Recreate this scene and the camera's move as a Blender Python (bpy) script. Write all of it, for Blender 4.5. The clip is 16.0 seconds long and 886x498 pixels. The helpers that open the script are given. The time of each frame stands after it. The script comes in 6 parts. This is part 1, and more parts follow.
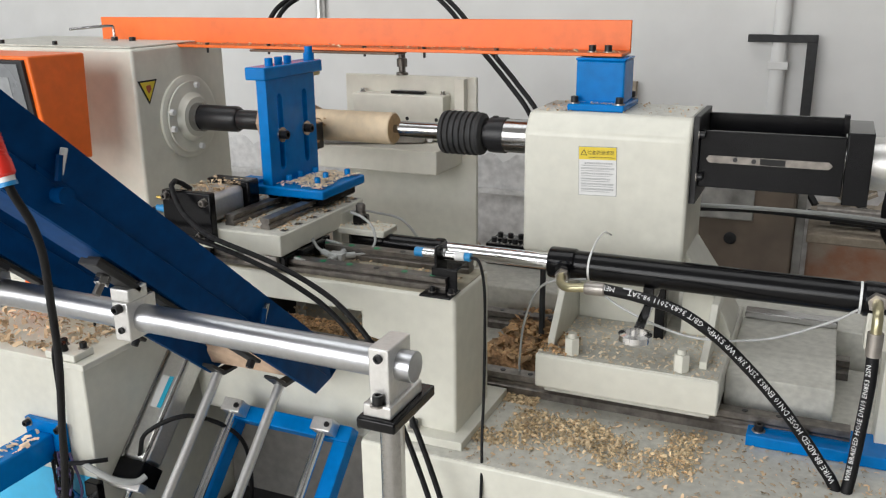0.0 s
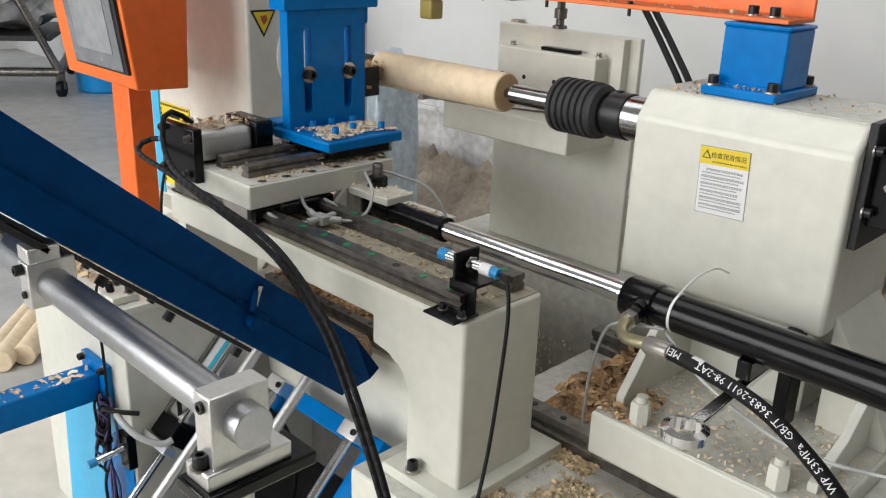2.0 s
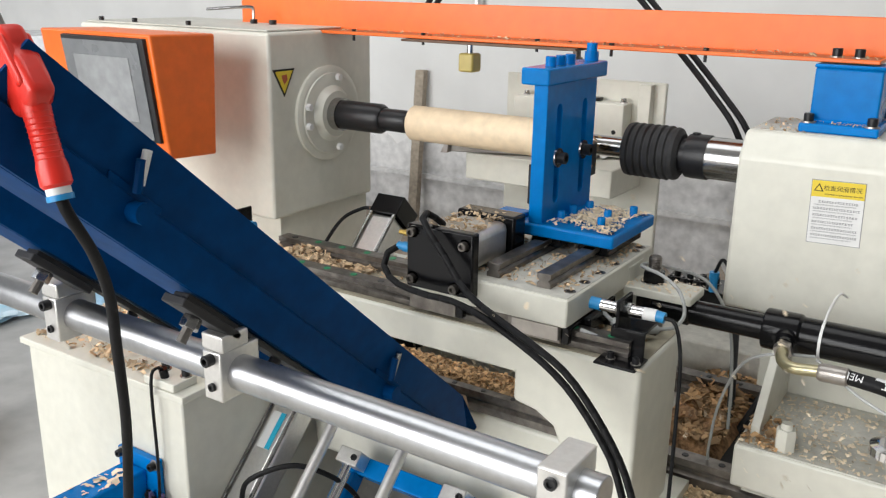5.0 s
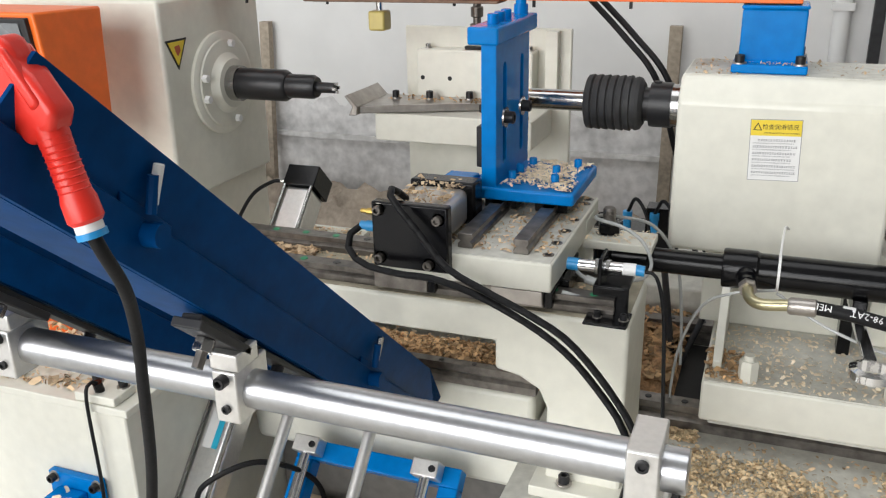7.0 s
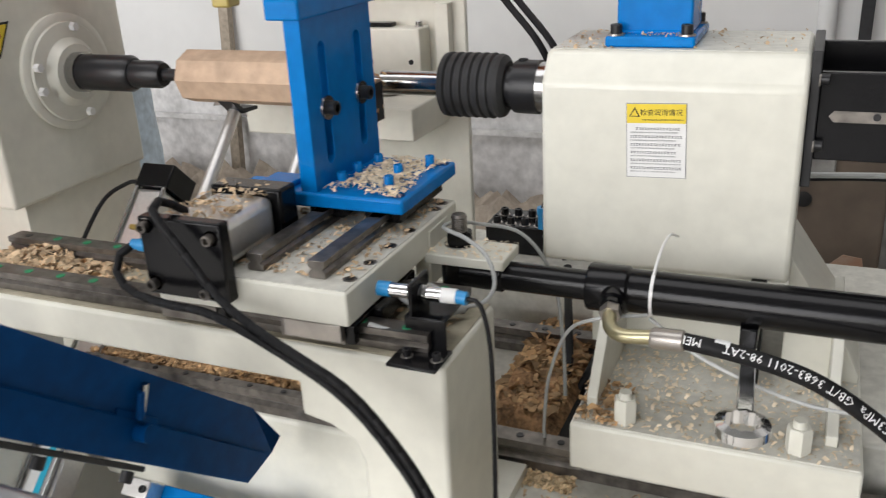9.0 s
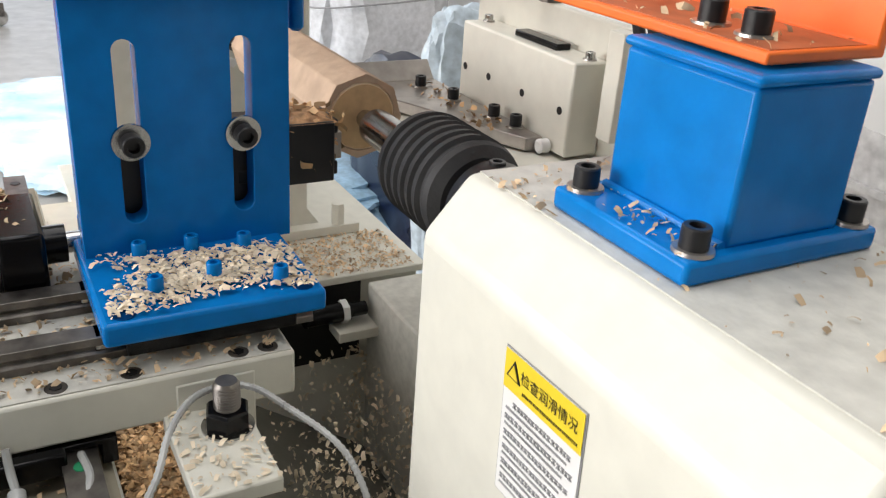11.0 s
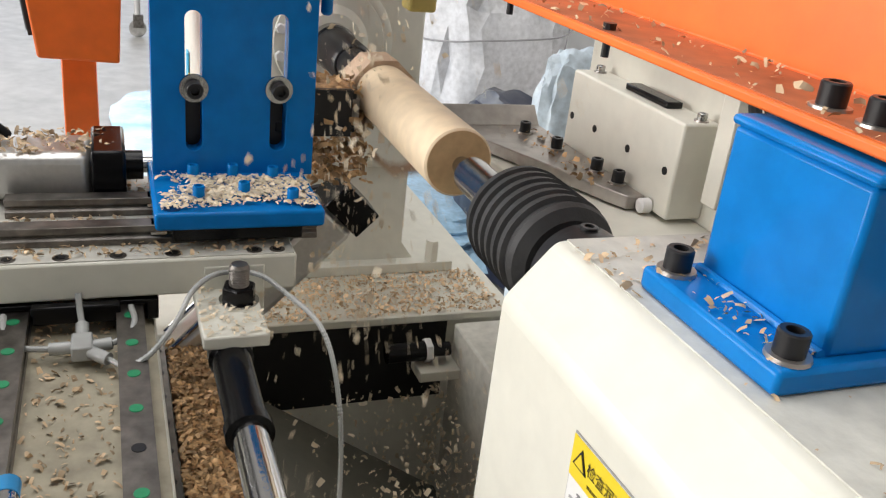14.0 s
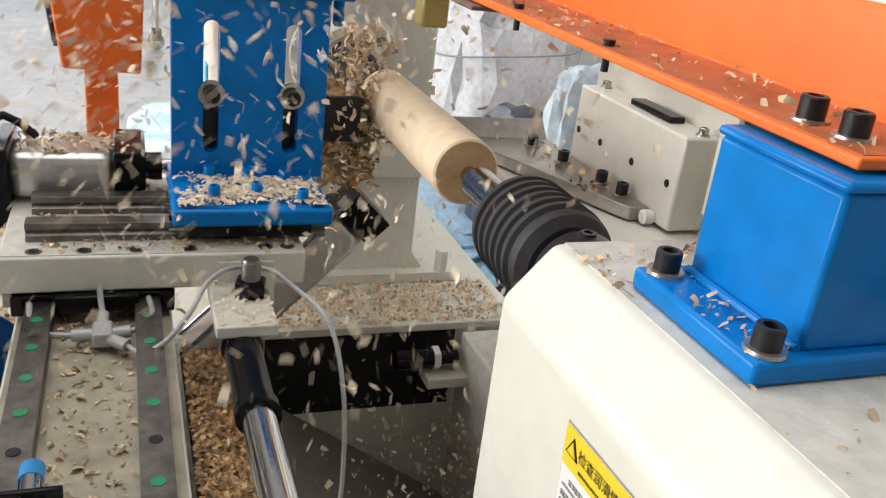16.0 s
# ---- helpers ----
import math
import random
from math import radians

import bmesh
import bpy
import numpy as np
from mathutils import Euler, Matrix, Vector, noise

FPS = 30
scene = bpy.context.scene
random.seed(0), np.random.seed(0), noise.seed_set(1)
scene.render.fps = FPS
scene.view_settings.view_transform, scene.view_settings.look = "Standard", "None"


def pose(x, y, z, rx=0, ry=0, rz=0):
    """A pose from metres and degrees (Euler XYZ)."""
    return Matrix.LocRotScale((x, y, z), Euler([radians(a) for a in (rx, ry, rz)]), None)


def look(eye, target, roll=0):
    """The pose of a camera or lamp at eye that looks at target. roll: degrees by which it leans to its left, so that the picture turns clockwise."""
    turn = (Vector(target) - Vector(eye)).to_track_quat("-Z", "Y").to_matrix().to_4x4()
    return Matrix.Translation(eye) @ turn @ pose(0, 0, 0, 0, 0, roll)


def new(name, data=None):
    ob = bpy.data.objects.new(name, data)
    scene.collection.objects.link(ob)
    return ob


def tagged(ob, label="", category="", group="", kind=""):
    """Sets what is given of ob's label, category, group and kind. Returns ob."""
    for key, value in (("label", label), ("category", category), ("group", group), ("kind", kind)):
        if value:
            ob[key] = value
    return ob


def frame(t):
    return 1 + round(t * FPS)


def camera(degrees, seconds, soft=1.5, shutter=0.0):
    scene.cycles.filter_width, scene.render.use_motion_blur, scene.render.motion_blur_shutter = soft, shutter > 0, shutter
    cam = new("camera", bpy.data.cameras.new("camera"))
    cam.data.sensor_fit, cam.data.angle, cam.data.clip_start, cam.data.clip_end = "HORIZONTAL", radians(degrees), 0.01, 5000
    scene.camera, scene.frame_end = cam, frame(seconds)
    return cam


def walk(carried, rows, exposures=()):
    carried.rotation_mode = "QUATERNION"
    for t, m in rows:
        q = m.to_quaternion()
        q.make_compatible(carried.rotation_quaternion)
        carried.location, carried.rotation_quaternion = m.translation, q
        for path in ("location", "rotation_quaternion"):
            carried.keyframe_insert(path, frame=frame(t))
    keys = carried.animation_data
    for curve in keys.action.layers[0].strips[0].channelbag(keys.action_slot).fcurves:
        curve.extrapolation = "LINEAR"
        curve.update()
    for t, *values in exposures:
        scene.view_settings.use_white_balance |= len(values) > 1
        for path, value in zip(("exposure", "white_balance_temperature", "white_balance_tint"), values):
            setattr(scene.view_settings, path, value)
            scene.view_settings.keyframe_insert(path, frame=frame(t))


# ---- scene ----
cam = camera(53.5, 16.0, soft=1.2, shutter=0.2)
PATH = [
    (0, (0.567, -1.856, 1.386), (-0.208, -0.106, 0.803), -0.7),
    (0.5, (0.59, -1.771, 1.38), (-0.227, -0.039, 0.804), -1.3),
    (1, (0.585, -1.601, 1.365), (-0.351, 0.069, 0.787), -1.6),
    (1.5, (0.717, -1.39, 1.347), (-0.532, 0.044, 0.728), -1.1),
    (2, (0.724, -1.303, 1.352), (-0.592, 0.036, 0.661), 2.0),
    (2.5, (0.718, -1.267, 1.334), (-0.608, 0.04, 0.606), 1.2),
    (3, (0.751, -1.238, 1.342), (-0.606, 0.032, 0.603), 2.6),
    (3.5, (0.719, -1.361, 1.36), (-0.64, -0.091, 0.625), 1.0),
    (4, (0.675, -1.405, 1.367), (-0.699, -0.106, 0.715), 2.2),
    (4.2, (0.612, -1.445, 1.364), (-0.722, -0.092, 0.737), 2.6),
    (6.3, (0.154, -1.64, 1.323), (-0.517, 0.139, 0.703), -2.1),
    (6.5, (0.153, -1.643, 1.329), (-0.513, 0.132, 0.69), -1.6),
    (7, (0.15, -1.612, 1.375), (-0.525, 0.134, 0.67), -1.2),
    (7.5, (0.15, -1.61, 1.332), (-0.53, 0.158, 0.69), -1.0),
    (8, (0.146, -1.619, 1.352), (-0.54, 0.149, 0.715), -1.8),
    (8.5, (0.244, -1.476, 1.338), (-0.499, 0.275, 0.719), -2.3),
    (9, (0.341, -1.282, 1.329), (-0.409, 0.415, 0.583), -3.1),
    (9.3, (0.408, -1.11, 1.309), (-0.419, 0.549, 0.558), -2.8),
    (9.5, (0.435, -0.996, 1.291), (-0.406, 0.658, 0.544), -0.9),
    (9.7, (0.536, -0.853, 1.29), (-0.511, 0.67, 0.525), -1.2),
    (11.8, (0.44, -0.383, 1.34), (-1.206, 0.406, 0.521), 5.3),
    (12, (0.443, -0.383, 1.337), (-1.213, 0.387, 0.52), 5.0),
    (12.5, (0.44, -0.393, 1.34), (-1.233, 0.338, 0.525), 5.1),
    (13, (0.433, -0.394, 1.342), (-1.252, 0.319, 0.534), 5.1),
    (13.5, (0.436, -0.392, 1.326), (-1.258, 0.314, 0.53), 5.6),
    (14, (0.45, -0.386, 1.334), (-1.251, 0.309, 0.545), 6.6),
    (14.5, (0.461, -0.387, 1.337), (-1.247, 0.298, 0.553), 7.1),
    (15, (0.47, -0.395, 1.336), (-1.242, 0.286, 0.56), 7.7),
    (15.5, (0.48, -0.397, 1.337), (-1.239, 0.282, 0.571), 7.7),
    (16, (0.483, -0.393, 1.339), (-1.241, 0.278, 0.578), 7.0),
]
walk(cam, [(t, look(eye, target, roll)) for t, eye, target, roll in PATH],
     exposures=[(0, -0.30, 6480, 10), (1.5, -0.25, 6480, 10), (3.0, -0.16, 6480, 10), (4.2, -0.10, 6480, 10), (6.3, -0.12, 6480, 10), (7.0, -0.10, 6480, 10), (8.5, 0.02, 6480, 10), (9.0, -0.08, 6540, 12), (9.3, 0.01, 6540, 12), (9.5, 0.29, 6540, 12), (9.7, 0.31, 6540, 12), (11.8, 0.21, 6720, 12), (16, 0.21, 6720, 12)])

# ---- world, sun, large lights ----
world = bpy.data.worlds.new("sky")
scene.world = world
world.use_nodes = True
wn = world.node_tree.nodes
sky = wn.new("ShaderNodeTexSky")
sky.sky_type, sky.sun_disc = "NISHITA", False
sky.sun_elevation, sky.sun_rotation = radians(50), radians(215)
wn["Background"].inputs["Strength"].default_value = 0.12
world.node_tree.links.new(sky.outputs["Color"], wn["Background"].inputs["Color"])


def daylight(name, eye, target, w, h, watts, colour):
    lamp = bpy.data.lights.new(name, "AREA")
    lamp.shape, lamp.size, lamp.size_y, lamp.energy, lamp.color = "RECTANGLE", w, h, watts, colour
    ob = new(name, lamp)
    ob.matrix_world = look(eye, target)
    return ob


sun = bpy.data.lights.new("sun", "SUN")
sun.energy, sun.angle, sun.color = 0.9, radians(12), (1.0, 0.96, 0.9)
new("sun", sun).matrix_world = look((-6, -4, 9), (0, 0, 0))
daylight("window_light", (-2.1, -5.9, 2.3), (-0.7, 0, 0.9), 6.5, 3.2, 470, (1.0, 0.985, 0.96))
daylight("door_light", (-8.7, -0.6, 2.2), (0, -0.4, 1.0), 4.6, 3.6, 75, (0.97, 0.985, 1.0))
# Added fill lamp below the closed roof; brightens upward faces.
daylight("top_fill_light", (-0.8, -0.6, 4.85), (-0.8, -0.6, 0), 5.0, 2.2, 90, (0.98, 0.99, 1.0))

# ---- materials ----
MATS = {}


def material(name, colour, rough=0.5, metal=0.0, vary=0.12, grain=40.0, stain=4.0, bump=0.05, bump_scale=220.0,
             tint=None, coat=0.0, island=0.0, spec=0.5):
    """A surface with stains, fine grain and relief."""
    if name in MATS:
        return MATS[name]
    m = bpy.data.materials.new(name)
    m.use_nodes = True
    t, n = m.node_tree, m.node_tree.nodes
    b = n["Principled BSDF"]
    link = t.links.new
    co = n.new("ShaderNodeTexCoord")
    big, fine, rel = (n.new("ShaderNodeTexNoise") for _ in range(3))
    for node, s, d in ((big, stain, 5), (fine, grain, 4), (rel, bump_scale, 3)):
        node.inputs["Scale"].default_value, node.inputs["Detail"].default_value = s, d
        link(co.outputs["Object"], node.inputs["Vector"])
    add = n.new("ShaderNodeMath")
    add.operation = "ADD"
    link(big.outputs["Fac"], add.inputs[0])
    link(fine.outputs["Fac"], add.inputs[1])
    ramp = n.new("ShaderNodeMapRange")
    ramp.inputs["From Min"].default_value, ramp.inputs["From Max"].default_value = 0.65, 1.35
    link(add.outputs[0], ramp.inputs["Value"])
    mix = n.new("ShaderNodeMix")
    mix.data_type = "RGBA"
    dark = tint or tuple(c * (1 - 2.2 * vary) for c in colour)
    mix.inputs["A"].default_value = (*dark, 1)
    mix.inputs["B"].default_value = (*(min(1, c * (1 + 0.6 * vary)) for c in colour), 1)
    link(ramp.outputs[0], mix.inputs["Factor"])
    out = mix.outputs["Result"]
    if island:
        geo, hsv, val = n.new("ShaderNodeNewGeometry"), n.new("ShaderNodeHueSaturation"), n.new("ShaderNodeMapRange")
        val.inputs["To Min"].default_value, val.inputs["To Max"].default_value = 1 - island, 1 + island
        link(geo.outputs["Random Per Island"], val.inputs["Value"])
        link(val.outputs[0], hsv.inputs["Value"])
        link(out, hsv.inputs["Color"])
        out = hsv.outputs["Color"]
    link(out, b.inputs["Base Color"])
    rr = n.new("ShaderNodeMapRange")
    rr.inputs["To Min"].default_value, rr.inputs["To Max"].default_value = max(0.02, rough - 0.1), min(1, rough + 0.12)
    link(big.outputs["Fac"], rr.inputs["Value"])
    link(rr.outputs[0], b.inputs["Roughness"])
    b.inputs["Metallic"].default_value = metal
    b.inputs["Coat Weight"].default_value = coat
    b.inputs["Specular IOR Level"].default_value = spec
    bp = n.new("ShaderNodeBump")
    bp.inputs["Strength"].default_value, bp.inputs["Distance"].default_value = bump, 0.004
    link(rel.outputs["Fac"], bp.inputs["Height"])
    link(bp.outputs[0], b.inputs["Normal"])
    MATS[name] = m
    return m


CREAM = material("cream_paint", (0.70, 0.69, 0.61), 0.33, vary=0.05, bump=0.04, bump_scale=90)
GREYCREAM = material("dusty_cream_paint", (0.62, 0.61, 0.55), 0.5, vary=0.14, grain=60, bump=0.08)
BLUE = material("blue_paint", (0.0, 0.182, 0.55), 0.2, vary=0.10, bump=0.06, bump_scale=60, spec=0.16)
# Shaded copy of the blue paint: the lower light is in the colour.
SHADE_BLUE = material("blue_paint_in_shade", (0.0, 0.052, 0.195), 0.42, vary=0.16, bump=0.05, bump_scale=60, spec=0.06)
# Near-white colour stands for window light reflected on the glossy flange.
FLANGE_SHEEN = material("flange_sheen_white", (0.84, 0.87, 0.90), 0.28, vary=0.10, coat=0.4)
LIGHTBLUE = material("light_blue_paint", (0.05, 0.45, 0.75), 0.4, vary=0.06)
ORANGE = material("orange_paint", (0.90, 0.165, 0.017), 0.38, vary=0.08, bump=0.05, bump_scale=70)
RED = material("red_plastic", (0.75, 0.03, 0.018), 0.35, vary=0.08)
BLACK = material("black_paint", (0.005, 0.005, 0.006), 0.2, vary=0.2, bump=0.04, spec=0.25)
BLACKOX = material("black_oxide_steel", (0.014, 0.014, 0.016), 0.36, metal=0.0, vary=0.25, spec=0.4)
RUBBER = material("black_rubber", (0.010, 0.010, 0.011), 0.5, vary=0.2, bump=0.1, spec=0.2)
BOOT = material("worn_rubber_boot", (0.036, 0.036, 0.037), 0.6, vary=0.25, bump=0.15, spec=0.4)
STEEL = material("turned_steel", (0.45, 0.445, 0.44), 0.18, metal=1.0, vary=0.08, grain=120)
SATIN = material("satin_steel", (0.50, 0.51, 0.53), 0.30, metal=1.0, vary=0.06, grain=120)
GOLDCHIP = material("golden_wood_chips", (0.78, 0.60, 0.37), 0.8, vary=0.18, island=0.35)
CHROME = material("chrome", (0.78, 0.78, 0.79), 0.09, metal=1.0, vary=0.04)
DULLSTEEL = material("dull_oily_steel", (0.24, 0.22, 0.20), 0.38, metal=0.9, vary=0.3, grain=60)
ALU = material("aluminium", (0.72, 0.71, 0.69), 0.36, metal=0.85, vary=0.06, grain=150)
PALESTEEL = material("ground_steel_plate", (0.42, 0.39, 0.36), 0.32, metal=0.8, vary=0.18)
WOOD = material("pale_wood", (0.84, 0.67, 0.46), 0.55, vary=0.10, grain=50, bump=0.06)
WOODEND = material("wood_end_grain", (0.62, 0.42, 0.22), 0.7, vary=0.12, grain=90)
BLANKWOOD = material("rough_sawn_wood", (0.56, 0.40, 0.28), 0.75, vary=0.16, grain=40, bump=0.2)
OLDWOOD = material("grey_old_wood", (0.38, 0.32, 0.25), 0.8, vary=0.2, grain=50, bump=0.2)
CHIP = material("wood_chips", (0.70, 0.52, 0.33), 0.8, vary=0.2, island=0.45, bump=0.1)
FLYCHIP = material("fresh_wood_chips", (0.84, 0.72, 0.54), 0.75, vary=0.12, island=0.22)
CHIPBED = material("wood_chip_mass", (0.52, 0.30, 0.15), 0.9, vary=0.35, grain=120, stain=30, bump=0.9, bump_scale=160)
CONCRETE = material("concrete_floor", (0.47, 0.465, 0.45), 0.42, vary=0.16, grain=9, stain=1.2, bump=0.06, bump_scale=40)
PLASTER = material("white_plaster_wall", (0.74, 0.735, 0.72), 0.85, vary=0.05, grain=5, stain=0.8, bump=0.12, bump_scale=30)
PALEFLOOR = material("pale_beige_floor", (0.74, 0.70, 0.62), 0.6, vary=0.1, grain=14, stain=2, bump=0.08, bump_scale=50)
FLOORFILM = material("white_blue_sheet", (0.86, 0.90, 0.93), 0.25, vary=0.1, grain=6, stain=3.5, tint=(0.22, 0.58, 0.80), bump=0.5, bump_scale=12)
OLDPLASTER = material("flaking_plaster", (0.72, 0.71, 0.70), 0.85, vary=0.20, grain=22, stain=5, bump=0.7, bump_scale=18)
# Grey for walls out of view, set to hold down bounced light.
LOW_BOUNCE_WALL = material("low_bounce_grey_wall", (0.34, 0.34, 0.33), 0.85, vary=0.08, grain=5, stain=0.8, bump=0.12, bump_scale=30)
WHITE = material("white_plastic", (0.78, 0.78, 0.77), 0.4, vary=0.04)
YELLOW = material("yellow_sticker", (0.80, 0.60, 0.03), 0.4, vary=0.05)
# Black for print, and for shade painted into gaps and holes.
INK_SHADE = material("black_ink_and_shade", (0.012, 0.012, 0.012), 0.5, vary=0.1, spec=0.3)
GREYINK = material("grey_print", (0.30, 0.30, 0.31), 0.5, vary=0.1)
WHITEINK = material("white_print", (0.75, 0.75, 0.75), 0.5, vary=0.05)
GLASSGREY = material("dusty_screen", (0.20, 0.21, 0.22), 0.25, vary=0.12, stain=9)
GREENCAP = material("green_plastic_cap", (0.01, 0.26, 0.11), 0.4)
CLEARTUBE = material("grey_clear_tube", (0.42, 0.43, 0.42), 0.25, vary=0.1)
AMBER = material("yellowed_plastic", (0.50, 0.40, 0.12), 0.3, vary=0.1)
FILM = material("white_plastic_film", (0.70, 0.71, 0.74), 0.22, vary=0.15, bump=0.8, bump_scale=14)
# Unseen roof colour, kept dark so less light bounces down.
CEILING = material("low_bounce_grey_roof", (0.30, 0.30, 0.29), 0.8, vary=0.1, stain=0.6)
DARKSTEEL = material("dark_painted_steel", (0.03, 0.03, 0.032), 0.45, vary=0.25, spec=0.3)
RUST = material("rusty_brown_plate", (0.20, 0.12, 0.08), 0.7, vary=0.3, grain=30)
SKYBLUEPRINT = material("pale_blue_plastic", (0.35, 0.55, 0.72), 0.4, vary=0.2, stain=12)

# ---- building tools ----
ABS = {}


class Form:
    """Collects simple solids into one mesh."""

    def __init__(self):
        self.v, self.f = [], []

    def add(self, verts, faces):
        k = len(self.v)
        self.v += [tuple(p) for p in verts]
        self.f += [tuple(k + i for i in face) for face in faces]
        return self

    def box(self, x0, x1, y0, y1, z0, z1, m=None):
        p = [Vector((x, y, z)) for z in (z0, z1) for x, y in ((x0, y0), (x1, y0), (x1, y1), (x0, y1))]
        if m is not None:
            p = [m @ q for q in p]
        return self.add(p, [(3, 2, 1, 0), (4, 5, 6, 7), (0, 1, 5, 4), (1, 2, 6, 5), (2, 3, 7, 6), (3, 0, 4, 7)])

    def prism(self, outline, lo, hi, axis):
        """An outline in the two other axes, in order, drawn out along an axis."""
        def at(a, b, c):
            return {"x": (c, a, b), "y": (a, c, b), "z": (a, b, c)}[axis]
        n = len(outline)
        p = [at(a, b, lo) for a, b in outline] + [at(a, b, hi) for a, b in outline]
        area = sum(outline[i - 1][0] * outline[i][1] - outline[i][0] * outline[i - 1][1] for i in range(n))
        faces = [tuple(range(n))[::-1], tuple(range(n, 2 * n))] + [(i, (i + 1) % n, n + (i + 1) % n, n + i) for i in range(n)]
        if (area < 0) != (axis == "y"):
            faces = [f[::-1] for f in faces]
        return self.add(p, faces)

    def lathe(self, start, way, profile, seg=32):
        """Rings of (distance, radius) along a way."""
        w = Vector(way).normalized()
        u = w.orthogonal().normalized()
        s = w.cross(u)
        p, faces = [], []
        for d, r in profile:
            c = Vector(start) + w * d
            p += [c + (u * math.cos(a) + s * math.sin(a)) * max(r, 1e-5) for a in (2 * math.pi * i / seg for i in range(seg))]
        for k in range(len(profile) - 1):
            for i in range(seg):
                j = (i + 1) % seg
                faces.append((k * seg + i, k * seg + j, (k + 1) * seg + j, (k + 1) * seg + i))
        faces += [tuple(range(seg))[::-1], tuple(range((len(profile) - 1) * seg, len(profile) * seg))]
        return self.add(p, faces)

    def rod(self, a, b, r, seg=20, r2=None):
        d = Vector(b) - Vector(a)
        return self.lathe(a, d, [(0, r), (d.length, r if r2 is None else r2)], seg)

    def tube(self, points, r, seg=12, ribs=0.0, step=0.006):
        """A round tube along a smooth line through points."""
        line = smooth_line(points, step)
        n = len(line)
        up, p, faces = None, [], []
        for i, c in enumerate(line):
            w = (line[min(i + 1, n - 1)] - line[max(i - 1, 0)]).normalized()
            up = w.orthogonal().normalized() if up is None else (up - w * up.dot(w)).normalized()
            s = w.cross(up)
            rr = r * (1 + ribs * (i % 2))
            p += [c + (up * math.cos(a) + s * math.sin(a)) * rr for a in (2 * math.pi * k / seg for k in range(seg))]
        for i in range(n - 1):
            for k in range(seg):
                j = (k + 1) % seg
                faces.append((i * seg + k, i * seg + j, (i + 1) * seg + j, (i + 1) * seg + k))
        faces += [tuple(range(seg))[::-1], tuple(range((n - 1) * seg, n * seg))]
        return self.add(p, faces)


def smooth_line(points, step=0.006):
    """A smooth line through points (Catmull-Rom), evenly cut."""
    p = [Vector(q) for q in points]
    p = [p[0] * 2 - p[1]] + p + [p[-1] * 2 - p[-2]]
    out = []
    for i in range(1, len(p) - 2):
        a, b, c, d = p[i - 1:i + 3]
        n = max(3, int((c - b).length / step))
        for k in range(n):
            t = k / n
            out.append(0.5 * (2 * b + (c - a) * t + (2 * a - 5 * b + 4 * c - d) * t * t + (3 * b - a - 3 * c + d) * t ** 3))
    return out + [p[-2]]


def thing(name, at, label, category, group="", kind=""):
    ob = new(name)
    ob.location, ob.empty_display_size = at, 0.02
    ABS[ob] = Vector(at)
    return tagged(ob, label, category, group, kind)


def part(name, form, mat, parent=None, label="", bevel=0.0015, at=None, angle=32, category="", kind="", segments=2):
    """Links a form as one mesh object, under a thing or part, or alone."""
    home = Vector(at) if at is not None else (ABS[parent] if parent else Vector((0, 0, 0)))
    me = bpy.data.meshes.new(name)
    me.from_pydata([tuple(Vector(q) - home) for q in form.v], [], form.f)
    me.materials.append(mat)
    me.shade_smooth()
    me.set_sharp_from_angle(angle=radians(angle))
    ob = new(name, me)
    ABS[ob] = home
    if parent:
        ob.parent = parent
        ob.location = home - ABS[parent]
    else:
        ob.location = home
    if bevel:
        mod = ob.modifiers.new("worn_edges", "BEVEL")
        mod.width, mod.segments, mod.limit_method, mod.angle_limit = bevel, segments, "ANGLE", radians(40)
        mod.harden_normals = False
    return tagged(ob, label, category, "", kind)


def socket_bolt(name, top, r, h, parent, way=(0, 0, 1), mat=None, washer=True):
    """A socket head bolt that ends at top, with its washer."""
    w = Vector(way).normalized()
    base = Vector(top) - w * h
    f = Form()
    f.lathe(base, w, [(0, r), (h * 0.92, r), (h, r * 0.9), (h, r * 0.56), (h * 0.5, r * 0.5)], 18)
    ob = part(name, f, mat or BLACKOX, parent, bevel=0)
    if washer:
        part("washer", Form().lathe(base - w * 0.0022, w, [(0, r * 1.45), (0.0022, r * 1.4)], 18), PALESTEEL, ob, bevel=0)
    return ob


def hex_nut(name, base, r, h, parent, way=(0, 0, 1), mat=None):
    return part(name, Form().lathe(base, way, [(0, r), (h * 0.85, r), (h, r * 0.9)], 6), mat or BLACKOX, parent, bevel=0.0005)

# ---- setting ----
def setting(name, form, mat, label, bevel=0.0):
    return part(name, form, mat, None, label, bevel, category=name.split("_")[0], kind="structure")


setting("floor", Form().box(-12, 8, -7, 3.0, -0.1, 0), CONCRETE, "worn grey concrete workshop floor with dust")
setting("pavement", Form().prism([(-1.62, -0.46), (-1.72, -0.8), (-1.9, -2.8), (1.6, -2.8), (1.6, -0.46)], 0.0005, 0.004, "z"), PALEFLOOR, "pale beige strip of floor before the machine")
setting("wall_north", Form().box(-12, 8, 2.15, 2.4, 0, 5), PLASTER, "white plastered workshop wall with grey marks")
setting("ceiling", Form().box(-12, 8, -7, 3.0, 5.0, 5.2), CEILING, "unseen plain workshop roof, grey to keep bounced light low")
w = Form().box(-12, -5.6, -6.2, -6, 0, 5).box(1.4, 8, -6.2, -6, 0, 5).box(-5.6, 1.4, -6.2, -6, 0, 0.6).box(-5.6, 1.4, -6.2, -6, 4.1, 5)
setting("wall_south", w, LOW_BOUNCE_WALL, "unseen wall with one wide window opening, grey to cut bounced light")
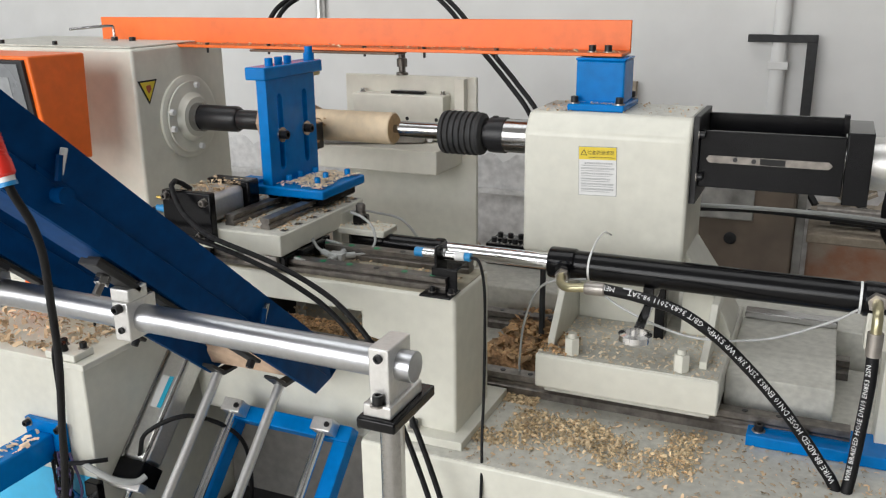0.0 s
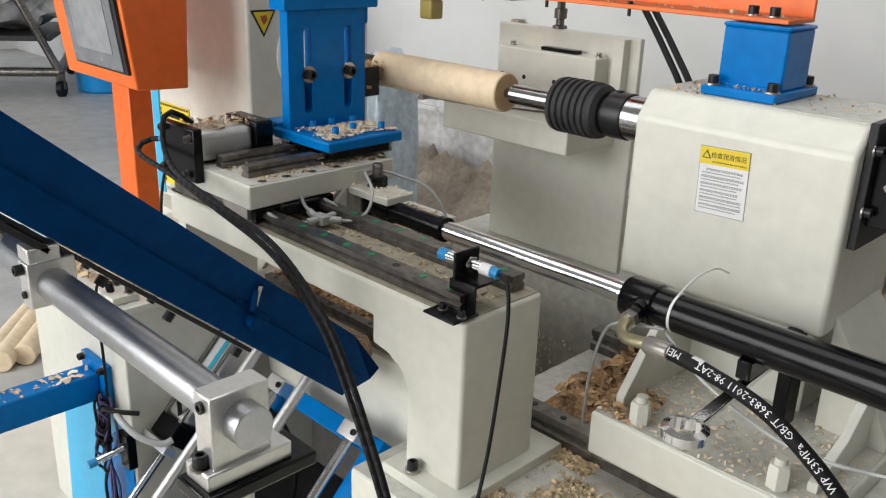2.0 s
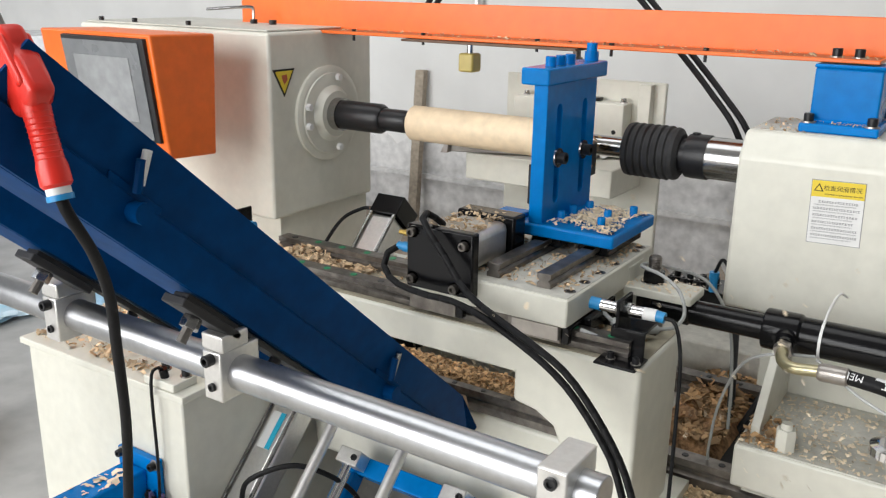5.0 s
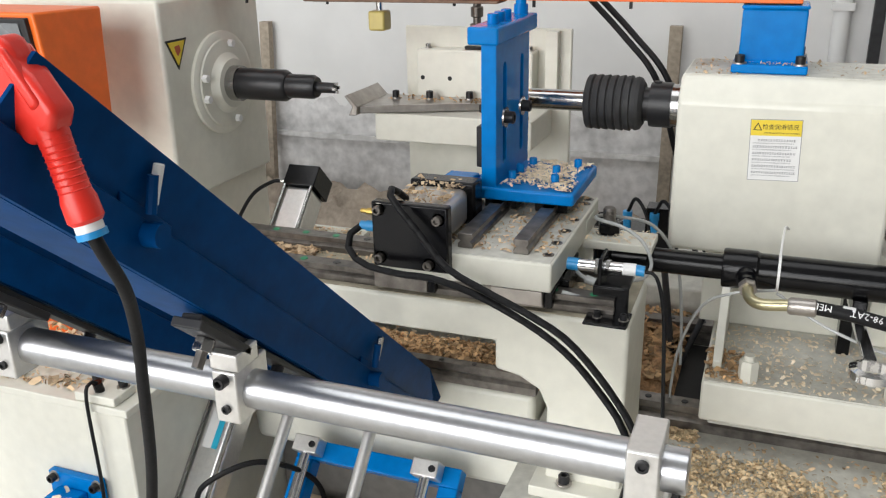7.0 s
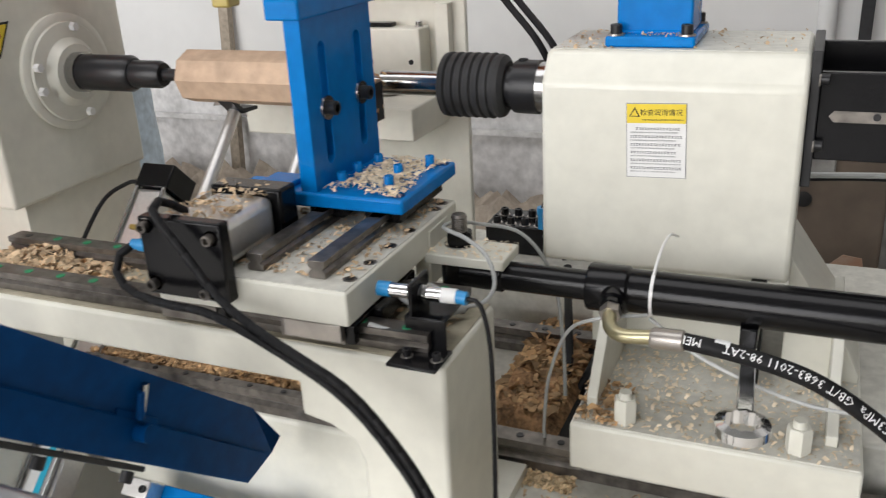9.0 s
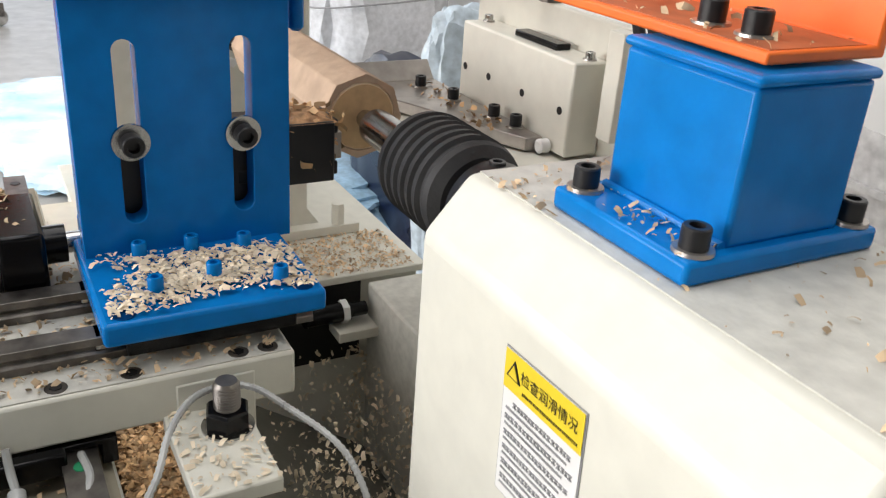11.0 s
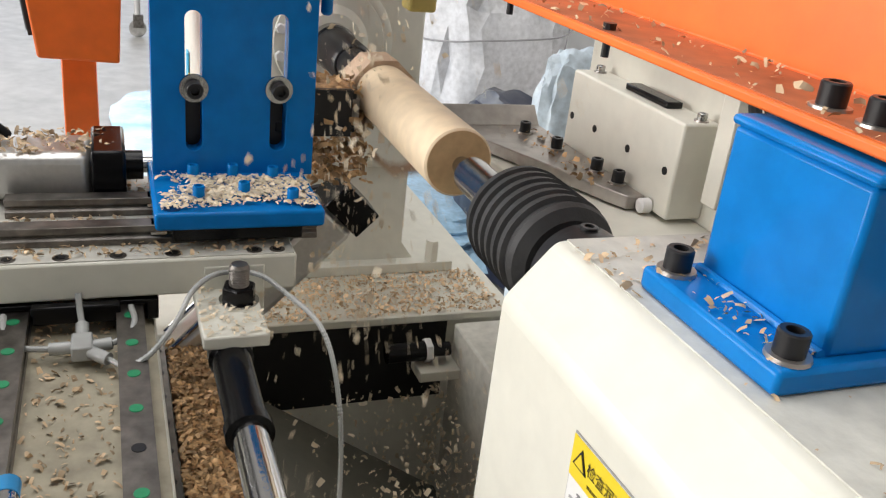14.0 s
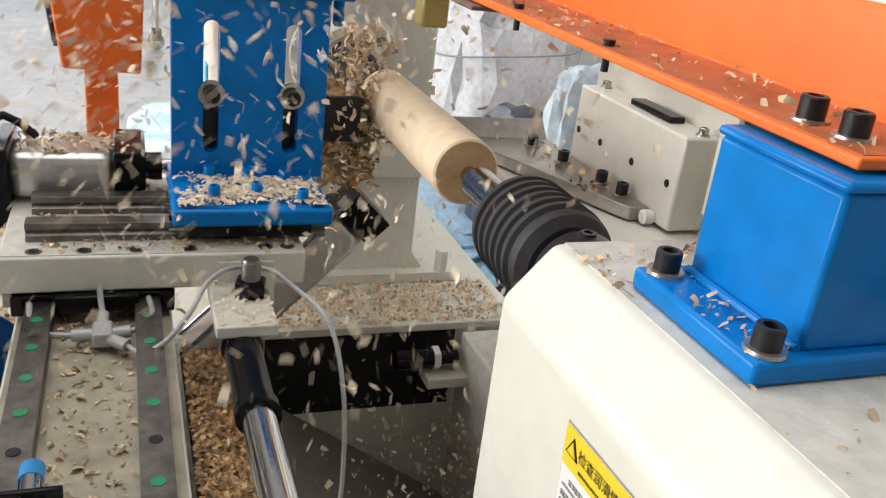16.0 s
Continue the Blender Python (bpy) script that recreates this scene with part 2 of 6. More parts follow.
w = Form().box(-9.2, -9, -6, -3.2, 0, 5).box(-9.2, -9, 1.9, 2.15, 0, 5).box(-9.2, -9, -3.2, 1.9, 4.2, 5)
setting("wall_west", w, PLASTER, "white wall with a wide open gate")
setting("wall_east", Form().box(6, 6.2, -6, 2.15, 0, 5), LOW_BOUNCE_WALL, "unseen end wall of the workshop, grey to cut bounced light")
setting("ground", Form().box(-60, -12, -40, 40, -0.12, -0.02), CONCRETE, "pale concrete yard outside the gate")
edge_line = [(-3.4 + 0.035 * k, 0.565 + 0.05 * noise.noise((k * 0.11, 1, 0)) + 0.06 * noise.noise((k * 0.45, 2, 0)) + 0.02 * noise.noise((k * 1.3, 3, 0))) for k in range(150)]
setting("trim", Form().prism([(edge_line[-1][0], 0.0), (-3.4, 0.0)] + edge_line, 2.143, 2.152, "y"), OLDPLASTER, "flaking grey plaster low on the wall")
setting("baseboard", Form().box(-3.4, 1.6, 2.118, 2.138, 0.378, 0.402), OLDPLASTER, "narrow plaster ledge along the wall")


def chips(name, count, box, label, size=0.007, seed=1, lift=None, parent=None, mat=None, flat=0.5, edge=0.0):
    """Loose curled wood shavings scattered over a surface."""
    rnd = random.Random(seed)
    f = Form()
    x0, x1, y0, y1, z = box
    n = 0
    while n < count:
        u, v = rnd.random(), rnd.random()
        x, y = x0 + (x1 - x0) * u, y0 + (y1 - y0) * v
        if edge and noise.noise((x * 9, y * 9, seed)) + 0.55 * (0.5 - max(abs(u - 0.5), abs(v - 0.5))) * 2 < edge + 0.4 * rnd.random():
            n += 0.25
            continue
        n += 1
        h = (lift(x, y) if lift else z) + 0.0012
        s = size * (0.35 + 1.1 * rnd.random() ** 2)
        wd = s * (0.25 + 0.45 * rnd.random())
        c = s * rnd.uniform(0.05, 0.5)
        m = Matrix.Translation((x, y, h + c * 0.4)) @ Euler((rnd.gauss(0, flat), rnd.gauss(0, flat), rnd.uniform(0, 6.3))).to_matrix().to_4x4()
        p = [m @ Vector(q) for q in ((-s, -wd, 0), (0, -wd, c), (s, -wd * 0.7, 0), (s, wd * 0.7, 0), (0, wd, c), (-s, wd, 0))]
        f.add(p, [(0, 1, 4, 5), (1, 2, 3, 4)])
    if parent:
        return part(name, f, mat or CHIP, parent, bevel=0, angle=180)
    return part(name, f, mat or CHIP, None, label, 0, angle=180, category="wood chips", kind="stuff")


def heap(form, x0, x1, y0, y1, z, height, cell=0.012, seed=3.0):
    """A bumpy skin of packed shavings."""
    nx, ny = max(3, int((x1 - x0) / cell)), max(3, int((y1 - y0) / cell))
    p, q = [], []
    for j in range(ny + 1):
        for i in range(nx + 1):
            x, y = x0 + (x1 - x0) * i / nx, y0 + (y1 - y0) * j / ny
            e = min(i, j, nx - i, ny - j) / 3
            p.append((x, y, z + min(1, e) * height * (0.55 + 0.5 * noise.noise((x * 14, y * 14, seed)) + 0.3 * noise.noise((x * 60, y * 60, seed)))))
    for j in range(ny):
        for i in range(nx):
            a = j * (nx + 1) + i
            q.append((a, a + 1, a + nx + 2, a + nx + 1))
    return form.add(p, q)


SAWDUST = material("tan_sawdust", (0.43, 0.36, 0.29), 0.9, vary=0.2, grain=40, stain=6, bump=0.5, bump_scale=60)
part("sawdust_bank", heap(Form(), -3.2, 0.2, 1.55, 2.14, 0.001, 0.30, 0.05, 9.0), SAWDUST, None, "tan sawdust banked along the foot of the wall", 0, angle=180, category="sawdust", kind="stuff")

# ---- machine base ----
base = thing("machine_base", (-0.2, -0.3, 0), "cream painted steel machine base dusted with wood chips", "machine base")
part("left_block", Form().prism([(-1.237, -0.645), (-0.782, -0.645), (-0.782, 0.25), (-1.45, 0.25), (-1.45, -0.26), (-1.237, -0.26)], 0, 0.632, "z"), CREAM, base, bevel=0.004)
part("top_plate", Form().prism([(-1.25, -0.655), (-0.768, -0.655), (-0.768, 0.26), (-1.47, 0.26), (-1.47, -0.27), (-1.25, -0.27)], 0.634, 0.648, "z"), CREAM, base, "cream top plate with chips", bevel=0.002)
part("blue_decal", Form().prism([(-0.93, 0.05), (-0.785, 0.02), (-0.785, 0.30), (-0.86, 0.34), (-0.93, 0.29)], -0.6485, -0.6472, "y"), BLUE, base, "blue painted flash", bevel=0)
part("decal", Form().prism([(-1.15, 0.02), (-0.785, 0.02), (-0.785, 0.38), (-0.965, 0.375), (-1.12, 0.296)], -0.647, -0.6455, "y"), LIGHTBLUE, base, "light blue painted flash", bevel=0)
part("table", Form().box(-0.175, 1.25, -0.575, 0.1, 0.0, 0.565), CREAM, base, bevel=0.005)
part("table_top", Form().box(-0.172, 1.247, -0.572, 0.1, 0.565, 0.567), GREYCREAM, base, "dusty grey-cream table top", bevel=0)
part("rear_bed", Form().box(-0.75, 1.25, 0.14, 0.42, 0.0, 0.64), GREYCREAM, base, bevel=0.004)
part("rail_beam", Form().prism([(-0.75, 0.50), (-0.75, 0.614), (-0.18, 0.614), (-0.18, 0.44), (-0.22, 0.42), (-0.74, 0.42)], -0.345, -0.25, "y"), CREAM, base, bevel=0.012, segments=3)
# Flat black sheet paints the shade under the top plate.
part("opening_shade", Form().box(-0.783, -0.7795, -0.19, 0.14, 0.48, 0.628), INK_SHADE, base, "black sheet standing in for the shade under the top plate", bevel=0)
part("front_panel", Form().box(-0.778, -0.18, -0.205, -0.199, 0.12, 0.42), material("dark_grey_sheet", (0.20, 0.19, 0.175), 0.6, vary=0.15), base, "dark grey sheet panel behind the lift")
part("trough_floor", Form().box(-0.76, -0.175, -0.60, 0.14, 0.0, 0.12), DARKSTEEL, base)
# The sheet's dark olive carries the shade inside the trough.
f = Form().prism([(-0.19, 0.52), (-0.186, 0.53), (0.14, 0.30), (0.136, 0.29)], -0.75, -0.176, "x")
part("trough_sheet", f, material("shaded_olive_sheet", (0.13, 0.125, 0.10), 0.45, vary=0.12), base, "sloping olive sheet below the spindle, coloured dark for the shade")
for y, x0 in ((-0.275, -0.17), (0.05, -0.17)):
    f = Form().prism([(y - 0.015, 0.5675), (y - 0.015, 0.583), (y - 0.009, 0.588), (y - 0.009, 0.594), (y - 0.015, 0.600), (y - 0.015, 0.612), (y + 0.015, 0.612), (y + 0.015, 0.600), (y + 0.009, 0.594), (y + 0.009, 0.588), (y + 0.015, 0.583), (y + 0.015, 0.5675)], x0, 0.66, "x")
    r = part("slide_rail", f, DULLSTEEL, base, "oily steel slide rail", bevel=0)
    for k in range(12):
        x = x0 + 0.05 + k * 0.06
        part("rail_bolt", Form().lathe((x, y, 0.611), (0, 0, 1), [(0, 0.006), (0.0022, 0.0055)], 10), BLACKOX, r, bevel=0)
part("side_box", Form().box(0.435, 0.63, -0.22, 0.19, 0.567, 0.655), GREYCREAM, base, bevel=0.003)
part("side_box_rail", Form().box(0.44, 0.63, 0.10, 0.135, 0.656, 0.672), STEEL, base)
f = Form().box(0.488, 0.95, -0.325, -0.236, 0.5675, 0.590)
bplate = part("stop_plate", f, BLUE, base, "blue slotted stop plate with socket bolts", bevel=0.002)
for x, y in ((0.508, -0.255), (0.508, -0.303), (0.585, -0.255), (0.585, -0.303)):
    socket_bolt("bolt", (x, y, 0.604), 0.0085, 0.012, bplate)
# Black strip on the plate paints the dark inside of the slot.
part("slot", Form().box(0.545, 0.64, -0.284, -0.273, 0.5895, 0.5906), INK_SHADE, bplate, bevel=0)
f = Form().prism([(-0.345, 0.6145), (-0.345, 0.628), (-0.340, 0.634), (-0.345, 0.640), (-0.345, 0.653), (-0.327, 0.653), (-0.327, 0.640), (-0.332, 0.634), (-0.327, 0.628), (-0.327, 0.6145)], -0.74, -0.178, "x")
r = part("front_rail", f, DULLSTEEL, base, "oily steel rail beside the chips", bevel=0)
for k in range(9):
    part("rail_bolt", Form().lathe((-0.71 + k * 0.06, -0.336, 0.652), (0, 0, 1), [(0, 0.005), (0.002, 0.0046)], 10), BLACKOX, r, bevel=0)
chip_strip = Form()
heap(chip_strip, -0.745, -0.178, -0.322, -0.252, 0.614, 0.058)
part("chip_strip", chip_strip, CHIPBED, None, "packed brown wood shavings along the trough", 0, angle=180, category="wood chips", kind="stuff")
chips("loose_shavings", 5200, (-0.74, -0.18, -0.322, -0.254, 0.650), "loose brown shavings on the packed chips", 0.0048, 5, mat=material("brown_chips", (0.58, 0.37, 0.19), 0.85, vary=0.25, island=0.5))
# Thin black plate on the table stands for a gap in shade.
part("gap_shade", Form().box(0.03, 0.085, -0.25, 0.03, 0.5672, 0.569), INK_SHADE, base, "black sheet painting the shaded gap beside the slab", bevel=0)
gap_heap = heap(Form(), -0.10, 0.035, -0.22, 0.13, 0.568, 0.06)
part("chip_heap", gap_heap, CHIPBED, None, "packed brown shavings beside the tailstock slab", 0, angle=180, category="wood chips", kind="stuff")
chips("loose_shavings", 700, (-0.08, 0.03, -0.19, 0.11, 0.60), "loose brown shavings on the packed chips", 0.010, 6, mat=material("brown_chips", (0.58, 0.37, 0.19)))
chips("table_chips", 5200, (-0.04, 0.42, -0.50, -0.325, 0.567), "golden wood chips heaped on the machine table", 0.0038, 7, mat=GOLDCHIP, edge=0.10, lift=lambda x, y: 0.567 + 0.005 * max(0, noise.noise((x * 14, y * 14, 5)) + 0.3))
chips("table_chips", 900, (0.0, 0.086, -0.325, -0.292, 0.567), "golden wood chips beside the slide rail", 0.0042, 77, mat=GOLDCHIP)
chips("slab_heap", 260, (0.088, 0.15, -0.32, -0.22, 0.686), "brown chips at the corner of the slab", 0.006, 78, mat=material("brown_chips", (0.58, 0.37, 0.19)))
chips("table_chips", 1700, (0.0, 0.95, -0.565, -0.30, 0.567), "pale wood chips scattered on the machine table", 0.004, 8, flat=0.3)
chips("corner_chips", 1300, (-1.24, -0.83, -0.63, -0.36, 0.649), "heap of pale chips on the top plate", 0.0075, 9, lift=lambda x, y: 0.649 + 0.03 * max(0, 1 - ((x + 1.08) / 0.2) ** 2 - ((y + 0.48) / 0.15) ** 2))
chips("plate_chips", 3000, (-0.93, -0.772, -0.26, 0.24, 0.649), "pale chips strewn beside the headstock", 0.0037, 10)

cplate = thing("corner_plate", (-0.83, -0.625, 0.648), "cream corner plate with black bolts and a thin cable", "plate")
part("plate", Form().box(-0.872, -0.792, -0.652, -0.598, 0.6485, 0.664), CREAM, cplate, bevel=0.002)
for x, y in ((-0.858, -0.612), (-0.805, -0.612)):
    socket_bolt("bolt", (x, y, 0.678), 0.0075, 0.012, cplate)
part("gland", Form().rod((-0.832, -0.636, 0.664), (-0.832, -0.640, 0.682), 0.008, 14), BLACK, cplate, bevel=0)
part("cable", Form().tube([(-0.832, -0.640, 0.68), (-0.834, -0.652, 0.686), (-0.836, -0.664, 0.66), (-0.838, -0.662, 0.5), (-0.845, -0.662, 0.38), (-0.85, -0.665, 0.30)], 0.003, 8), RUBBER, cplate, "thin dark cable", bevel=0)

# ---- headstock ----
headstock = thing("headstock", (-1.2, -0.05, 0.648), "cream headstock housing with round spindle flange and warning triangle", "headstock")
part("housing", Form().box(-1.55, -0.938, -0.235, 0.105, 0.85, 1.243), CREAM, headstock, bevel=0.007, segments=3)
part("lid", Form().box(-1.54, -0.95, -0.225, 0.10, 1.2435, 1.2475), GREYCREAM, headstock, "dusty sheet lid")
part("pedestal", Form().prism([(-0.2, 0.665), (-0.2, 0.852), (0.105, 0.852), (0.105, 0.70), (0.13, 0.665)], -1.5, -0.955, "x"), CREAM, headstock)
part("foot_plate", Form().box(-1.5, -0.93, -0.215, 0.20, 0.649, 0.668), CREAM, headstock)
for y in (0.16, -0.19):
    hex_nut("anchor_nut", (-0.952 + 0.01, y, 0.668), 0.013, 0.04, headstock, mat=CREAM)
C = Vector((-0.938, -0.057, 1.063))
part("flange", Form().lathe(C, (1, 0, 0), [(0, 0.105), (0.007, 0.105), (0.011, 0.098), (0.011, 0.090), (0.014, 0.088), (0.016, 0.062), (0.022, 0.055), (0.030, 0.05)], 56), CREAM, headstock, "cream round spindle flange", bevel=0)
for a in (75, -75, 195, 165):
    y, z = C.y + 0.081 * math.cos(radians(a)), C.z + 0.081 * math.sin(radians(a))
    hex_nut("flange_bolt", (-0.926, y, z), 0.0085, 0.012, headstock, (1, 0, 0), WHITE)
tri = Form().prism([(-0.226, 1.168), (-0.160, 1.168), (-0.193, 1.110)], -0.938, -0.9368, "x")
sign = part("warning_triangle", tri, INK_SHADE, headstock, "yellow warning triangle with black border", bevel=0)
part("face", Form().prism([(-0.219, 1.164), (-0.167, 1.164), (-0.193, 1.118)], -0.9369, -0.9362, "x"), YELLOW, sign, bevel=0)
part("symbol", Form().prism([(-0.201, 1.155), (-0.186, 1.157), (-0.183, 1.146), (-0.193, 1.136), (-0.199, 1.146)], -0.9363, -0.9358, "x"), material("red_brown_print", (0.5, 0.1, 0.03), 0.5), sign, bevel=0)
for x in (-1.50, -1.38, -1.2):
    socket_bolt("lid_bolt", (x, -0.21, 1.257), 0.006, 0.009, headstock, washer=False)
spindle = thing("spindle", (-0.9, -0.057, 1.063), "black stepped drive spindle with bright steel collar", "spindle")
part("collar", Form().lathe((-0.91, -0.057, 1.063), (1, 0, 0), [(0, 0.036), (0.022, 0.036), (0.022, 0.03)], 36), STEEL, spindle, bevel=0)
part("body", Form().lathe((-0.889, -0.057, 1.063), (1, 0, 0), [(0, 0.032), (0.104, 0.032), (0.112, 0.027), (0.113, 0.024), (0.168, 0.024), (0.176, 0.020)], 40), BLACKOX, spindle, bevel=0)
part("drive_pin", Form().lathe((-0.713, -0.057, 1.063), (1, 0, 0), [(0, 0.011), (0.040, 0.0105), (0.040, 0.007)], 24), BLACKOX, spindle, "dark toothed drive pin", bevel=0)
for k in range(4):
    a = k * math.pi / 2
    part("tooth", Form().box(-0.675, -0.668, -0.003, 0.003, -0.003, 0.003, Matrix.Translation((0, -0.057 + 0.008 * math.cos(a), 1.063 + 0.008 * math.sin(a)))), STEEL, spindle, bevel=0)
ys = thing("safety_notice", (-1.27, -0.25, 0.82), "yellow safety notice with black dashed border", "sign")
part("sheet", Form().box(-1.345, -1.205, -0.2385, -0.2365, 0.70, 0.912), YELLOW, ys, bevel=0)
for k in range(12):
    part("dash", Form().box(-1.342 + k * 0.0115, -1.335 + k * 0.0115, -0.2395, -0.2386, 0.904, 0.909), INK_SHADE, ys, bevel=0)
for k in range(17):
    for x in (-1.3435, -1.2105):
        part("dash", Form().box(x, x + 0.004, -0.2395, -0.2386, 0.706 + k * 0.0115, 0.713 + k * 0.0115), INK_SHADE, ys, bevel=0)
for k in range(9):
    part("text_bar", Form().box(-1.328, -1.226 - 0.012 * (k % 3), -0.2393, -0.2386, 0.853 - k * 0.013, 0.857 - k * 0.013), INK_SHADE, ys, bevel=0)
part("heading_bar", Form().box(-1.30, -1.25, -0.2393, -0.2386, 0.878, 0.889), INK_SHADE, ys, bevel=0)

# ---- control box ----
hmi = thing("control_box", (-1.05, -0.45, 0.648), "orange control box with dusty grey touch screen on a post", "control box")
f = Form()
f.prism([(-0.484, 1.018), (-0.512, 1.248), (-0.358, 1.245), (-0.370, 1.013)], -1.285, -0.958, "x")
part("case", f, ORANGE, hmi, bevel=0.004)
slope = Matrix.Translation((-1.095, -0.500, 1.136)) @ Euler((math.atan2(0.03, 0.23), 0, 0)).to_matrix().to_4x4()
scr = part("screen_frame", Form().box(-0.115, 0.125, -0.006, 0.006, -0.088, 0.105, slope), DARKSTEEL, hmi, "dark grey screen surround")
part("screen", Form().box(-0.110, 0.112, -0.0085, -0.0055, -0.082, 0.098, slope), GLASSGREY, scr, "dusty grey touch screen", bevel=0)
part("display", Form().box(-0.08, 0.08, -0.0095, -0.0083, -0.05, 0.07, slope), material("dusty_display", (0.30, 0.31, 0.32), 0.3, vary=0.15, stain=10), scr, bevel=0)
part("post", Form().box(-1.135, -1.056, -0.457, -0.405, 0.648, 1.02), ORANGE, hmi, bevel=0.003)
part("blue_strip", Form().box(-1.385, -1.35, -0.2395, -0.2365, 0.67, 0.95), LIGHTBLUE, headstock, "light blue painted strip", bevel=0)

# ---- front bed ----
bed = thing("front_bed", (-0.4, -0.42, 0.567), "cream steel bed carrying two linear rails", "machine bed")
part("beam", Form().prism([(-0.80, 0.797), (-0.80, 0.851), (-0.005, 0.851), (-0.005, 0.58), (-0.118, 0.58), (-0.118, 0.70), (-0.13, 0.728), (-0.16, 0.745), (-0.197, 0.752), (-0.197, 0.797)], -0.514, -0.349, "y"), CREAM, bed, bevel=0.006, segments=3)
part("left_leg", Form().box(-0.80, -0.772, -0.50, -0.34, 0.648, 0.80), CREAM, bed)
part("foot", Form().box(-0.135, 0.018, -0.545, -0.30, 0.567, 0.584), CREAM, bed)
socket_bolt("foot_bolt", (-0.085, -0.528, 0.602), 0.0085, 0.012, bed)
part("bed_dust", Form().box(-0.795, -0.01, -0.510, -0.352, 0.851, 0.8525), material("oily_chip_dust", (0.44, 0.40, 0.30), 0.6, vary=0.2, grain=50), bed, "dusty bed top", bevel=0)
for y in (-0.486, -0.376):
    f = Form().prism([(y - 0.0135, 0.853), (y - 0.0135, 0.862), (y - 0.009, 0.866), (y - 0.0135, 0.870), (y - 0.0135, 0.878), (y + 0.0135, 0.878), (y + 0.0135, 0.870), (y + 0.009, 0.866), (y + 0.0135, 0.862), (y + 0.0135, 0.853)], -0.78, -0.03, "x")
    r = part("rail", f, DULLSTEEL, bed, "oily brown-black linear rail", bevel=0)
    for k in range(13):
        part("cap", Form().lathe((-0.75 + k * 0.0575, y, 0.877), (0, 0, 1), [(0, 0.0065), (0.0018, 0.006)], 12), GREENCAP if (k * 7) % 5 else BLACKOX, r, "green plastic rail cap" if (k * 7) % 5 else "black rail screw", bevel=0)
chips("bed_chips", 700, (-0.78, -0.03, -0.47, -0.39, 0.853), "fine chips between the linear rails", 0.0036, 21)
chips("bed_chips", 1500, (-0.79, -0.54, -0.472, -0.39, 0.854), "heaped chips at the end of the bed", 0.006, 22, lift=lambda x, y: 0.855 + 0.02 * max(0, noise.noise((x * 11, y * 11, 2)) + 0.2))
sbr = thing("sensor_bracket", (-0.04, -0.48, 0.853), "black bent bracket holding a proximity sensor", "sensor")
part("foot", Form().box(-0.066, -0.006, -0.535, -0.485, 0.853, 0.857), BLACK, sbr)
part("riser", Form().box(-0.062, -0.012, -0.489, -0.485, 0.853, 0.892), BLACK, sbr)
part("top", Form().box(-0.062, -0.012, -0.489, -0.44, 0.890, 0.894), BLACK, sbr)
part("ear", Form().box(-0.056, -0.051, -0.489, -0.44, 0.892, 0.932), BLACK, sbr)
socket_bolt("bolt", (-0.014, -0.512, 0.866), 0.005, 0.008, sbr)
socket_bolt("bolt", (-0.05, -0.512, 0.866), 0.005, 0.008, sbr)
part("sensor_body", Form().rod((-0.09, -0.464, 0.912), (-0.025, -0.462, 0.912), 0.0085, 20), CHROME, sbr, "nickel plated sensor barrel", bevel=0)
part("sensor_tip", Form().rod((-0.104, -0.464, 0.912), (-0.088, -0.464, 0.912), 0.009, 20), material("sensor_blue", (0.02, 0.28, 0.62), 0.35), sbr, "blue sensor face", bevel=0)
part("sensor_sleeve", Form().rod((-0.026, -0.462, 0.912), (-0.008, -0.461, 0.912), 0.0088, 20), WHITE, sbr, "white printed sleeve", bevel=0)
part("sensor_tail", Form().rod((-0.009, -0.461, 0.912), (0.004, -0.461, 0.911), 0.0078, 16), material("sensor_blue", (0.02, 0.28, 0.62)), sbr, "blue cable gland", bevel=0)
for x in (-0.064, -0.049):
    hex_nut("nut", (x, -0.463, 0.912), 0.0125, 0.006, sbr, (1, 0, 0), STEEL)
part("cable", Form().tube([(0.002, -0.461, 0.911), (0.02, -0.462, 0.905), (0.034, -0.472, 0.86), (0.042, -0.49, 0.78), (0.05, -0.515, 0.68), (0.058, -0.545, 0.60), (0.07, -0.58, 0.52), (0.06, -0.585, 0.30), (0.07, -0.59, 0.0)], 0.0028, 8), RUBBER, sbr, "thin dark sensor cable", bevel=0)

# ---- tailstock ----
tail = thing("tailstock", (0.16, -0.05, 0.567), "cream tailstock housing with yellow warning label", "tailstock")
part("housing", Form().prism([(-0.16, 0.838), (-0.16, 1.092), (-0.128, 1.130), (0.045, 1.130), (0.06, 1.114), (0.06, 0.838)], 0.0, 0.331, "x"), CREAM, tail, bevel=0.007, segments=3)
part("top_dust", Form().box(0.006, 0.325, -0.122, 0.04, 1.130, 1.131), GREYCREAM, tail, "dusty top face", bevel=0)
part("base_slab", Form().box(0.086, 0.435, -0.33, 0.10, 0.615, 0.684), CREAM, tail, bevel=0.004)
part("slab_dust", Form().box(0.09, 0.431, -0.326, 0.09, 0.684, 0.686), GREYCREAM, tail, "dusty slab top", bevel=0)
for y in (-0.275, 0.05):
    part("slide_shoe", Form().box(0.10, 0.42, y - 0.035, y + 0.035, 0.600, 0.616), GREYCREAM, tail)
part("web", Form().box(0.06, 0.30, -0.10, 0.05, 0.686, 0.84), CREAM, tail)
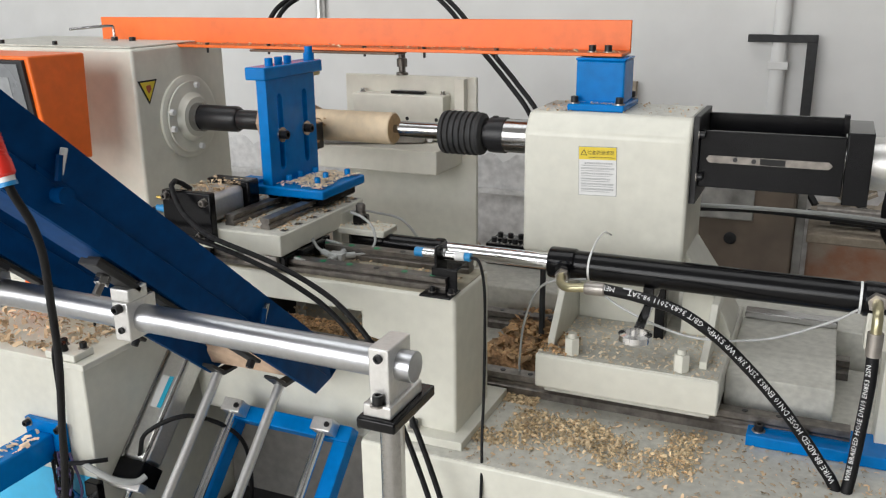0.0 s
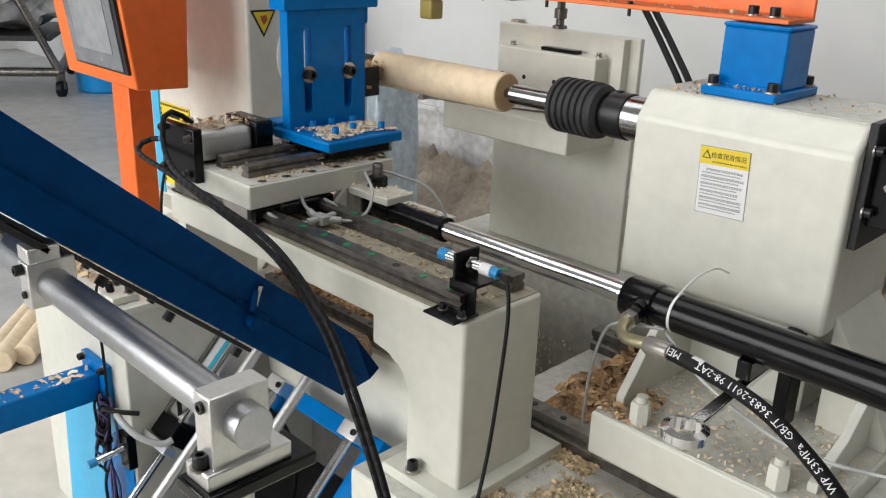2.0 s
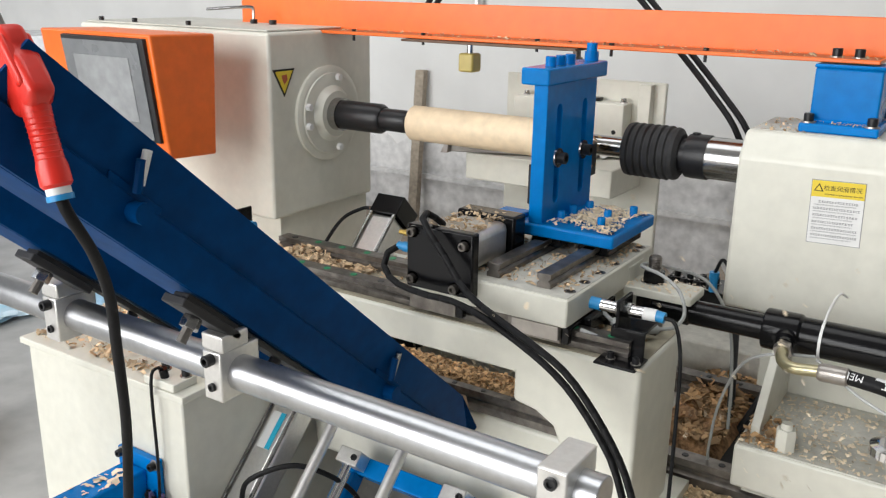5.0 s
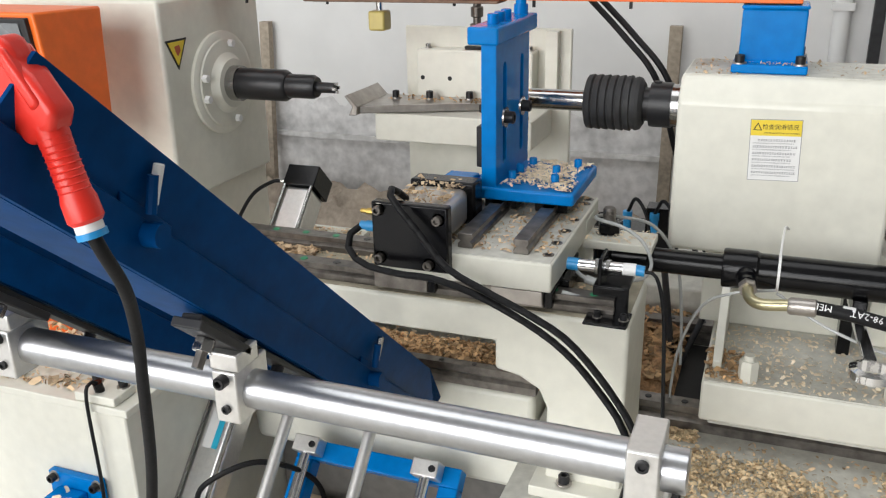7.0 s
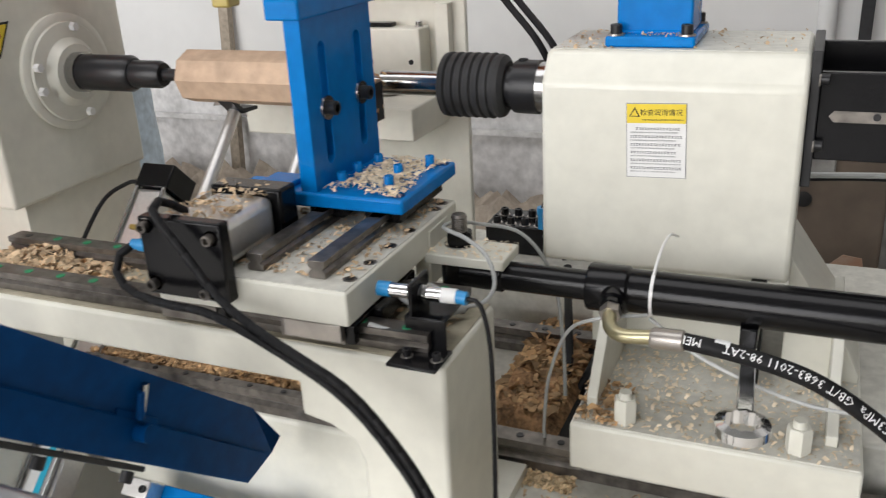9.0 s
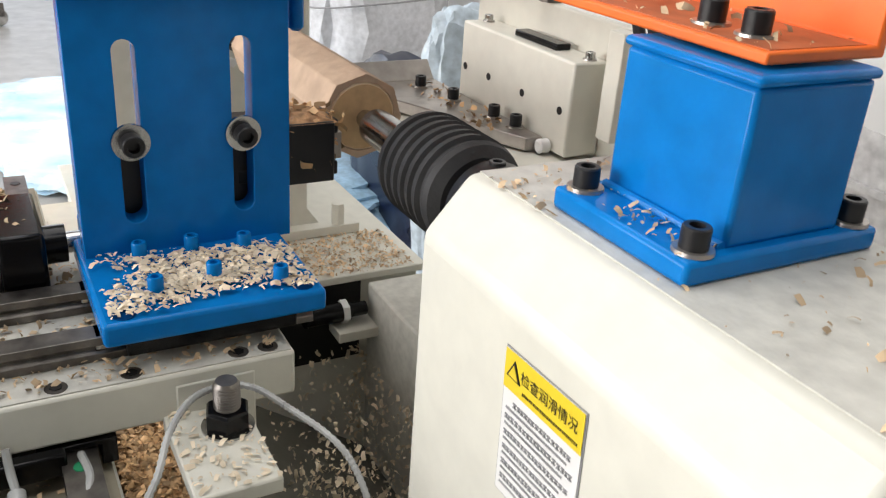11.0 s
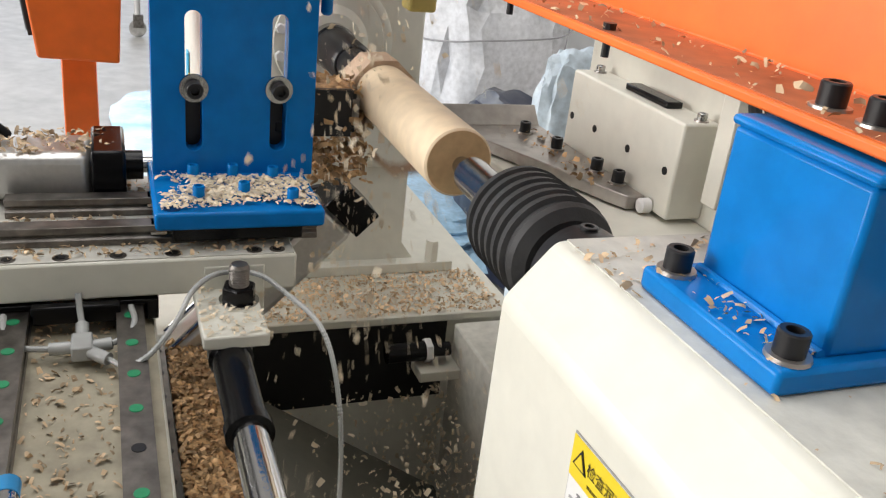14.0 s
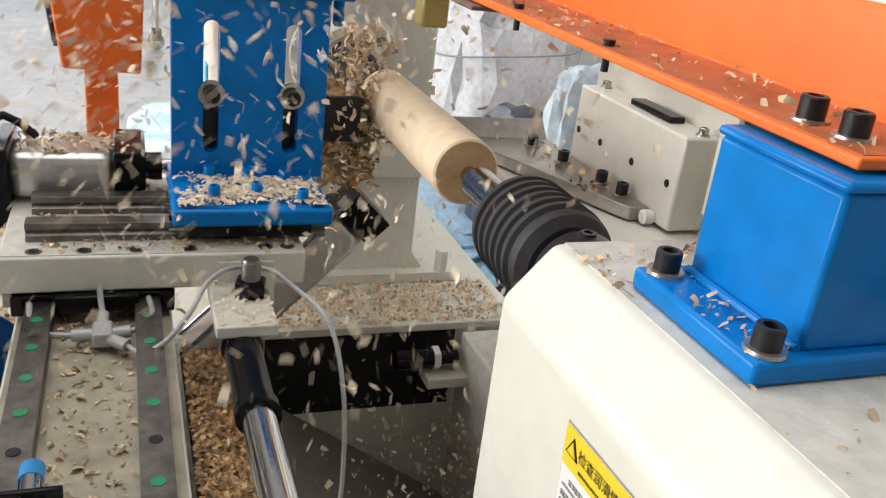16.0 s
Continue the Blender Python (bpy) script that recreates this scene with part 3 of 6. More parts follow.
for x, top in ((0.098, 0.84), (0.392, 0.77)):
    part("rib", Form().prism([(-0.155, top), (-0.20, top - 0.04), (-0.285, 0.70), (-0.285, 0.686), (0.05, 0.686), (0.05, top)], x - 0.0, x + 0.014, "x"), CREAM, tail)
part("tail_gusset", Form().prism([(0.331, 0.86), (0.40, 0.76), (0.43, 0.70), (0.43, 0.686), (0.331, 0.686)], -0.12, 0.04, "y"), CREAM, tail)
for x in (0.153, 0.362):
    hex_nut("slab_nut", (x, -0.304, 0.686), 0.0155, 0.034, tail, mat=CREAM)
    part("stud", Form().lathe((x, -0.304, 0.719), (0, 0, 1), [(0, 0.009), (0.010, 0.008)], 14), CREAM, tail, bevel=0)
chips("tailstock_chips", 170, (0.01, 0.32, -0.12, 0.05, 1.1311), "fine chips on the tailstock top", 0.0027, 31)
chips("tailstock_chips", 90, (0.02, 0.10, -0.125, 0.03, 1.1311), "small heap of chips beside the riser", 0.003, 32)
chips("slab_chips", 1300, (0.09, 0.43, -0.325, -0.11, 0.686), "pale chips strewn on the tailstock slab", 0.0036, 33, mat=FLYCHIP, flat=0.25)
lab = thing("lubrication_label", (0.154, -0.161, 1.02), "white instruction label with yellow heading", "label")
lm = Matrix.Translation((0.1545, -0.1602, 1.0205)) @ Euler((0, radians(-1.8), 0)).to_matrix().to_4x4()


def stick(name, form_box, mat, parent, d):
    x0, x1, z0, z1 = form_box
    return part(name, Form().box(x0, x1, -d - 0.0004, -d, z0, z1, lm), mat, parent, bevel=0)


stick("border", (-0.0385, 0.0385, -0.0495, 0.0495), GREYINK, lab, 0.0)
stick("sheet", (-0.0375, 0.0375, -0.0485, 0.0485), WHITE, lab, 0.0005)
stick("heading", (-0.0375, 0.0375, 0.0235, 0.0485), YELLOW, lab, 0.001)


def lettering(name, text, size, mat, parent, m, label=""):
    """Flat letters of the built-in font, laid by a matrix (x along, y up)."""
    cu = bpy.data.curves.new(name, "FONT")
    cu.body, cu.size, cu.resolution_u = text, size, 2
    tmp = bpy.data.objects.new(name, cu)
    scene.collection.objects.link(tmp)
    me = bpy.data.meshes.new_from_object(tmp.evaluated_get(bpy.context.evaluated_depsgraph_get()))
    bpy.data.objects.remove(tmp)
    f = Form()
    f.v = [tuple(m @ v.co) for v in me.vertices]
    f.f = [tuple(p.vertices) for p in me.polygons]
    return part(name, f, mat, parent, label, 0)


face = lm @ Euler((radians(90), 0, 0)).to_matrix().to_4x4()
lettering("heading_text", "检查润滑情况", 0.0090, INK_SHADE, lab, face @ Matrix.Translation((-0.0205, 0.0345, 0.0018)))
rnd = random.Random(4)
part("triangle", Form().prism([(-0.0355, 0.0272), (-0.0215, 0.0272), (-0.0285, 0.0395)], -0.1622, -0.1617, "y"), INK_SHADE, lab, bevel=0, at=(0, 0, 0)).matrix_local = Matrix.Translation(-ABS[lab]) @ Matrix.Translation((0.1545, 0, 1.0205 + 0.004))
part("triangle_face", Form().prism([(-0.0333, 0.0284), (-0.0237, 0.0284), (-0.0285, 0.0368)], -0.1626, -0.1621, "y"), YELLOW, lab, bevel=0, at=(0, 0, 0)).matrix_local = Matrix.Translation(-ABS[lab]) @ Matrix.Translation((0.1545, 0, 1.0205 + 0.004))
PALEPRINT = material("pale_grey_print", (0.42, 0.42, 0.43), 0.5, vary=0.1)


def text_row(name, x0, x1, z, high, wide, parent, mat):
    """A row of small blocks in place of fine print."""
    f = Form()
    x = x0
    while x < x1:
        w = wide * rnd.uniform(0.7, 1.1)
        a, b = z + high * rnd.uniform(0, 0.12), z + high * rnd.uniform(0.85, 1)
        f.box(x, x + w, -0.0018, -0.0010, a, a + high * 0.2, lm).box(x, x + w, -0.0018, -0.0010, b - high * 0.2, b, lm)
        f.box(x + w * 0.35, x + w * 0.6, -0.0018, -0.0010, a + high * 0.22, b - high * 0.22, lm)
        x += w * rnd.uniform(1.25, 1.45)
    part(name, f, mat, parent, bevel=0)


text_row("heading_bar", -0.018, 0.033, 0.0272, 0.0018, 0.0016, lab, INK_SHADE)
for k in range(6):
    z = 0.0155 - k * 0.0105
    text_row("text_bar", -0.033 if k else -0.026, 0.026 + 0.006 * rnd.random(), z - 0.001, 0.0034, 0.0030, lab, GREYINK)
    text_row("small_text_bar", -0.033, 0.02 + 0.012 * rnd.random(), z - 0.0048, 0.0014, 0.0011, lab, PALEPRINT)

quill = thing("quill", (-0.15, -0.057, 1.063), "steel tailstock quill with black ribbed rubber boot", "quill")
part("centre", Form().lathe((-0.366, -0.057, 1.063), (1, 0, 0), [(0, 0.003), (0.008, 0.0095), (0.036, 0.0095), (0.037, 0.0185), (0.141, 0.0185)], 32), STEEL, quill, "bright turned live centre", bevel=0)
prof = [(0, 0.030), (0.004, 0.044)]
for k in range(6):
    d = 0.006 + k * 0.0135
    prof += [(d, 0.047), (d + 0.0085, 0.0485), (d + 0.0105, 0.0445), (d + 0.012, 0.0445)]
prof += [(0.092, 0.047), (0.098, 0.045), (0.104, 0.036), (0.104, 0.028)]
part("boot", Form().lathe((-0.226, -0.057, 1.063), (1, 0, 0), prof, 48), BOOT, quill, "black ribbed rubber boot", bevel=0)
part("sleeve", Form().lathe((-0.124, -0.057, 1.063), (1, 0, 0), [(0, 0.029), (0.012, 0.029), (0.013, 0.038), (0.02, 0.039), (0.05, 0.039)], 40), BLACKOX, quill, bevel=0)
part("ram", Form().lathe((-0.076, -0.057, 1.063), (1, 0, 0), [(0, 0.0365), (0.16, 0.0365)], 40), STEEL, quill, "ground steel ram", bevel=0)
socket_bolt("set_screw", (-0.10, -0.057, 1.104), 0.007, 0.006, quill, washer=False)

feed = thing("quill_drive", (0.48, -0.06, 1.06), "black slotted drive housing behind the tailstock", "housing")
part("end_plate", Form().box(0.331, 0.343, -0.138, 0.03, 0.965, 1.135), DARKSTEEL, feed)
s = part("front_plate", Form().prism([(0.343, 0.997), (0.343, 1.107), (0.60, 1.107), (0.60, 0.997)], -0.122, -0.110, "y"), BLACK, feed)
part("slot", Form().prism([(0.362, 1.046), (0.356, 1.053), (0.362, 1.060), (0.575, 1.060), (0.581, 1.053), (0.575, 1.046)], -0.1228, -0.1218, "y"), DULLSTEEL, s, "steel guide seen in the slot", bevel=0)
part("slot_key", Form().box(0.455, 0.50, -0.1238, -0.1225, 1.047, 1.059), INK_SHADE, s, bevel=0)
for x, z in ((0.41, 1.054), (0.444, 1.053)):
    part("screw", Form().lathe((x, -0.1215, z), (0, -1, 0), [(0, 0.005), (0.003, 0.0045)], 12), BLACKOX, s, bevel=0)
part("back_plate", Form().box(0.343, 0.60, 0.0, 0.012, 0.997, 1.125), BLACK, feed)
part("end_block", Form().box(0.602, 0.645, -0.135, 0.03, 0.985, 1.118), BLACK, feed)
part("top_lug", Form().box(0.592, 0.603, -0.03, -0.012, 1.10, 1.135), BLACK, feed)
part("air_tube", Form().rod((0.645, -0.05, 1.05), (0.95, -0.05, 1.05), 0.05, 40), ALU, feed, "bright aluminium cylinder tube", bevel=0)
part("screw_rod", Form().rod((0.343, -0.057, 1.055), (0.602, -0.057, 1.055), 0.02, 20), STEEL, feed, bevel=0)
for y, z in ((-0.128, 1.10), (-0.128, 1.018)):
    socket_bolt("bolt", (0.353, y - 0.003, z), 0.007, 0.010, feed, (1, 0, 0))

# ---- riser and orange beam ----
riser = thing("riser_block", (0.13, -0.05, 1.131), "glossy blue riser block bolted on the tailstock", "riser")
part("foot", Form().box(0.074, 0.19, -0.112, 0.03, 1.1312, 1.145), BLUE, riser, bevel=0.003)
part("column", Form().box(0.083, 0.182, -0.08, 0.005, 1.144, 1.2287), BLUE, riser, bevel=0.003)
part("cap", Form().box(0.081, 0.184, -0.082, 0.007, 1.2285, 1.2345), BLUE, riser, bevel=0.003)
f = Form()
f.tube([(0.084, -0.0815, 1.146), (0.13, -0.0822, 1.1465), (0.181, -0.0815, 1.146)], 0.003, 8)
part("weld_bead", f, BLUE, riser, bevel=0)
for x, y in ((0.086, -0.098), (0.178, -0.098), (0.178, 0.018), (0.086, 0.018)):
    socket_bolt("bolt", (x, y, 1.1595), 0.0078, 0.0122, riser)
chips("riser_chips", 60, (0.08, 0.185, -0.11, -0.085, 1.1455), "fine dust and chips on the riser foot", 0.0024, 35)
beam = thing("top_beam", (-0.5, -0.03, 1.236), "bright orange steel angle beam dusted with chips", "beam")
part("angle", Form().prism([(-0.068, 1.2365), (-0.068, 1.243), (0.012, 1.243), (0.012, 1.305), (0.019, 1.305), (0.019, 1.2365)], -1.26, 0.172, "x"), ORANGE, beam, bevel=0.0015)
part("dust_strip", Form().box(-1.2, 0.168, -0.063, 0.008, 1.243, 1.2434), material("dusty_orange", (0.55, 0.15, 0.05), 0.6, vary=0.25, grain=30, stain=12), beam, "dusty brown-orange flange top", bevel=0)
for x in (0.105, 0.138):
    socket_bolt("bolt", (x, -0.042, 1.2575), 0.0078, 0.0125, beam)
for x in (-1.17, -1.11):
    socket_bolt("bolt", (x, -0.04, 1.2575), 0.0085, 0.0125, beam)
for x in (-0.86, -0.68, -0.42, -0.27, -0.10):
    part("under_bolt", Form().lathe((x, -0.055, 1.248), (0, 0, -1), [(0, 0.005), (0.008, 0.0045), (0.008, 0.003), (0.024, 0.003)], 10), BLACKOX, beam, bevel=0)
key = part("hex_key", Form().tube([(-1.17, -0.04, 1.258), (-1.17, -0.04, 1.28), (-1.174, -0.045, 1.285), (-1.21, -0.07, 1.283), (-1.26, -0.1, 1.278)], 0.0035, 8), STEEL, beam, "steel hex key left in a bolt", bevel=0)
plate = part("cover_strip", Form().box(-0.72, -0.33, -0.078, -0.02, 1.2306, 1.2355), RUST, beam, "thin brown cover strip under the beam")
chips("beam_chips", 260, (-0.9, 0.168, -0.066, 0.01, 1.2434), "pale chips lying on the orange beam", 0.003, 36)
cup = thing("oil_cup", (-0.581, -0.03, 1.20), "yellowed plastic oil cup hanging under the beam", "oil cup")
part("cup", Form().box(-0.598, -0.564, -0.05, -0.015, 1.175, 1.212), AMBER, cup, bevel=0.004)
part("stem", Form().rod((-0.581, -0.032, 1.212), (-0.581, -0.032, 1.2365), 0.006, 10), STEEL, cup, bevel=0)

# ---- back stand ----
stand = thing("back_stand", (-0.46, 0.24, 0.64), "cream rear stand with slotted clamp block", "stand")
part("plate", Form().box(-0.653, -0.27, 0.257, 0.272, 0.64, 1.15), CREAM, stand, bevel=0.003)
part("side_strip", Form().box(-0.322, -0.295, 0.235, 0.257, 1.02, 1.147), CREAM, stand)
part("block", Form().box(-0.607, -0.342, 0.208, 0.257, 0.99, 1.105), CREAM, stand, bevel=0.003)
part("ledge", Form().box(-0.66, -0.31, 0.09, 0.257, 0.925, 0.985), CREAM, stand, bevel=0.003)
part("clamp_slot", Form().box(-0.50, -0.405, 0.224, 0.246, 1.105, 1.113), BLACK, stand, "black rubber hose in the clamp")
for x in (-0.59, -0.355):
    socket_bolt("bolt", (x, 0.238, 1.1145), 0.006, 0.008, stand, mat=STEEL)
for x in (-0.593, -0.529, -0.445, -0.3615):
    # Flat black disc drawn for the shade within each hole.
    part("hole_shade", Form().lathe((x, 0.208, 1.044), (0, -1, 0), [(0, 0.005), (0.0006, 0.005)], 14), INK_SHADE, stand, bevel=0)
part("jack", Form().lathe((-0.484, 0.2645, 1.15), (0, 0, 1), [(0, 0.016), (0.006, 0.016), (0.008, 0.009), (0.02, 0.009), (0.022, 0.014), (0.042, 0.014), (0.044, 0.009), (0.085, 0.009)], 20), DULLSTEEL, stand, "steel jack screw below the beam", bevel=0)
part("end_button", Form().lathe((-0.376, 0.206, 0.996), (0, -1, 0), [(0, 0.009), (0.012, 0.009), (0.014, 0.006)], 16), WHITE, stand, "white plastic end button", bevel=0)
tray = thing("guide_plate", (-0.5, 0.1, 1.0), "ground steel guide plate with socket bolts", "guide plate")
part("plate", Form().prism([(-0.69, 0.055), (-0.50, 0.136), (-0.41, 0.170), (-0.386, 0.182), (-0.386, 0.206), (-0.69, 0.206)], 0.9875, 1.004, "z"), PALESTEEL, tray)
part("lip", Form().prism([(-0.70, 0.985), (-0.69, 1.004), (-0.708, 1.026), (-0.702, 1.029), (-0.678, 1.0045), (-0.6805, 0.9868)], 0.045, 0.2045, "y"), PALESTEEL, tray, "turned-up plate end")
for x, y in ((-0.64, 0.163), (-0.565, 0.176), (-0.477, 0.189), (-0.43, 0.193)):
    socket_bolt("bolt", (x, y, 1.021), 0.0078, 0.0145, tray)
chips("guide_chips", 90, (-0.66, -0.42, 0.145, 0.20, 1.0045), "few dark chips on the guide plate", 0.004, 38, mat=material("brown_chips", (0.58, 0.37, 0.19)))
man = thing("valve_manifold", (-0.12, 0.33, 0.64), "black valve manifold with socket bolts and blue air fittings", "valve")
part("block", Form().box(-0.26, -0.04, 0.30, 0.40, 0.641, 0.70), BLACK, man)
part("riser", Form().box(-0.10, -0.05, 0.31, 0.36, 0.70, 0.755), BLACK, man)
for k in range(8):
    socket_bolt("bolt", (-0.24 + 0.03 * (k % 4), 0.315 + 0.05 * (k // 4), 0.715), 0.008, 0.014, man)
for x in (-0.14, -0.08):
    part("fitting", Form().lathe((x, 0.305, 0.70), (0, 0, 1), [(0, 0.009), (0.03, 0.009), (0.03, 0.011), (0.045, 0.011)], 14), material("sensor_blue", (0.02, 0.28, 0.62)), man, "blue air fitting", bevel=0)
    part("hose", Form().tube([(x, 0.305, 0.742), (x + 0.02, 0.29, 0.78), (x + 0.05, 0.27, 0.74), (x + 0.06, 0.25, 0.66)], 0.004, 8), RUBBER, man, bevel=0)
motor = thing("side_motor", (-0.62, 0.10, 0.60), "small black cylinder with white nut under the table edge", "air cylinder")
part("body", Form().rod((-0.735, 0.02, 0.60), (-0.735, 0.10, 0.60), 0.017, 24), BLACK, motor, bevel=0)
hex_nut("nut", (-0.735, 0.085, 0.60), 0.021, 0.012, motor, (0, 1, 0), WHITE)
part("tip", Form().rod((-0.735, 0.097, 0.60), (-0.735, 0.13, 0.60), 0.012, 20), BLACK, motor, bevel=0)
part("lug", Form().box(-0.75, -0.70, 0.07, 0.15, 0.56, 0.578), CREAM, motor)

# ---- carriage, at its right-hand rest ----
carriage = thing("carriage", (-0.2, -0.42, 0.88), "sliding cross carriage with blue tool bracket", "carriage")
plate = part("cross_plate", Form().box(-0.375, -0.113, -0.525, -0.2, 0.888, 0.93), CREAM, carriage, "cream cross plate strewn with chips", bevel=0.003)
part("plate_dust", Form().box(-0.372, -0.116, -0.522, -0.203, 0.930, 0.9312), GREYCREAM, plate, "dusty plate top", bevel=0)
for y in (-0.49, -0.44, -0.385, -0.33, -0.245, -0.22):
    part("bolt_hole", Form().lathe((-0.126, y, 0.9312), (0, 0, 1), [(0, 0.0085), (0.0006, 0.0085)], 16), DULLSTEEL, plate, bevel=0)
    # Black hexagon paints the shaded recess of the socket.
    part("socket_shade", Form().lathe((-0.126, y, 0.9319), (0, 0, 1), [(0, 0.005), (0.0005, 0.005)], 6), INK_SHADE, plate, bevel=0)
for y in (-0.486, -0.376):
    for x in (-0.34, -0.165):
        b = part("slide_block", Form().prism([(y - 0.030, 0.860), (y - 0.030, 0.886), (y + 0.030, 0.886), (y + 0.030, 0.860), (y + 0.0165, 0.860), (y + 0.0165, 0.881), (y - 0.0165, 0.881), (y - 0.0165, 0.860)], x - 0.045, x + 0.04, "x"), DULLSTEEL, carriage, bevel=0.001)
        part("end_seal", Form().prism([(y - 0.029, 0.861), (y - 0.029, 0.885), (y + 0.029, 0.885), (y + 0.029, 0.861), (y + 0.017, 0.861), (y + 0.017, 0.88), (y - 0.017, 0.88), (y - 0.017, 0.861)], x + 0.0405, x + 0.052, "x"), BLACK, b, "black end seal", bevel=0.001)
part("skirt", Form().box(-0.20, -0.125, -0.524, -0.515, 0.866, 0.888), PALESTEEL, carriage, "bright steel skirt under the plate")
for x in (-0.246, -0.163):
    f = Form().prism([(x - 0.011, 0.9315), (x - 0.011, 0.938), (x - 0.007, 0.942), (x - 0.011, 0.946), (x - 0.011, 0.953), (x + 0.011, 0.953), (x + 0.011, 0.946), (x + 0.007, 0.942), (x + 0.011, 0.938), (x + 0.011, 0.9315)], -0.50, -0.17, "y")
    part("cross_rail", f, DULLSTEEL, carriage, "oily cross rail", bevel=0.0006)
    part("cross_slide", Form().box(x - 0.026, x + 0.026, -0.33, -0.19, 0.939, 0.957), BLACK, carriage, bevel=0.002)
    part("grease_nipple", Form().box(x - 0.012, x + 0.010, -0.352, -0.333, 0.940, 0.953), STEEL, carriage, bevel=0.002)
foot = part("bracket_foot", Form().box(-0.298, -0.124, -0.348, -0.168, 0.957, 0.977), BLUE, carriage, "blue bracket foot heaped with chips", bevel=0.004, segments=3)
for x, y in ((-0.235, -0.30), (-0.235, -0.255), (-0.225, -0.21), (-0.165, -0.30), (-0.175, -0.25), (-0.15, -0.20)):
    socket_bolt("foot_bolt", (x, y, 0.993), 0.0065, 0.016, foot, mat=BLUE, washer=False)
for x, y in ((-0.138, -0.33), (-0.138, -0.185)):
    # Darker blue disc drawn for the shade in the foot's hole.
    part("foot_hole_shade", Form().lathe((x, y, 0.9771), (0, 0, 1), [(0, 0.009), (0.0006, 0.009)], 18), SHADE_BLUE, foot, bevel=0)
X0, X1 = -0.273, -0.249


def slot_edge(y, w, z0, z1, n=7):
    """A round-ended slot, anticlockwise from its lower middle."""
    r = w / 2
    low = [(y + r * math.sin(a), z0 + r - r * math.cos(a)) for a in (math.pi / 2 * k / n for k in range(n + 1))]
    high = [(y + r * math.cos(a), z1 - r + r * math.sin(a)) for a in (math.pi / 2 * k / n for k in range(n + 1))]
    right = low + high
    return right + [(2 * y - a, b) for a, b in right[::-1]]


def slotted_plate(y0, y1, z0, z1, slots, w, s0, s1, xa, xb):
    """One plate with round-ended slots cut through, built of halves round each slot."""
    f = Form()
    cuts = [y0] + [(a + b) / 2 for a, b in zip(slots, slots[1:])] + [y1]
    index = {}
    pts = []

    def at(y, z):
        key = (round(y, 5), round(z, 5))
        if key not in index:
            index[key] = len(pts)
            pts.append((y, z))
        return index[key]
    faces, walls = [], []
    for k, y in enumerate(slots):
        ring = slot_edge(y, w, s0, s1)
        n = len(ring) // 2
        lo, hi = cuts[k], cuts[k + 1]
        faces.append([at(y, z0), at(hi, z0), at(hi, z1), at(y, z1)] + [at(*q) for q in ring[:n][::-1]])
        faces.append([at(y, z1), at(lo, z1), at(lo, z0), at(y, z0)] + [at(*q) for q in ring[n:][::-1]])
        walls += [(at(*ring[i]), at(*ring[(i + 1) % len(ring)])) for i in range(len(ring)) if at(*ring[i]) != at(*ring[(i + 1) % len(ring)])]
        walls += [(at(hi, z0), at(y, z0)), (at(y, z0), at(lo, z0)), (at(lo, z1), at(y, z1)), (at(y, z1), at(hi, z1))]
    walls += [(at(y0, z0), at(y0, z1)), (at(y1, z1), at(y1, z0))]
    n = len(pts)
    clean = []
    for q in faces:
        out = []
        for i in q:
            if not out or out[-1] != i:
                out.append(i)
        clean.append(tuple(out if out[0] != out[-1] else out[:-1]))
    f.v = [(xb, y, z) for y, z in pts] + [(xa, y, z) for y, z in pts]
    f.f = clean + [tuple(n + i for i in q[::-1]) for q in clean] + [(a, b, n + b, n + a) for a, b in walls]
    return f


f = slotted_plate(-0.343, -0.158, 0.974, 1.197, (-0.29725, -0.20125), 0.0185, 1.005, 1.165, X0, X1)
up = part("bracket_plate", f, BLUE, carriage, "tall blue slotted bracket plate", bevel=0.001)
for y in (-0.29725, -0.20125):
    part("slot_washer", Form().lathe((X1, y, 1.079), (1, 0, 0), [(0, 0.0165), (0.003, 0.016)], 24), STEEL, up, bevel=0)
    socket_bolt("slot_bolt", (X1 + 0.016, y, 1.079), 0.0095, 0.013, up, (1, 0, 0), washer=False)
bar = part("bracket_bar", Form().box(-0.292, -0.243, -0.353, -0.13, 1.197, 1.223), BLUE, carriage, "blue top bar with adjusting bolts", bevel=0.003)
for y in (-0.30, -0.265, -0.23):
    socket_bolt("bar_bolt", (-0.268, y, 1.238), 0.0085, 0.016, bar, mat=BLUE, washer=False)
part("adjust_bolt", Form().lathe((-0.268, -0.145, 1.252), (0, 0, -1), [(0, 0.009), (0.014, 0.009), (0.014, 0.012), (0.029, 0.012), (0.03, 0.007), (0.085, 0.007), (0.088, 0.004)], 16), BLUE, bar, "long blue adjusting bolt", bevel=0)
part("tool_slide", Form().box(-0.290, -0.2742, -0.318, -0.165, 1.000, 1.066), BLACKOX, carriage, "black tool slide behind the slots", bevel=0.002)
tool = part("tool_jaw", Form().box(-0.325, -0.2735, -0.20, -0.10, 1.062, 1.076), BLACKOX, carriage, "black cutter holder packed with chips", bevel=0.002)
part("lower_jaw", Form().box(-0.325, -0.2735, -0.20, -0.10, 1.020, 1.034), BLACKOX, tool, bevel=0.002)
part("cutter", Form().box(-0.318, -0.28, -0.195, -0.094, 1.034, 1.0615), PALESTEEL, tool, "steel cutter block", bevel=0.001)
part("back_jaw", Form().box(-0.29, -0.262, -0.157, -0.108, 1.018, 1.078), BLACKOX, tool, bevel=0.002)
BROWN = material("brown_chips", (0.58, 0.37, 0.19))
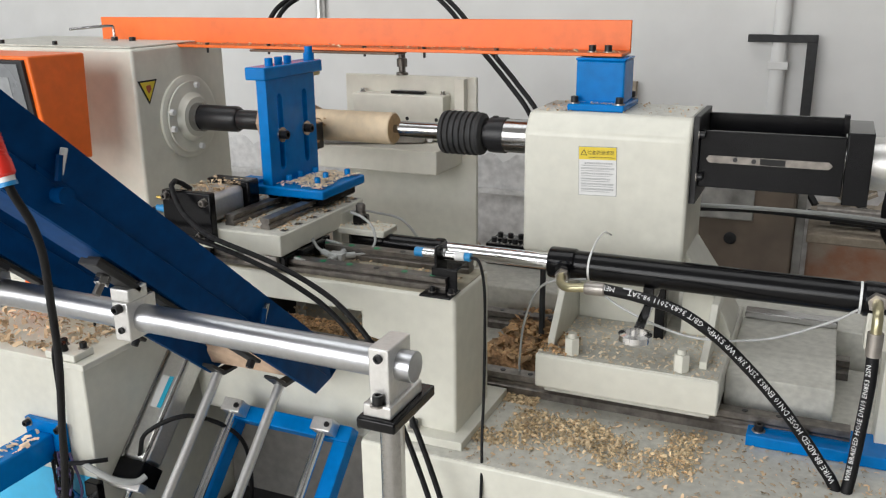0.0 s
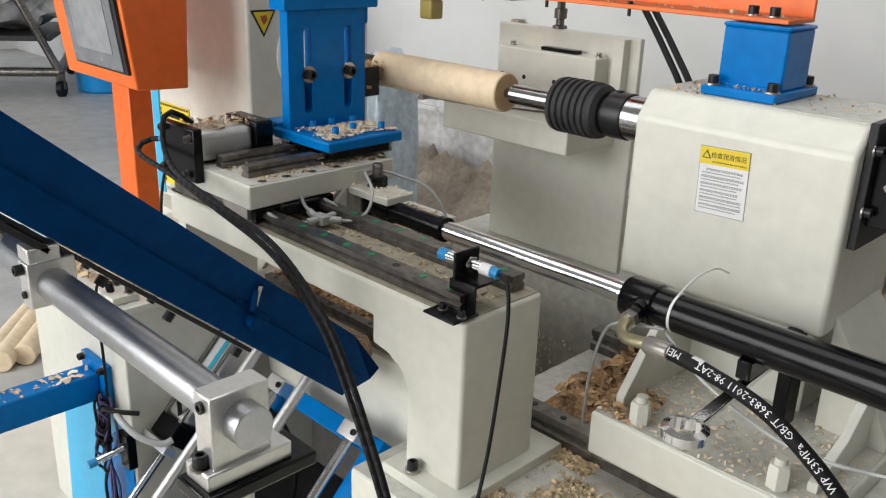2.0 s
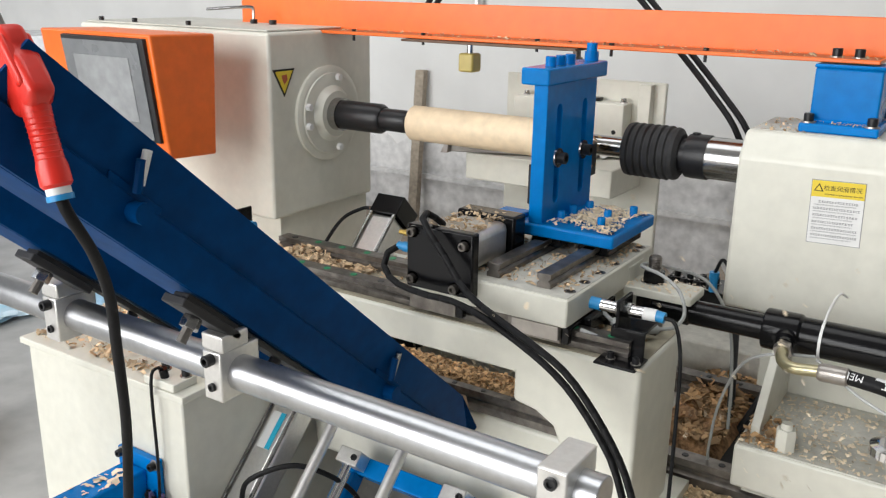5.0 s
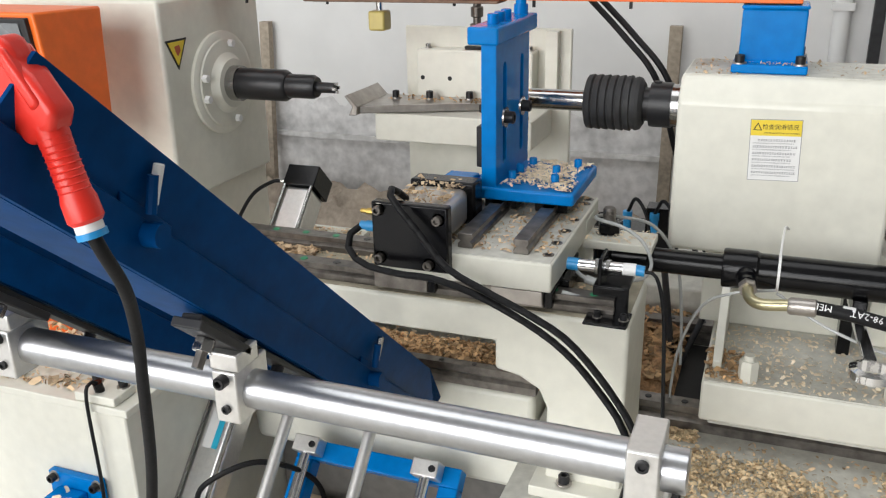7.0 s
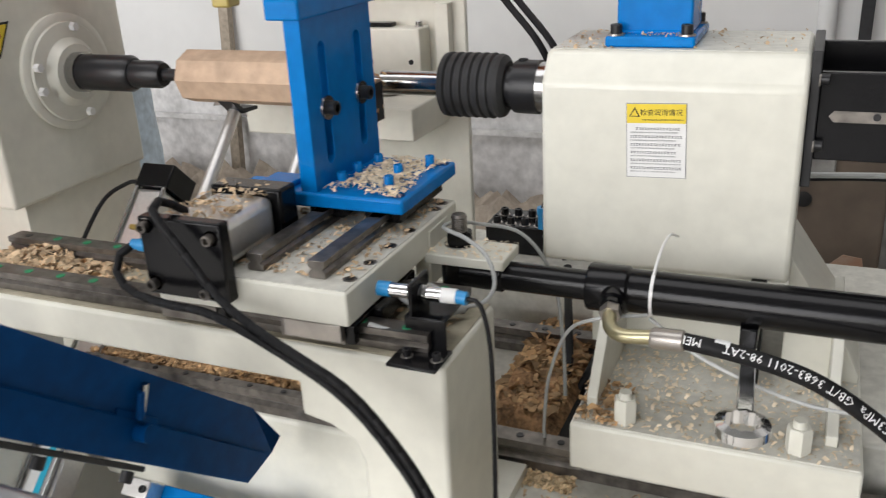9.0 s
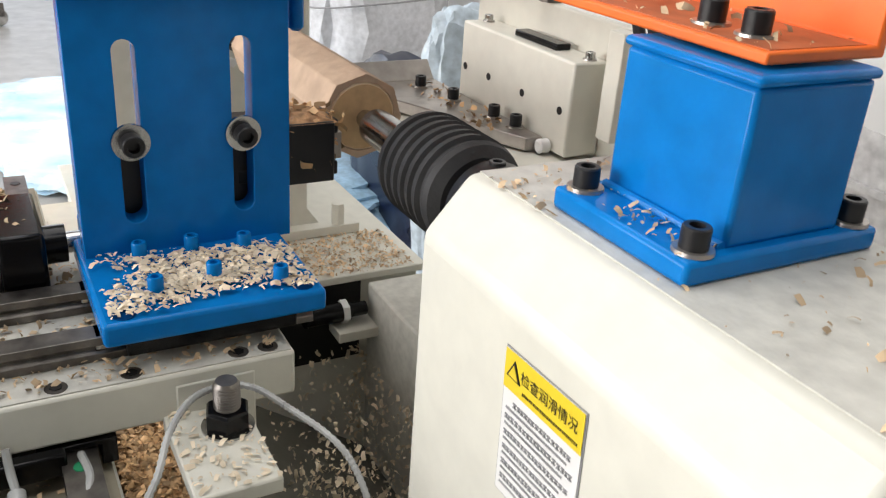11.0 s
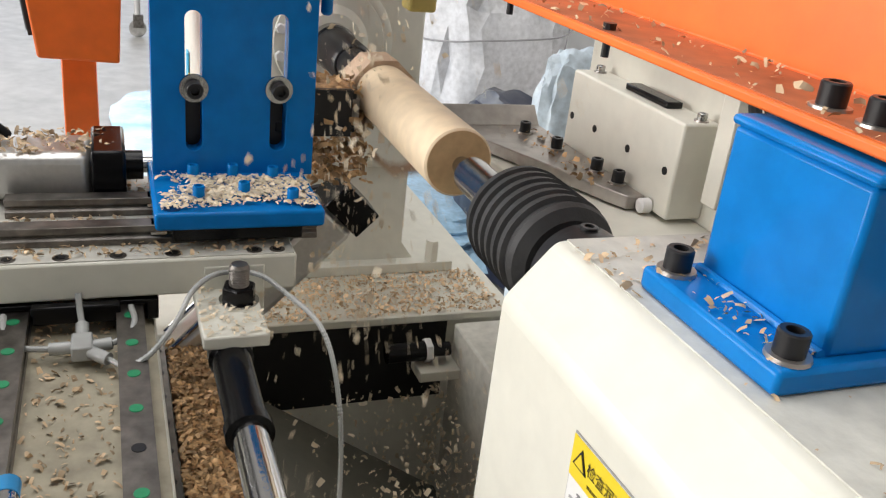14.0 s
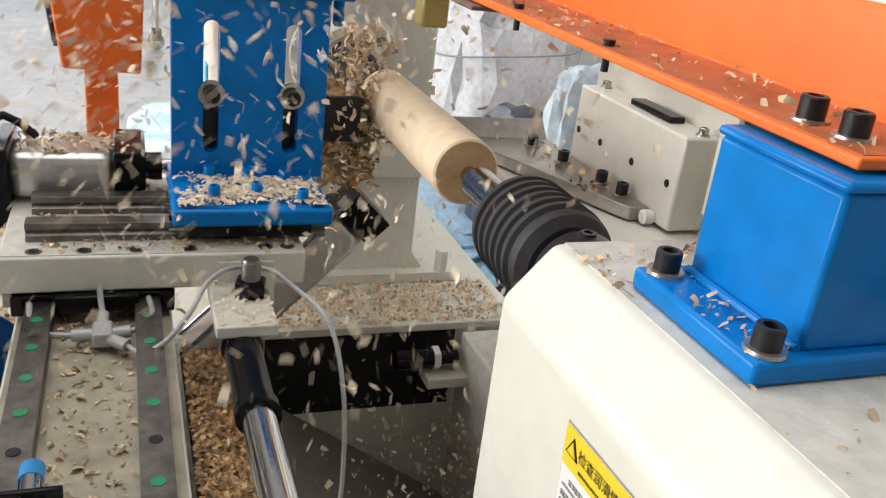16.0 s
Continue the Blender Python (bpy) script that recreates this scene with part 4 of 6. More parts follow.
rnd = random.Random(19)
f = Form()
for k in range(150):
    x, y = rnd.uniform(-0.325, -0.262), rnd.uniform(-0.157, -0.095)
    z = rnd.uniform(1.03, 1.086)
    if abs(y + 0.13) < 0.02 and abs(x + 0.29) < 0.02 and z < 1.07:
        continue
    s = rnd.uniform(0.003, 0.009)
    m = Matrix.Translation((x, y, z)) @ Euler((rnd.gauss(1.2, 0.6), rnd.gauss(0, 0.6), rnd.uniform(0, 6.3))).to_matrix().to_4x4()
    f.add([m @ Vector(q) for q in ((-s, -s * 0.4, 0), (0, -s * 0.4, s * 0.4), (s, -s * 0.3, 0), (s, s * 0.3, 0), (0, s * 0.4, s * 0.4), (-s, s * 0.4, 0))], [(0, 1, 4, 5), (1, 2, 3, 4)])
part("chip_clump", f, BROWN, tool, "brown chips packed round the cutter", bevel=0, angle=180)
part("chip_mass", heap(Form(), -0.322, -0.262, -0.157, -0.105, 1.077, 0.012, 0.006), CHIPBED, tool, "brown chips stuck on the cutter", bevel=0, angle=180)
socket_bolt("clamp_bolt", (-0.30, -0.175, 1.108), 0.0075, 0.02, tool, washer=False)
ac = part("air_cylinder", Form().box(-0.3675, -0.2615, -0.41, -0.372, 0.934, 1.000), BLACK, carriage, "black and aluminium air cylinder driving the bracket", bevel=0.004)
part("barrel", Form().box(-0.358, -0.271, -0.526, -0.409, 0.937, 0.993), ALU, ac, "aluminium cylinder barrel", bevel=0.012, segments=4)
fp = part("front_plate", Form().box(-0.372, -0.256, -0.542, -0.524, 0.905, 1.003), BLACK, ac, "black front plate with four bolts", bevel=0.003)
for x, z in ((-0.36, 0.992), (-0.27, 0.985), (-0.36, 0.92), (-0.285, 0.917)):
    socket_bolt("plate_bolt", (x, -0.552, z), 0.0068, 0.010, fp, (0, -1, 0), mat=DULLSTEEL)
part("piston_nose", Form().rod((-0.315, -0.373, 0.966), (-0.315, -0.352, 0.966), 0.018, 24), BLACK, ac, bevel=0)
part("piston_rod", Form().rod((-0.315, -0.352, 0.966), (-0.315, -0.29, 0.966), 0.010, 20), STEEL, ac, bevel=0)
part("link", Form().box(-0.345, -0.292, -0.338, -0.29, 0.957, 0.984), BLUE, ac, "blue link block", bevel=0.004)
part("link_arm", Form().box(-0.392, -0.335, -0.30, -0.276, 0.958, 0.970), BLUE, ac, "blue link arm", bevel=0.003)
part("air_fitting", Form().lathe((-0.372, -0.532, 0.962), (-1, 0, 0), [(0, 0.008), (0.012, 0.008), (0.012, 0.0065), (0.022, 0.0065)], 14), material("sensor_blue", (0.02, 0.28, 0.62)), ac, "blue air fitting", bevel=0)
part("brass_fitting", Form().lathe((-0.372, -0.532, 0.984), (-1, 0, 0), [(0, 0.005), (0.01, 0.005), (0.01, 0.0035), (0.02, 0.0035)], 10), material("brass", (0.6, 0.42, 0.12), 0.3, metal=1.0), ac, bevel=0)
HOSE_PIECES = []


def flexible_hose(near, far, count=60):
    """A hose in short rigid pieces; it lies along near with the carriage at rest and along far when it has gone left."""
    lines = []
    for pts in (near, far):
        p = smooth_line(pts, 0.004)
        run = [0.0]
        for a, b in zip(p, p[1:]):
            run.append(run[-1] + (b - a).length)
        lines.append((p, run))
    step = min(run[-1] for _, run in lines) / count
    nodes = [[Vector([float(np.interp(k * step, run, [q[i] for q in p])) for i in range(3)]) for k in range(count + 1)] for p, run in lines]
    for k in range(count):
        f = Form().lathe((-step / 2 - 0.004, 0, 0), (1, 0, 0), [(0, 0.001), (0.0012, 0.0036), (0.004, 0.005), (step + 0.004, 0.005), (step + 0.0068, 0.0036), (step + 0.008, 0.001)], 12)
        ob = part("hose_piece", f, RUBBER, carriage, bevel=0, at=(0, 0, 0))
        HOSE_PIECES.append((ob, nodes[0][k], nodes[0][k + 1], nodes[1][k], nodes[1][k + 1]))


flexible_hose([(-0.392, -0.532, 0.962), (-0.405, -0.545, 0.952), (-0.402, -0.558, 0.930), (-0.372, -0.565, 0.914), (-0.317, -0.572, 0.910), (-0.258, -0.582, 0.913), (-0.176, -0.60, 0.899), (-0.085, -0.602, 0.852), (-0.022, -0.61, 0.793), (0.016, -0.62, 0.738), (0.06, -0.63, 0.60), (0.085, -0.65, 0.45), (0.095, -0.66, 0.2), (0.10, -0.66, 0.02)],
              [(-0.782, -0.532, 0.962), (-0.81, -0.55, 0.955), (-0.79, -0.575, 0.940), (-0.63, -0.59, 0.930), (-0.48, -0.60, 0.912), (-0.33, -0.60, 0.880), (-0.235, -0.60, 0.822), (-0.173, -0.60, 0.755), (-0.062, -0.61, 0.587), (0.015, -0.63, 0.45), (0.055, -0.65, 0.30), (0.08, -0.66, 0.2)])
flexible_hose([(-0.335, -0.50, 0.998), (-0.342, -0.53, 1.02), (-0.333, -0.556, 1.015), (-0.291, -0.562, 0.97), (-0.247, -0.572, 0.928), (-0.179, -0.60, 0.912), (-0.125, -0.612, 0.896), (-0.065, -0.612, 0.862), (-0.004, -0.616, 0.795), (0.036, -0.626, 0.73), (0.08, -0.642, 0.60), (0.105, -0.66, 0.45), (0.115, -0.67, 0.2), (0.12, -0.67, 0.02)],
              [(-0.725, -0.50, 0.998), (-0.732, -0.53, 1.02), (-0.723, -0.556, 1.012), (-0.69, -0.575, 0.965), (-0.60, -0.60, 0.944), (-0.47, -0.612, 0.930), (-0.312, -0.612, 0.904), (-0.208, -0.612, 0.845), (-0.14, -0.612, 0.772), (-0.03, -0.622, 0.597), (0.042, -0.642, 0.455), (0.08, -0.66, 0.30), (0.095, -0.67, 0.2)])
lug = part("lug_plate", Form().box(-0.116, -0.006, -0.311, -0.246, 0.879, 0.893), CREAM, carriage, "cream lug plate with large black bolt", bevel=0.002)
hex_nut("lug_nut", (-0.082, -0.267, 0.895), 0.0185, 0.017, lug, mat=BLACK)
part("lug_washer", Form().lathe((-0.082, -0.267, 0.893), (0, 0, 1), [(0, 0.021), (0.002, 0.021)], 24), STEEL, lug, bevel=0)
prof = [(0, 0.0105)]
for k in range(9):
    prof += [(0.0165 + k * 0.0026, 0.0108), (0.0178 + k * 0.0026, 0.0096)]
part("lug_bolt", Form().lathe((-0.082, -0.267, 0.895), (0, 0, 1), prof + [(0.041, 0.0085)], 20), DULLSTEEL, lug, bevel=0)
part("lug_web", Form().box(-0.135, -0.112, -0.30, -0.235, 0.84, 0.92), CREAM, lug, bevel=0.002)
part("rod_eye", Form().lathe((-0.082, -0.283, 0.838), (0, 0, 1), [(0, 0.014), (0.004, 0.02), (0.044, 0.02), (0.047, 0.016)], 20), BLACK, carriage, "black rod eye", bevel=0)
part("rod_sleeve", Form().lathe((-0.07, -0.283, 0.862), (1, 0, 0), [(0, 0.021), (0.055, 0.0225), (0.058, 0.0195), (0.17, 0.0195), (0.172, 0.022), (0.186, 0.022), (0.188, 0.016)], 26), BLACK, carriage, "glossy black rod sleeve", bevel=0)
part("piston", Form().rod((0.11, -0.283, 0.862), (0.62, -0.283, 0.862), 0.0165, 28), CHROME, carriage, "chromed hydraulic piston rod", bevel=0)
dist = part("oil_distributor", Form().box(-0.068, -0.036, -0.432, -0.412, 0.860, 0.876), CLEARTUBE, carriage, "grey oil distributor with thin tubes", bevel=0.002)
for a, b in (((-0.052, -0.412, 0.868), (-0.052, -0.394, 0.870)), ((-0.052, -0.432, 0.868), (-0.052, -0.452, 0.868)), ((-0.068, -0.422, 0.868), (-0.086, -0.422, 0.874)), ((-0.04, -0.414, 0.868), (-0.026, -0.398, 0.867))):
    part("port", Form().rod(a, b, 0.0065, 12), CLEARTUBE, dist, bevel=0)
part("tube_bracket", Form().box(-0.112, -0.10, -0.47, -0.385, 0.868, 0.888), BLACK, dist, "black tube bracket", bevel=0.002)
part("oil_tube", Form().tube([(-0.052, -0.452, 0.868), (-0.058, -0.475, 0.868), (-0.075, -0.492, 0.874), (-0.104, -0.495, 0.880)], 0.0032, 8), CLEARTUBE, dist, bevel=0)
part("oil_tube", Form().tube([(-0.052, -0.394, 0.870), (-0.058, -0.380, 0.873), (-0.08, -0.372, 0.878), (-0.105, -0.375, 0.882)], 0.0032, 8), CLEARTUBE, dist, bevel=0)
part("oil_tube", Form().tube([(-0.086, -0.422, 0.874), (-0.098, -0.424, 0.884), (-0.106, -0.425, 0.9)], 0.0032, 8), CLEARTUBE, dist, bevel=0)
part("spiral_tube", Form().tube([(-0.026, -0.398, 0.867), (-0.006, -0.382, 0.870), (0.0, -0.36, 0.885), (-0.018, -0.335, 0.908), (-0.05, -0.318, 0.922), (-0.085, -0.295, 0.922), (-0.103, -0.27, 0.917), (-0.10, -0.245, 0.914), (-0.075, -0.225, 0.908), (-0.02, -0.19, 0.885), (0.02, -0.178, 0.82), (0.035, -0.175, 0.72), (0.04, -0.18, 0.63)], 0.0024, 8, ribs=0.3, step=0.0024), CLEARTUBE, dist, "spiral wrapped oil tube", bevel=0)
chips("carriage_plate_dust", 1100, (-0.37, -0.12, -0.50, -0.21, 0.9318), "", 0.004, 41, parent=carriage)
chips("foot_litter", 2600, (-0.245, -0.13, -0.34, -0.175, 0.978), "", 0.0033, 42, parent=carriage, mat=FLYCHIP, flat=0.28, edge=0.02, lift=lambda x, y: 0.978 + 0.003 * max(0, noise.noise((x * 40, y * 40, 1)) + 0.5))
chips("lug_litter", 160, (-0.112, -0.008, -0.309, -0.248, 0.8935), "", 0.0032, 44, parent=carriage, mat=FLYCHIP, flat=0.25)
chips("cylinder_litter", 240, (-0.355, -0.275, -0.52, -0.385, 0.996), "", 0.005, 43, parent=carriage, lift=lambda x, y: 0.9945 + 0.004 * max(0, noise.noise((x * 30, y * 30, 1)) + 0.4))

# ---- hydraulic cylinder and its hoses ----
hyd = thing("hydraulic_cylinder", (0.35, -0.283, 0.86), "long glossy black hydraulic cylinder with hose ports", "cylinder")
part("barrel", Form().rod((0.15, -0.283, 0.862), (0.655, -0.283, 0.862), 0.0275, 40), BLACK, hyd, bevel=0)
part("gland", Form().lathe((0.098, -0.283, 0.862), (1, 0, 0), [(0, 0.0185), (0.001, 0.029), (0.004, 0.0305), (0.05, 0.0305), (0.054, 0.0275)], 40), BLACK, hyd, bevel=0)
part("end_cap", Form().lathe((0.65, -0.283, 0.862), (1, 0, 0), [(0, 0.0275), (0.004, 0.0305), (0.05, 0.0305), (0.052, 0.02)], 40), BLACK, hyd, bevel=0)
part("saddle", Form().box(0.285, 0.305, -0.31, -0.14, 0.815, 0.842), BLACK, hyd, bevel=0.002)
part("saddle_leg", Form().box(0.285, 0.305, -0.17, -0.13, 0.686, 0.816), BLACK, hyd, bevel=0.002)
part("end_lug", Form().box(0.66, 0.70, -0.31, -0.25, 0.78, 0.845), CREAM, hyd, bevel=0.002)
part("end_post", Form().box(0.70, 0.725, -0.27, -0.19, 0.567, 0.80), CREAM, hyd, bevel=0.002)
for x in (0.178, 0.645):
    part("cable_tie", Form().lathe((x, -0.283, 0.862), (1, 0, 0), [(0, 0.0285), (0.004, 0.0287)], 32), WHITE, hyd, "white cable tie", bevel=0)
part("tie_tail", Form().tube([(0.18, -0.29, 0.890), (0.181, -0.25, 0.905), (0.184, -0.20, 0.908), (0.19, -0.17, 0.895)], 0.0018, 6), WHITE, hyd, "white tie end", bevel=0)
part("port", Form().lathe((0.135, -0.305, 0.862), (0.1, -1, -0.12), [(0, 0.016), (0.018, 0.016), (0.018, 0.013), (0.03, 0.013)], 20), BLACK, hyd, bevel=0)
part("port_nut", Form().lathe((0.138, -0.332, 0.857), (0.1, -1, -0.2), [(0, 0.0135), (0.014, 0.0135)], 6), PALESTEEL, hyd, bevel=0)
part("elbow", Form().tube([(0.139, -0.342, 0.856), (0.143, -0.362, 0.850), (0.16, -0.378, 0.848), (0.20, -0.385, 0.855)], 0.0085, 14), material("yellow_zinc", (0.55, 0.50, 0.32), 0.3, metal=0.9), hyd, "yellow zinc elbow", bevel=0)
part("ferrule", Form().lathe((0.195, -0.385, 0.854), (1, -0.06, 0.05), [(0, 0.0105), (0.004, 0.0125), (0.036, 0.0125), (0.038, 0.011)], 20), PALESTEEL, hyd, bevel=0)
H1 = [(0.225, -0.387, 0.857), (0.29, -0.394, 0.853), (0.365, -0.40, 0.838), (0.43, -0.40, 0.80), (0.48, -0.40, 0.757), (0.53, -0.403, 0.708), (0.565, -0.405, 0.668), (0.61, -0.41, 0.61), (0.645, -0.42, 0.555), (0.665, -0.45, 0.45), (0.67, -0.48, 0.25), (0.67, -0.50, 0.03)]
hose = part("pressure_hose", Form().tube(H1, 0.0098, 16), RUBBER, hyd, "black braided hydraulic hose with white print", bevel=0)


def hose_print(text, line, radius, start, size, parent, side):
    """White letters wrapped along a hose."""
    pts = smooth_line(line, 0.004)
    run = [0.0]
    for a, b in zip(pts, pts[1:]):
        run.append(run[-1] + (b - a).length)
    cu = bpy.data.curves.new("print", "FONT")
    cu.body, cu.size, cu.resolution_u = text, size, 1
    tmp = bpy.data.objects.new("print", cu)
    scene.collection.objects.link(tmp)
    me = bpy.data.meshes.new_from_object(tmp.evaluated_get(bpy.context.evaluated_depsgraph_get()))
    bpy.data.objects.remove(tmp)
    bm = bmesh.new()
    bm.from_mesh(me)
    for k in range(1, 10):
        bmesh.ops.bisect_plane(bm, geom=bm.verts[:] + bm.edges[:] + bm.faces[:], plane_co=(0, size * (k / 10 - 0.15), 0), plane_no=(0, 1, 0))
    bmesh.ops.triangulate(bm, faces=bm.faces[:])
    bm.to_mesh(me)
    bm.free()
    wide = max(v.co.x for v in me.vertices)
    f = Form()
    for v in me.vertices:
        s = start + (wide - v.co.x)
        i = min(max(1, int(np.searchsorted(run, s))), len(pts) - 1)
        t = (s - run[i - 1]) / (run[i] - run[i - 1])
        c, w = pts[i - 1].lerp(pts[i], t), (pts[i] - pts[i - 1]).normalized()
        out = (Vector(side) - w * w.dot(Vector(side))).normalized()
        a = (v.co.y - size * 0.35) / radius
        f.v.append(tuple(c + (out * math.cos(a) + w.cross(out) * math.sin(a)) * (radius + 0.0004)))
    f.f = [tuple(p.vertices) for p in me.polygons]
    part("hose_print", f, WHITEINK, parent, "white printed hose lettering", bevel=0)


hose_print("WIRE BRAIDED HOSE DN10 EN853 2SN 3/8\" WP 53MPa  GB/T 3683-2011 98-2AT      MEE", H1, 0.0098, 0.004, 0.0135, hose, (-0.1, -1, 0.75))
part("print_block", Form().lathe((0.265, -0.3905, 0.8555), (1, -0.1, -0.06), [(0, 0.0101), (0.016, 0.0101)], 16), WHITEINK, hose, bevel=0)
H2 = [(0.672, -0.372, 0.80), (0.672, -0.385, 0.75), (0.668, -0.395, 0.68), (0.662, -0.41, 0.60), (0.655, -0.43, 0.52), (0.66, -0.46, 0.30), (0.68, -0.48, 0.03)]
hose2 = part("return_hose", Form().tube(H2, 0.0098, 16), RUBBER, hyd, "black braided hydraulic hose with white print", bevel=0)
hose_print("WIRE BRAIDED HOSE DN10 EN853 2SN", H2, 0.0098, 0.02, 0.0115, hose2, (-0.6, -1, 0.2))
part("elbow", Form().tube([(0.672, -0.31, 0.868), (0.672, -0.345, 0.868), (0.672, -0.366, 0.862), (0.672, -0.372, 0.845), (0.672, -0.373, 0.82)], 0.0085, 14), material("yellow_zinc", (0.55, 0.50, 0.32)), hyd, "zinc elbow", bevel=0)
part("ferrule", Form().rod((0.672, -0.372, 0.835), (0.672, -0.373, 0.795), 0.0125, 20), PALESTEEL, hyd, bevel=0)
part("port_nut", Form().lathe((0.672, -0.31, 0.868), (0, -1, 0), [(0, 0.016), (0.016, 0.016)], 6), PALESTEEL, hyd, bevel=0)
part("thin_cable", Form().tube([(0.178, -0.312, 0.845), (0.12, -0.33, 0.84), (0.075, -0.30, 0.80), (0.045, -0.28, 0.72), (0.035, -0.272, 0.64), (0.035, -0.27, 0.613)], 0.0024, 8), CLEARTUBE, hyd, "grey sensor cable", bevel=0)
part("thin_cable", Form().tube([(0.18, -0.31, 0.84), (0.26, -0.33, 0.80), (0.38, -0.34, 0.77), (0.5, -0.33, 0.78), (0.60, -0.315, 0.82), (0.645, -0.312, 0.85)], 0.0024, 8), CLEARTUBE, hyd, "grey sensor cable", bevel=0)
wr = thing("ring_spanner", (0.302, -0.40, 0.812), "chrome ring spanner lying across the cylinder saddle", "spanner")
n = 24
f = Form()
vs, fs = [], []
for k in range(n):
    a = 2 * math.pi * k / n
    ri = 0.0180 if k % 2 else 0.0205
    for r, z in ((ri, 0.798), (0.0285, 0.800), (0.0285, 0.811), (ri, 0.814)):
        vs.append((0.304 + r * math.cos(a), -0.462 + r * math.sin(a), z))
for k in range(n):
    j = (k + 1) % n
    for e in range(4):
        g = (e + 1) % 4
        fs.append((k * 4 + e, j * 4 + e, j * 4 + g, k * 4 + g))
f.add(vs, fs)
part("ring", f, CHROME, wr, bevel=0)
part("handle", Form().prism([(0.295, -0.437), (0.313, -0.437), (0.305, -0.30), (0.301, -0.22), (0.285, -0.22), (0.287, -0.30)], 0.8035, 0.811, "z"), CHROME, wr, bevel=0.002)

ls = thing("end_sensor", (-0.78, -0.47, 0.853), "black bracket with blue tipped sensor at the bed end", "sensor")
part("foot", Form().box(-0.80, -0.765, -0.51, -0.44, 0.853, 0.857), BLACK, ls)
part("riser", Form().box(-0.80, -0.796, -0.50, -0.44, 0.856, 0.945), BLACK, ls)
part("barrel", Form().rod((-0.83, -0.47, 0.918), (-0.775, -0.47, 0.918), 0.008, 16), CHROME, ls, bevel=0)
part("tip", Form().rod((-0.776, -0.47, 0.918), (-0.762, -0.47, 0.918), 0.0085, 16), material("sensor_blue", (0.02, 0.28, 0.62)), ls, "blue sensor face", bevel=0)
part("cable", Form().tube([(-0.83, -0.47, 0.918), (-0.86, -0.475, 0.91), (-0.88, -0.49, 0.82), (-0.885, -0.5, 0.66)], 0.003, 8), RUBBER, ls, bevel=0)

# ---- log feeder ----
shaft = thing("cross_shaft", (-0.3, -0.92, 0.0), "polished steel cross shaft in clamp blocks on posts", "shaft")
part("bar", Form().rod((-0.98, -0.92, 0.918), (0.112, -0.92, 0.91), 0.021, 40), SATIN, shaft, bevel=0.001)
eb = part("end_block", Form().box(0.060, 0.090, -0.952, -0.888, 0.862, 0.942), ALU, shaft, "aluminium shaft support block", bevel=0.002)
part("block_foot", Form().box(0.055, 0.096, -0.962, -0.868, 0.850, 0.868), ALU, eb, bevel=0.002)
socket_bolt("clamp_screw", (0.075, -0.956, 0.929), 0.0062, 0.005, eb, (0, -1, 0), washer=False)
socket_bolt("foot_bolt", (0.075, -0.957, 0.881), 0.0075, 0.013, eb)
part("black_plate", Form().box(0.048, 0.104, -0.969, -0.843, 0.834, 0.850), BLACK, shaft, bevel=0.003)
part("post", Form().rod((0.075, -0.92, 0.0), (0.075, -0.92, 0.834), 0.0165, 28), STEEL, shaft, "bright steel post", bevel=0)
part("far_post", Form().rod((-0.96, -0.94, 0.0), (-0.96, -0.94, 1.02), 0.022, 28), STEEL, shaft, "bright steel post", bevel=0)
for x in (-0.350, -0.652):
    cb = part("clamp_block", Form().box(x - 0.0145, x + 0.0145, -0.95, -0.89, 0.885, 0.945), ALU, shaft, "aluminium arm clamp", bevel=0.002)
    part("clamp_top", Form().box(x - 0.017, x + 0.017, -0.948, -0.908, 0.9452, 0.965), ALU, cb, bevel=0.002)
    socket_bolt("clamp_bolt", (x, -0.961, 0.936), 0.007, 0.012, cb, (0, -1, 0), washer=False)
    socket_bolt("clamp_screw", (x, -0.954, 0.902), 0.005, 0.004, cb, (0, -1, 0), washer=False)
SL = Vector((0, 0.756, -0.654)).normalized()
NM = Vector((0, 0.654, 0.756)).normalized()


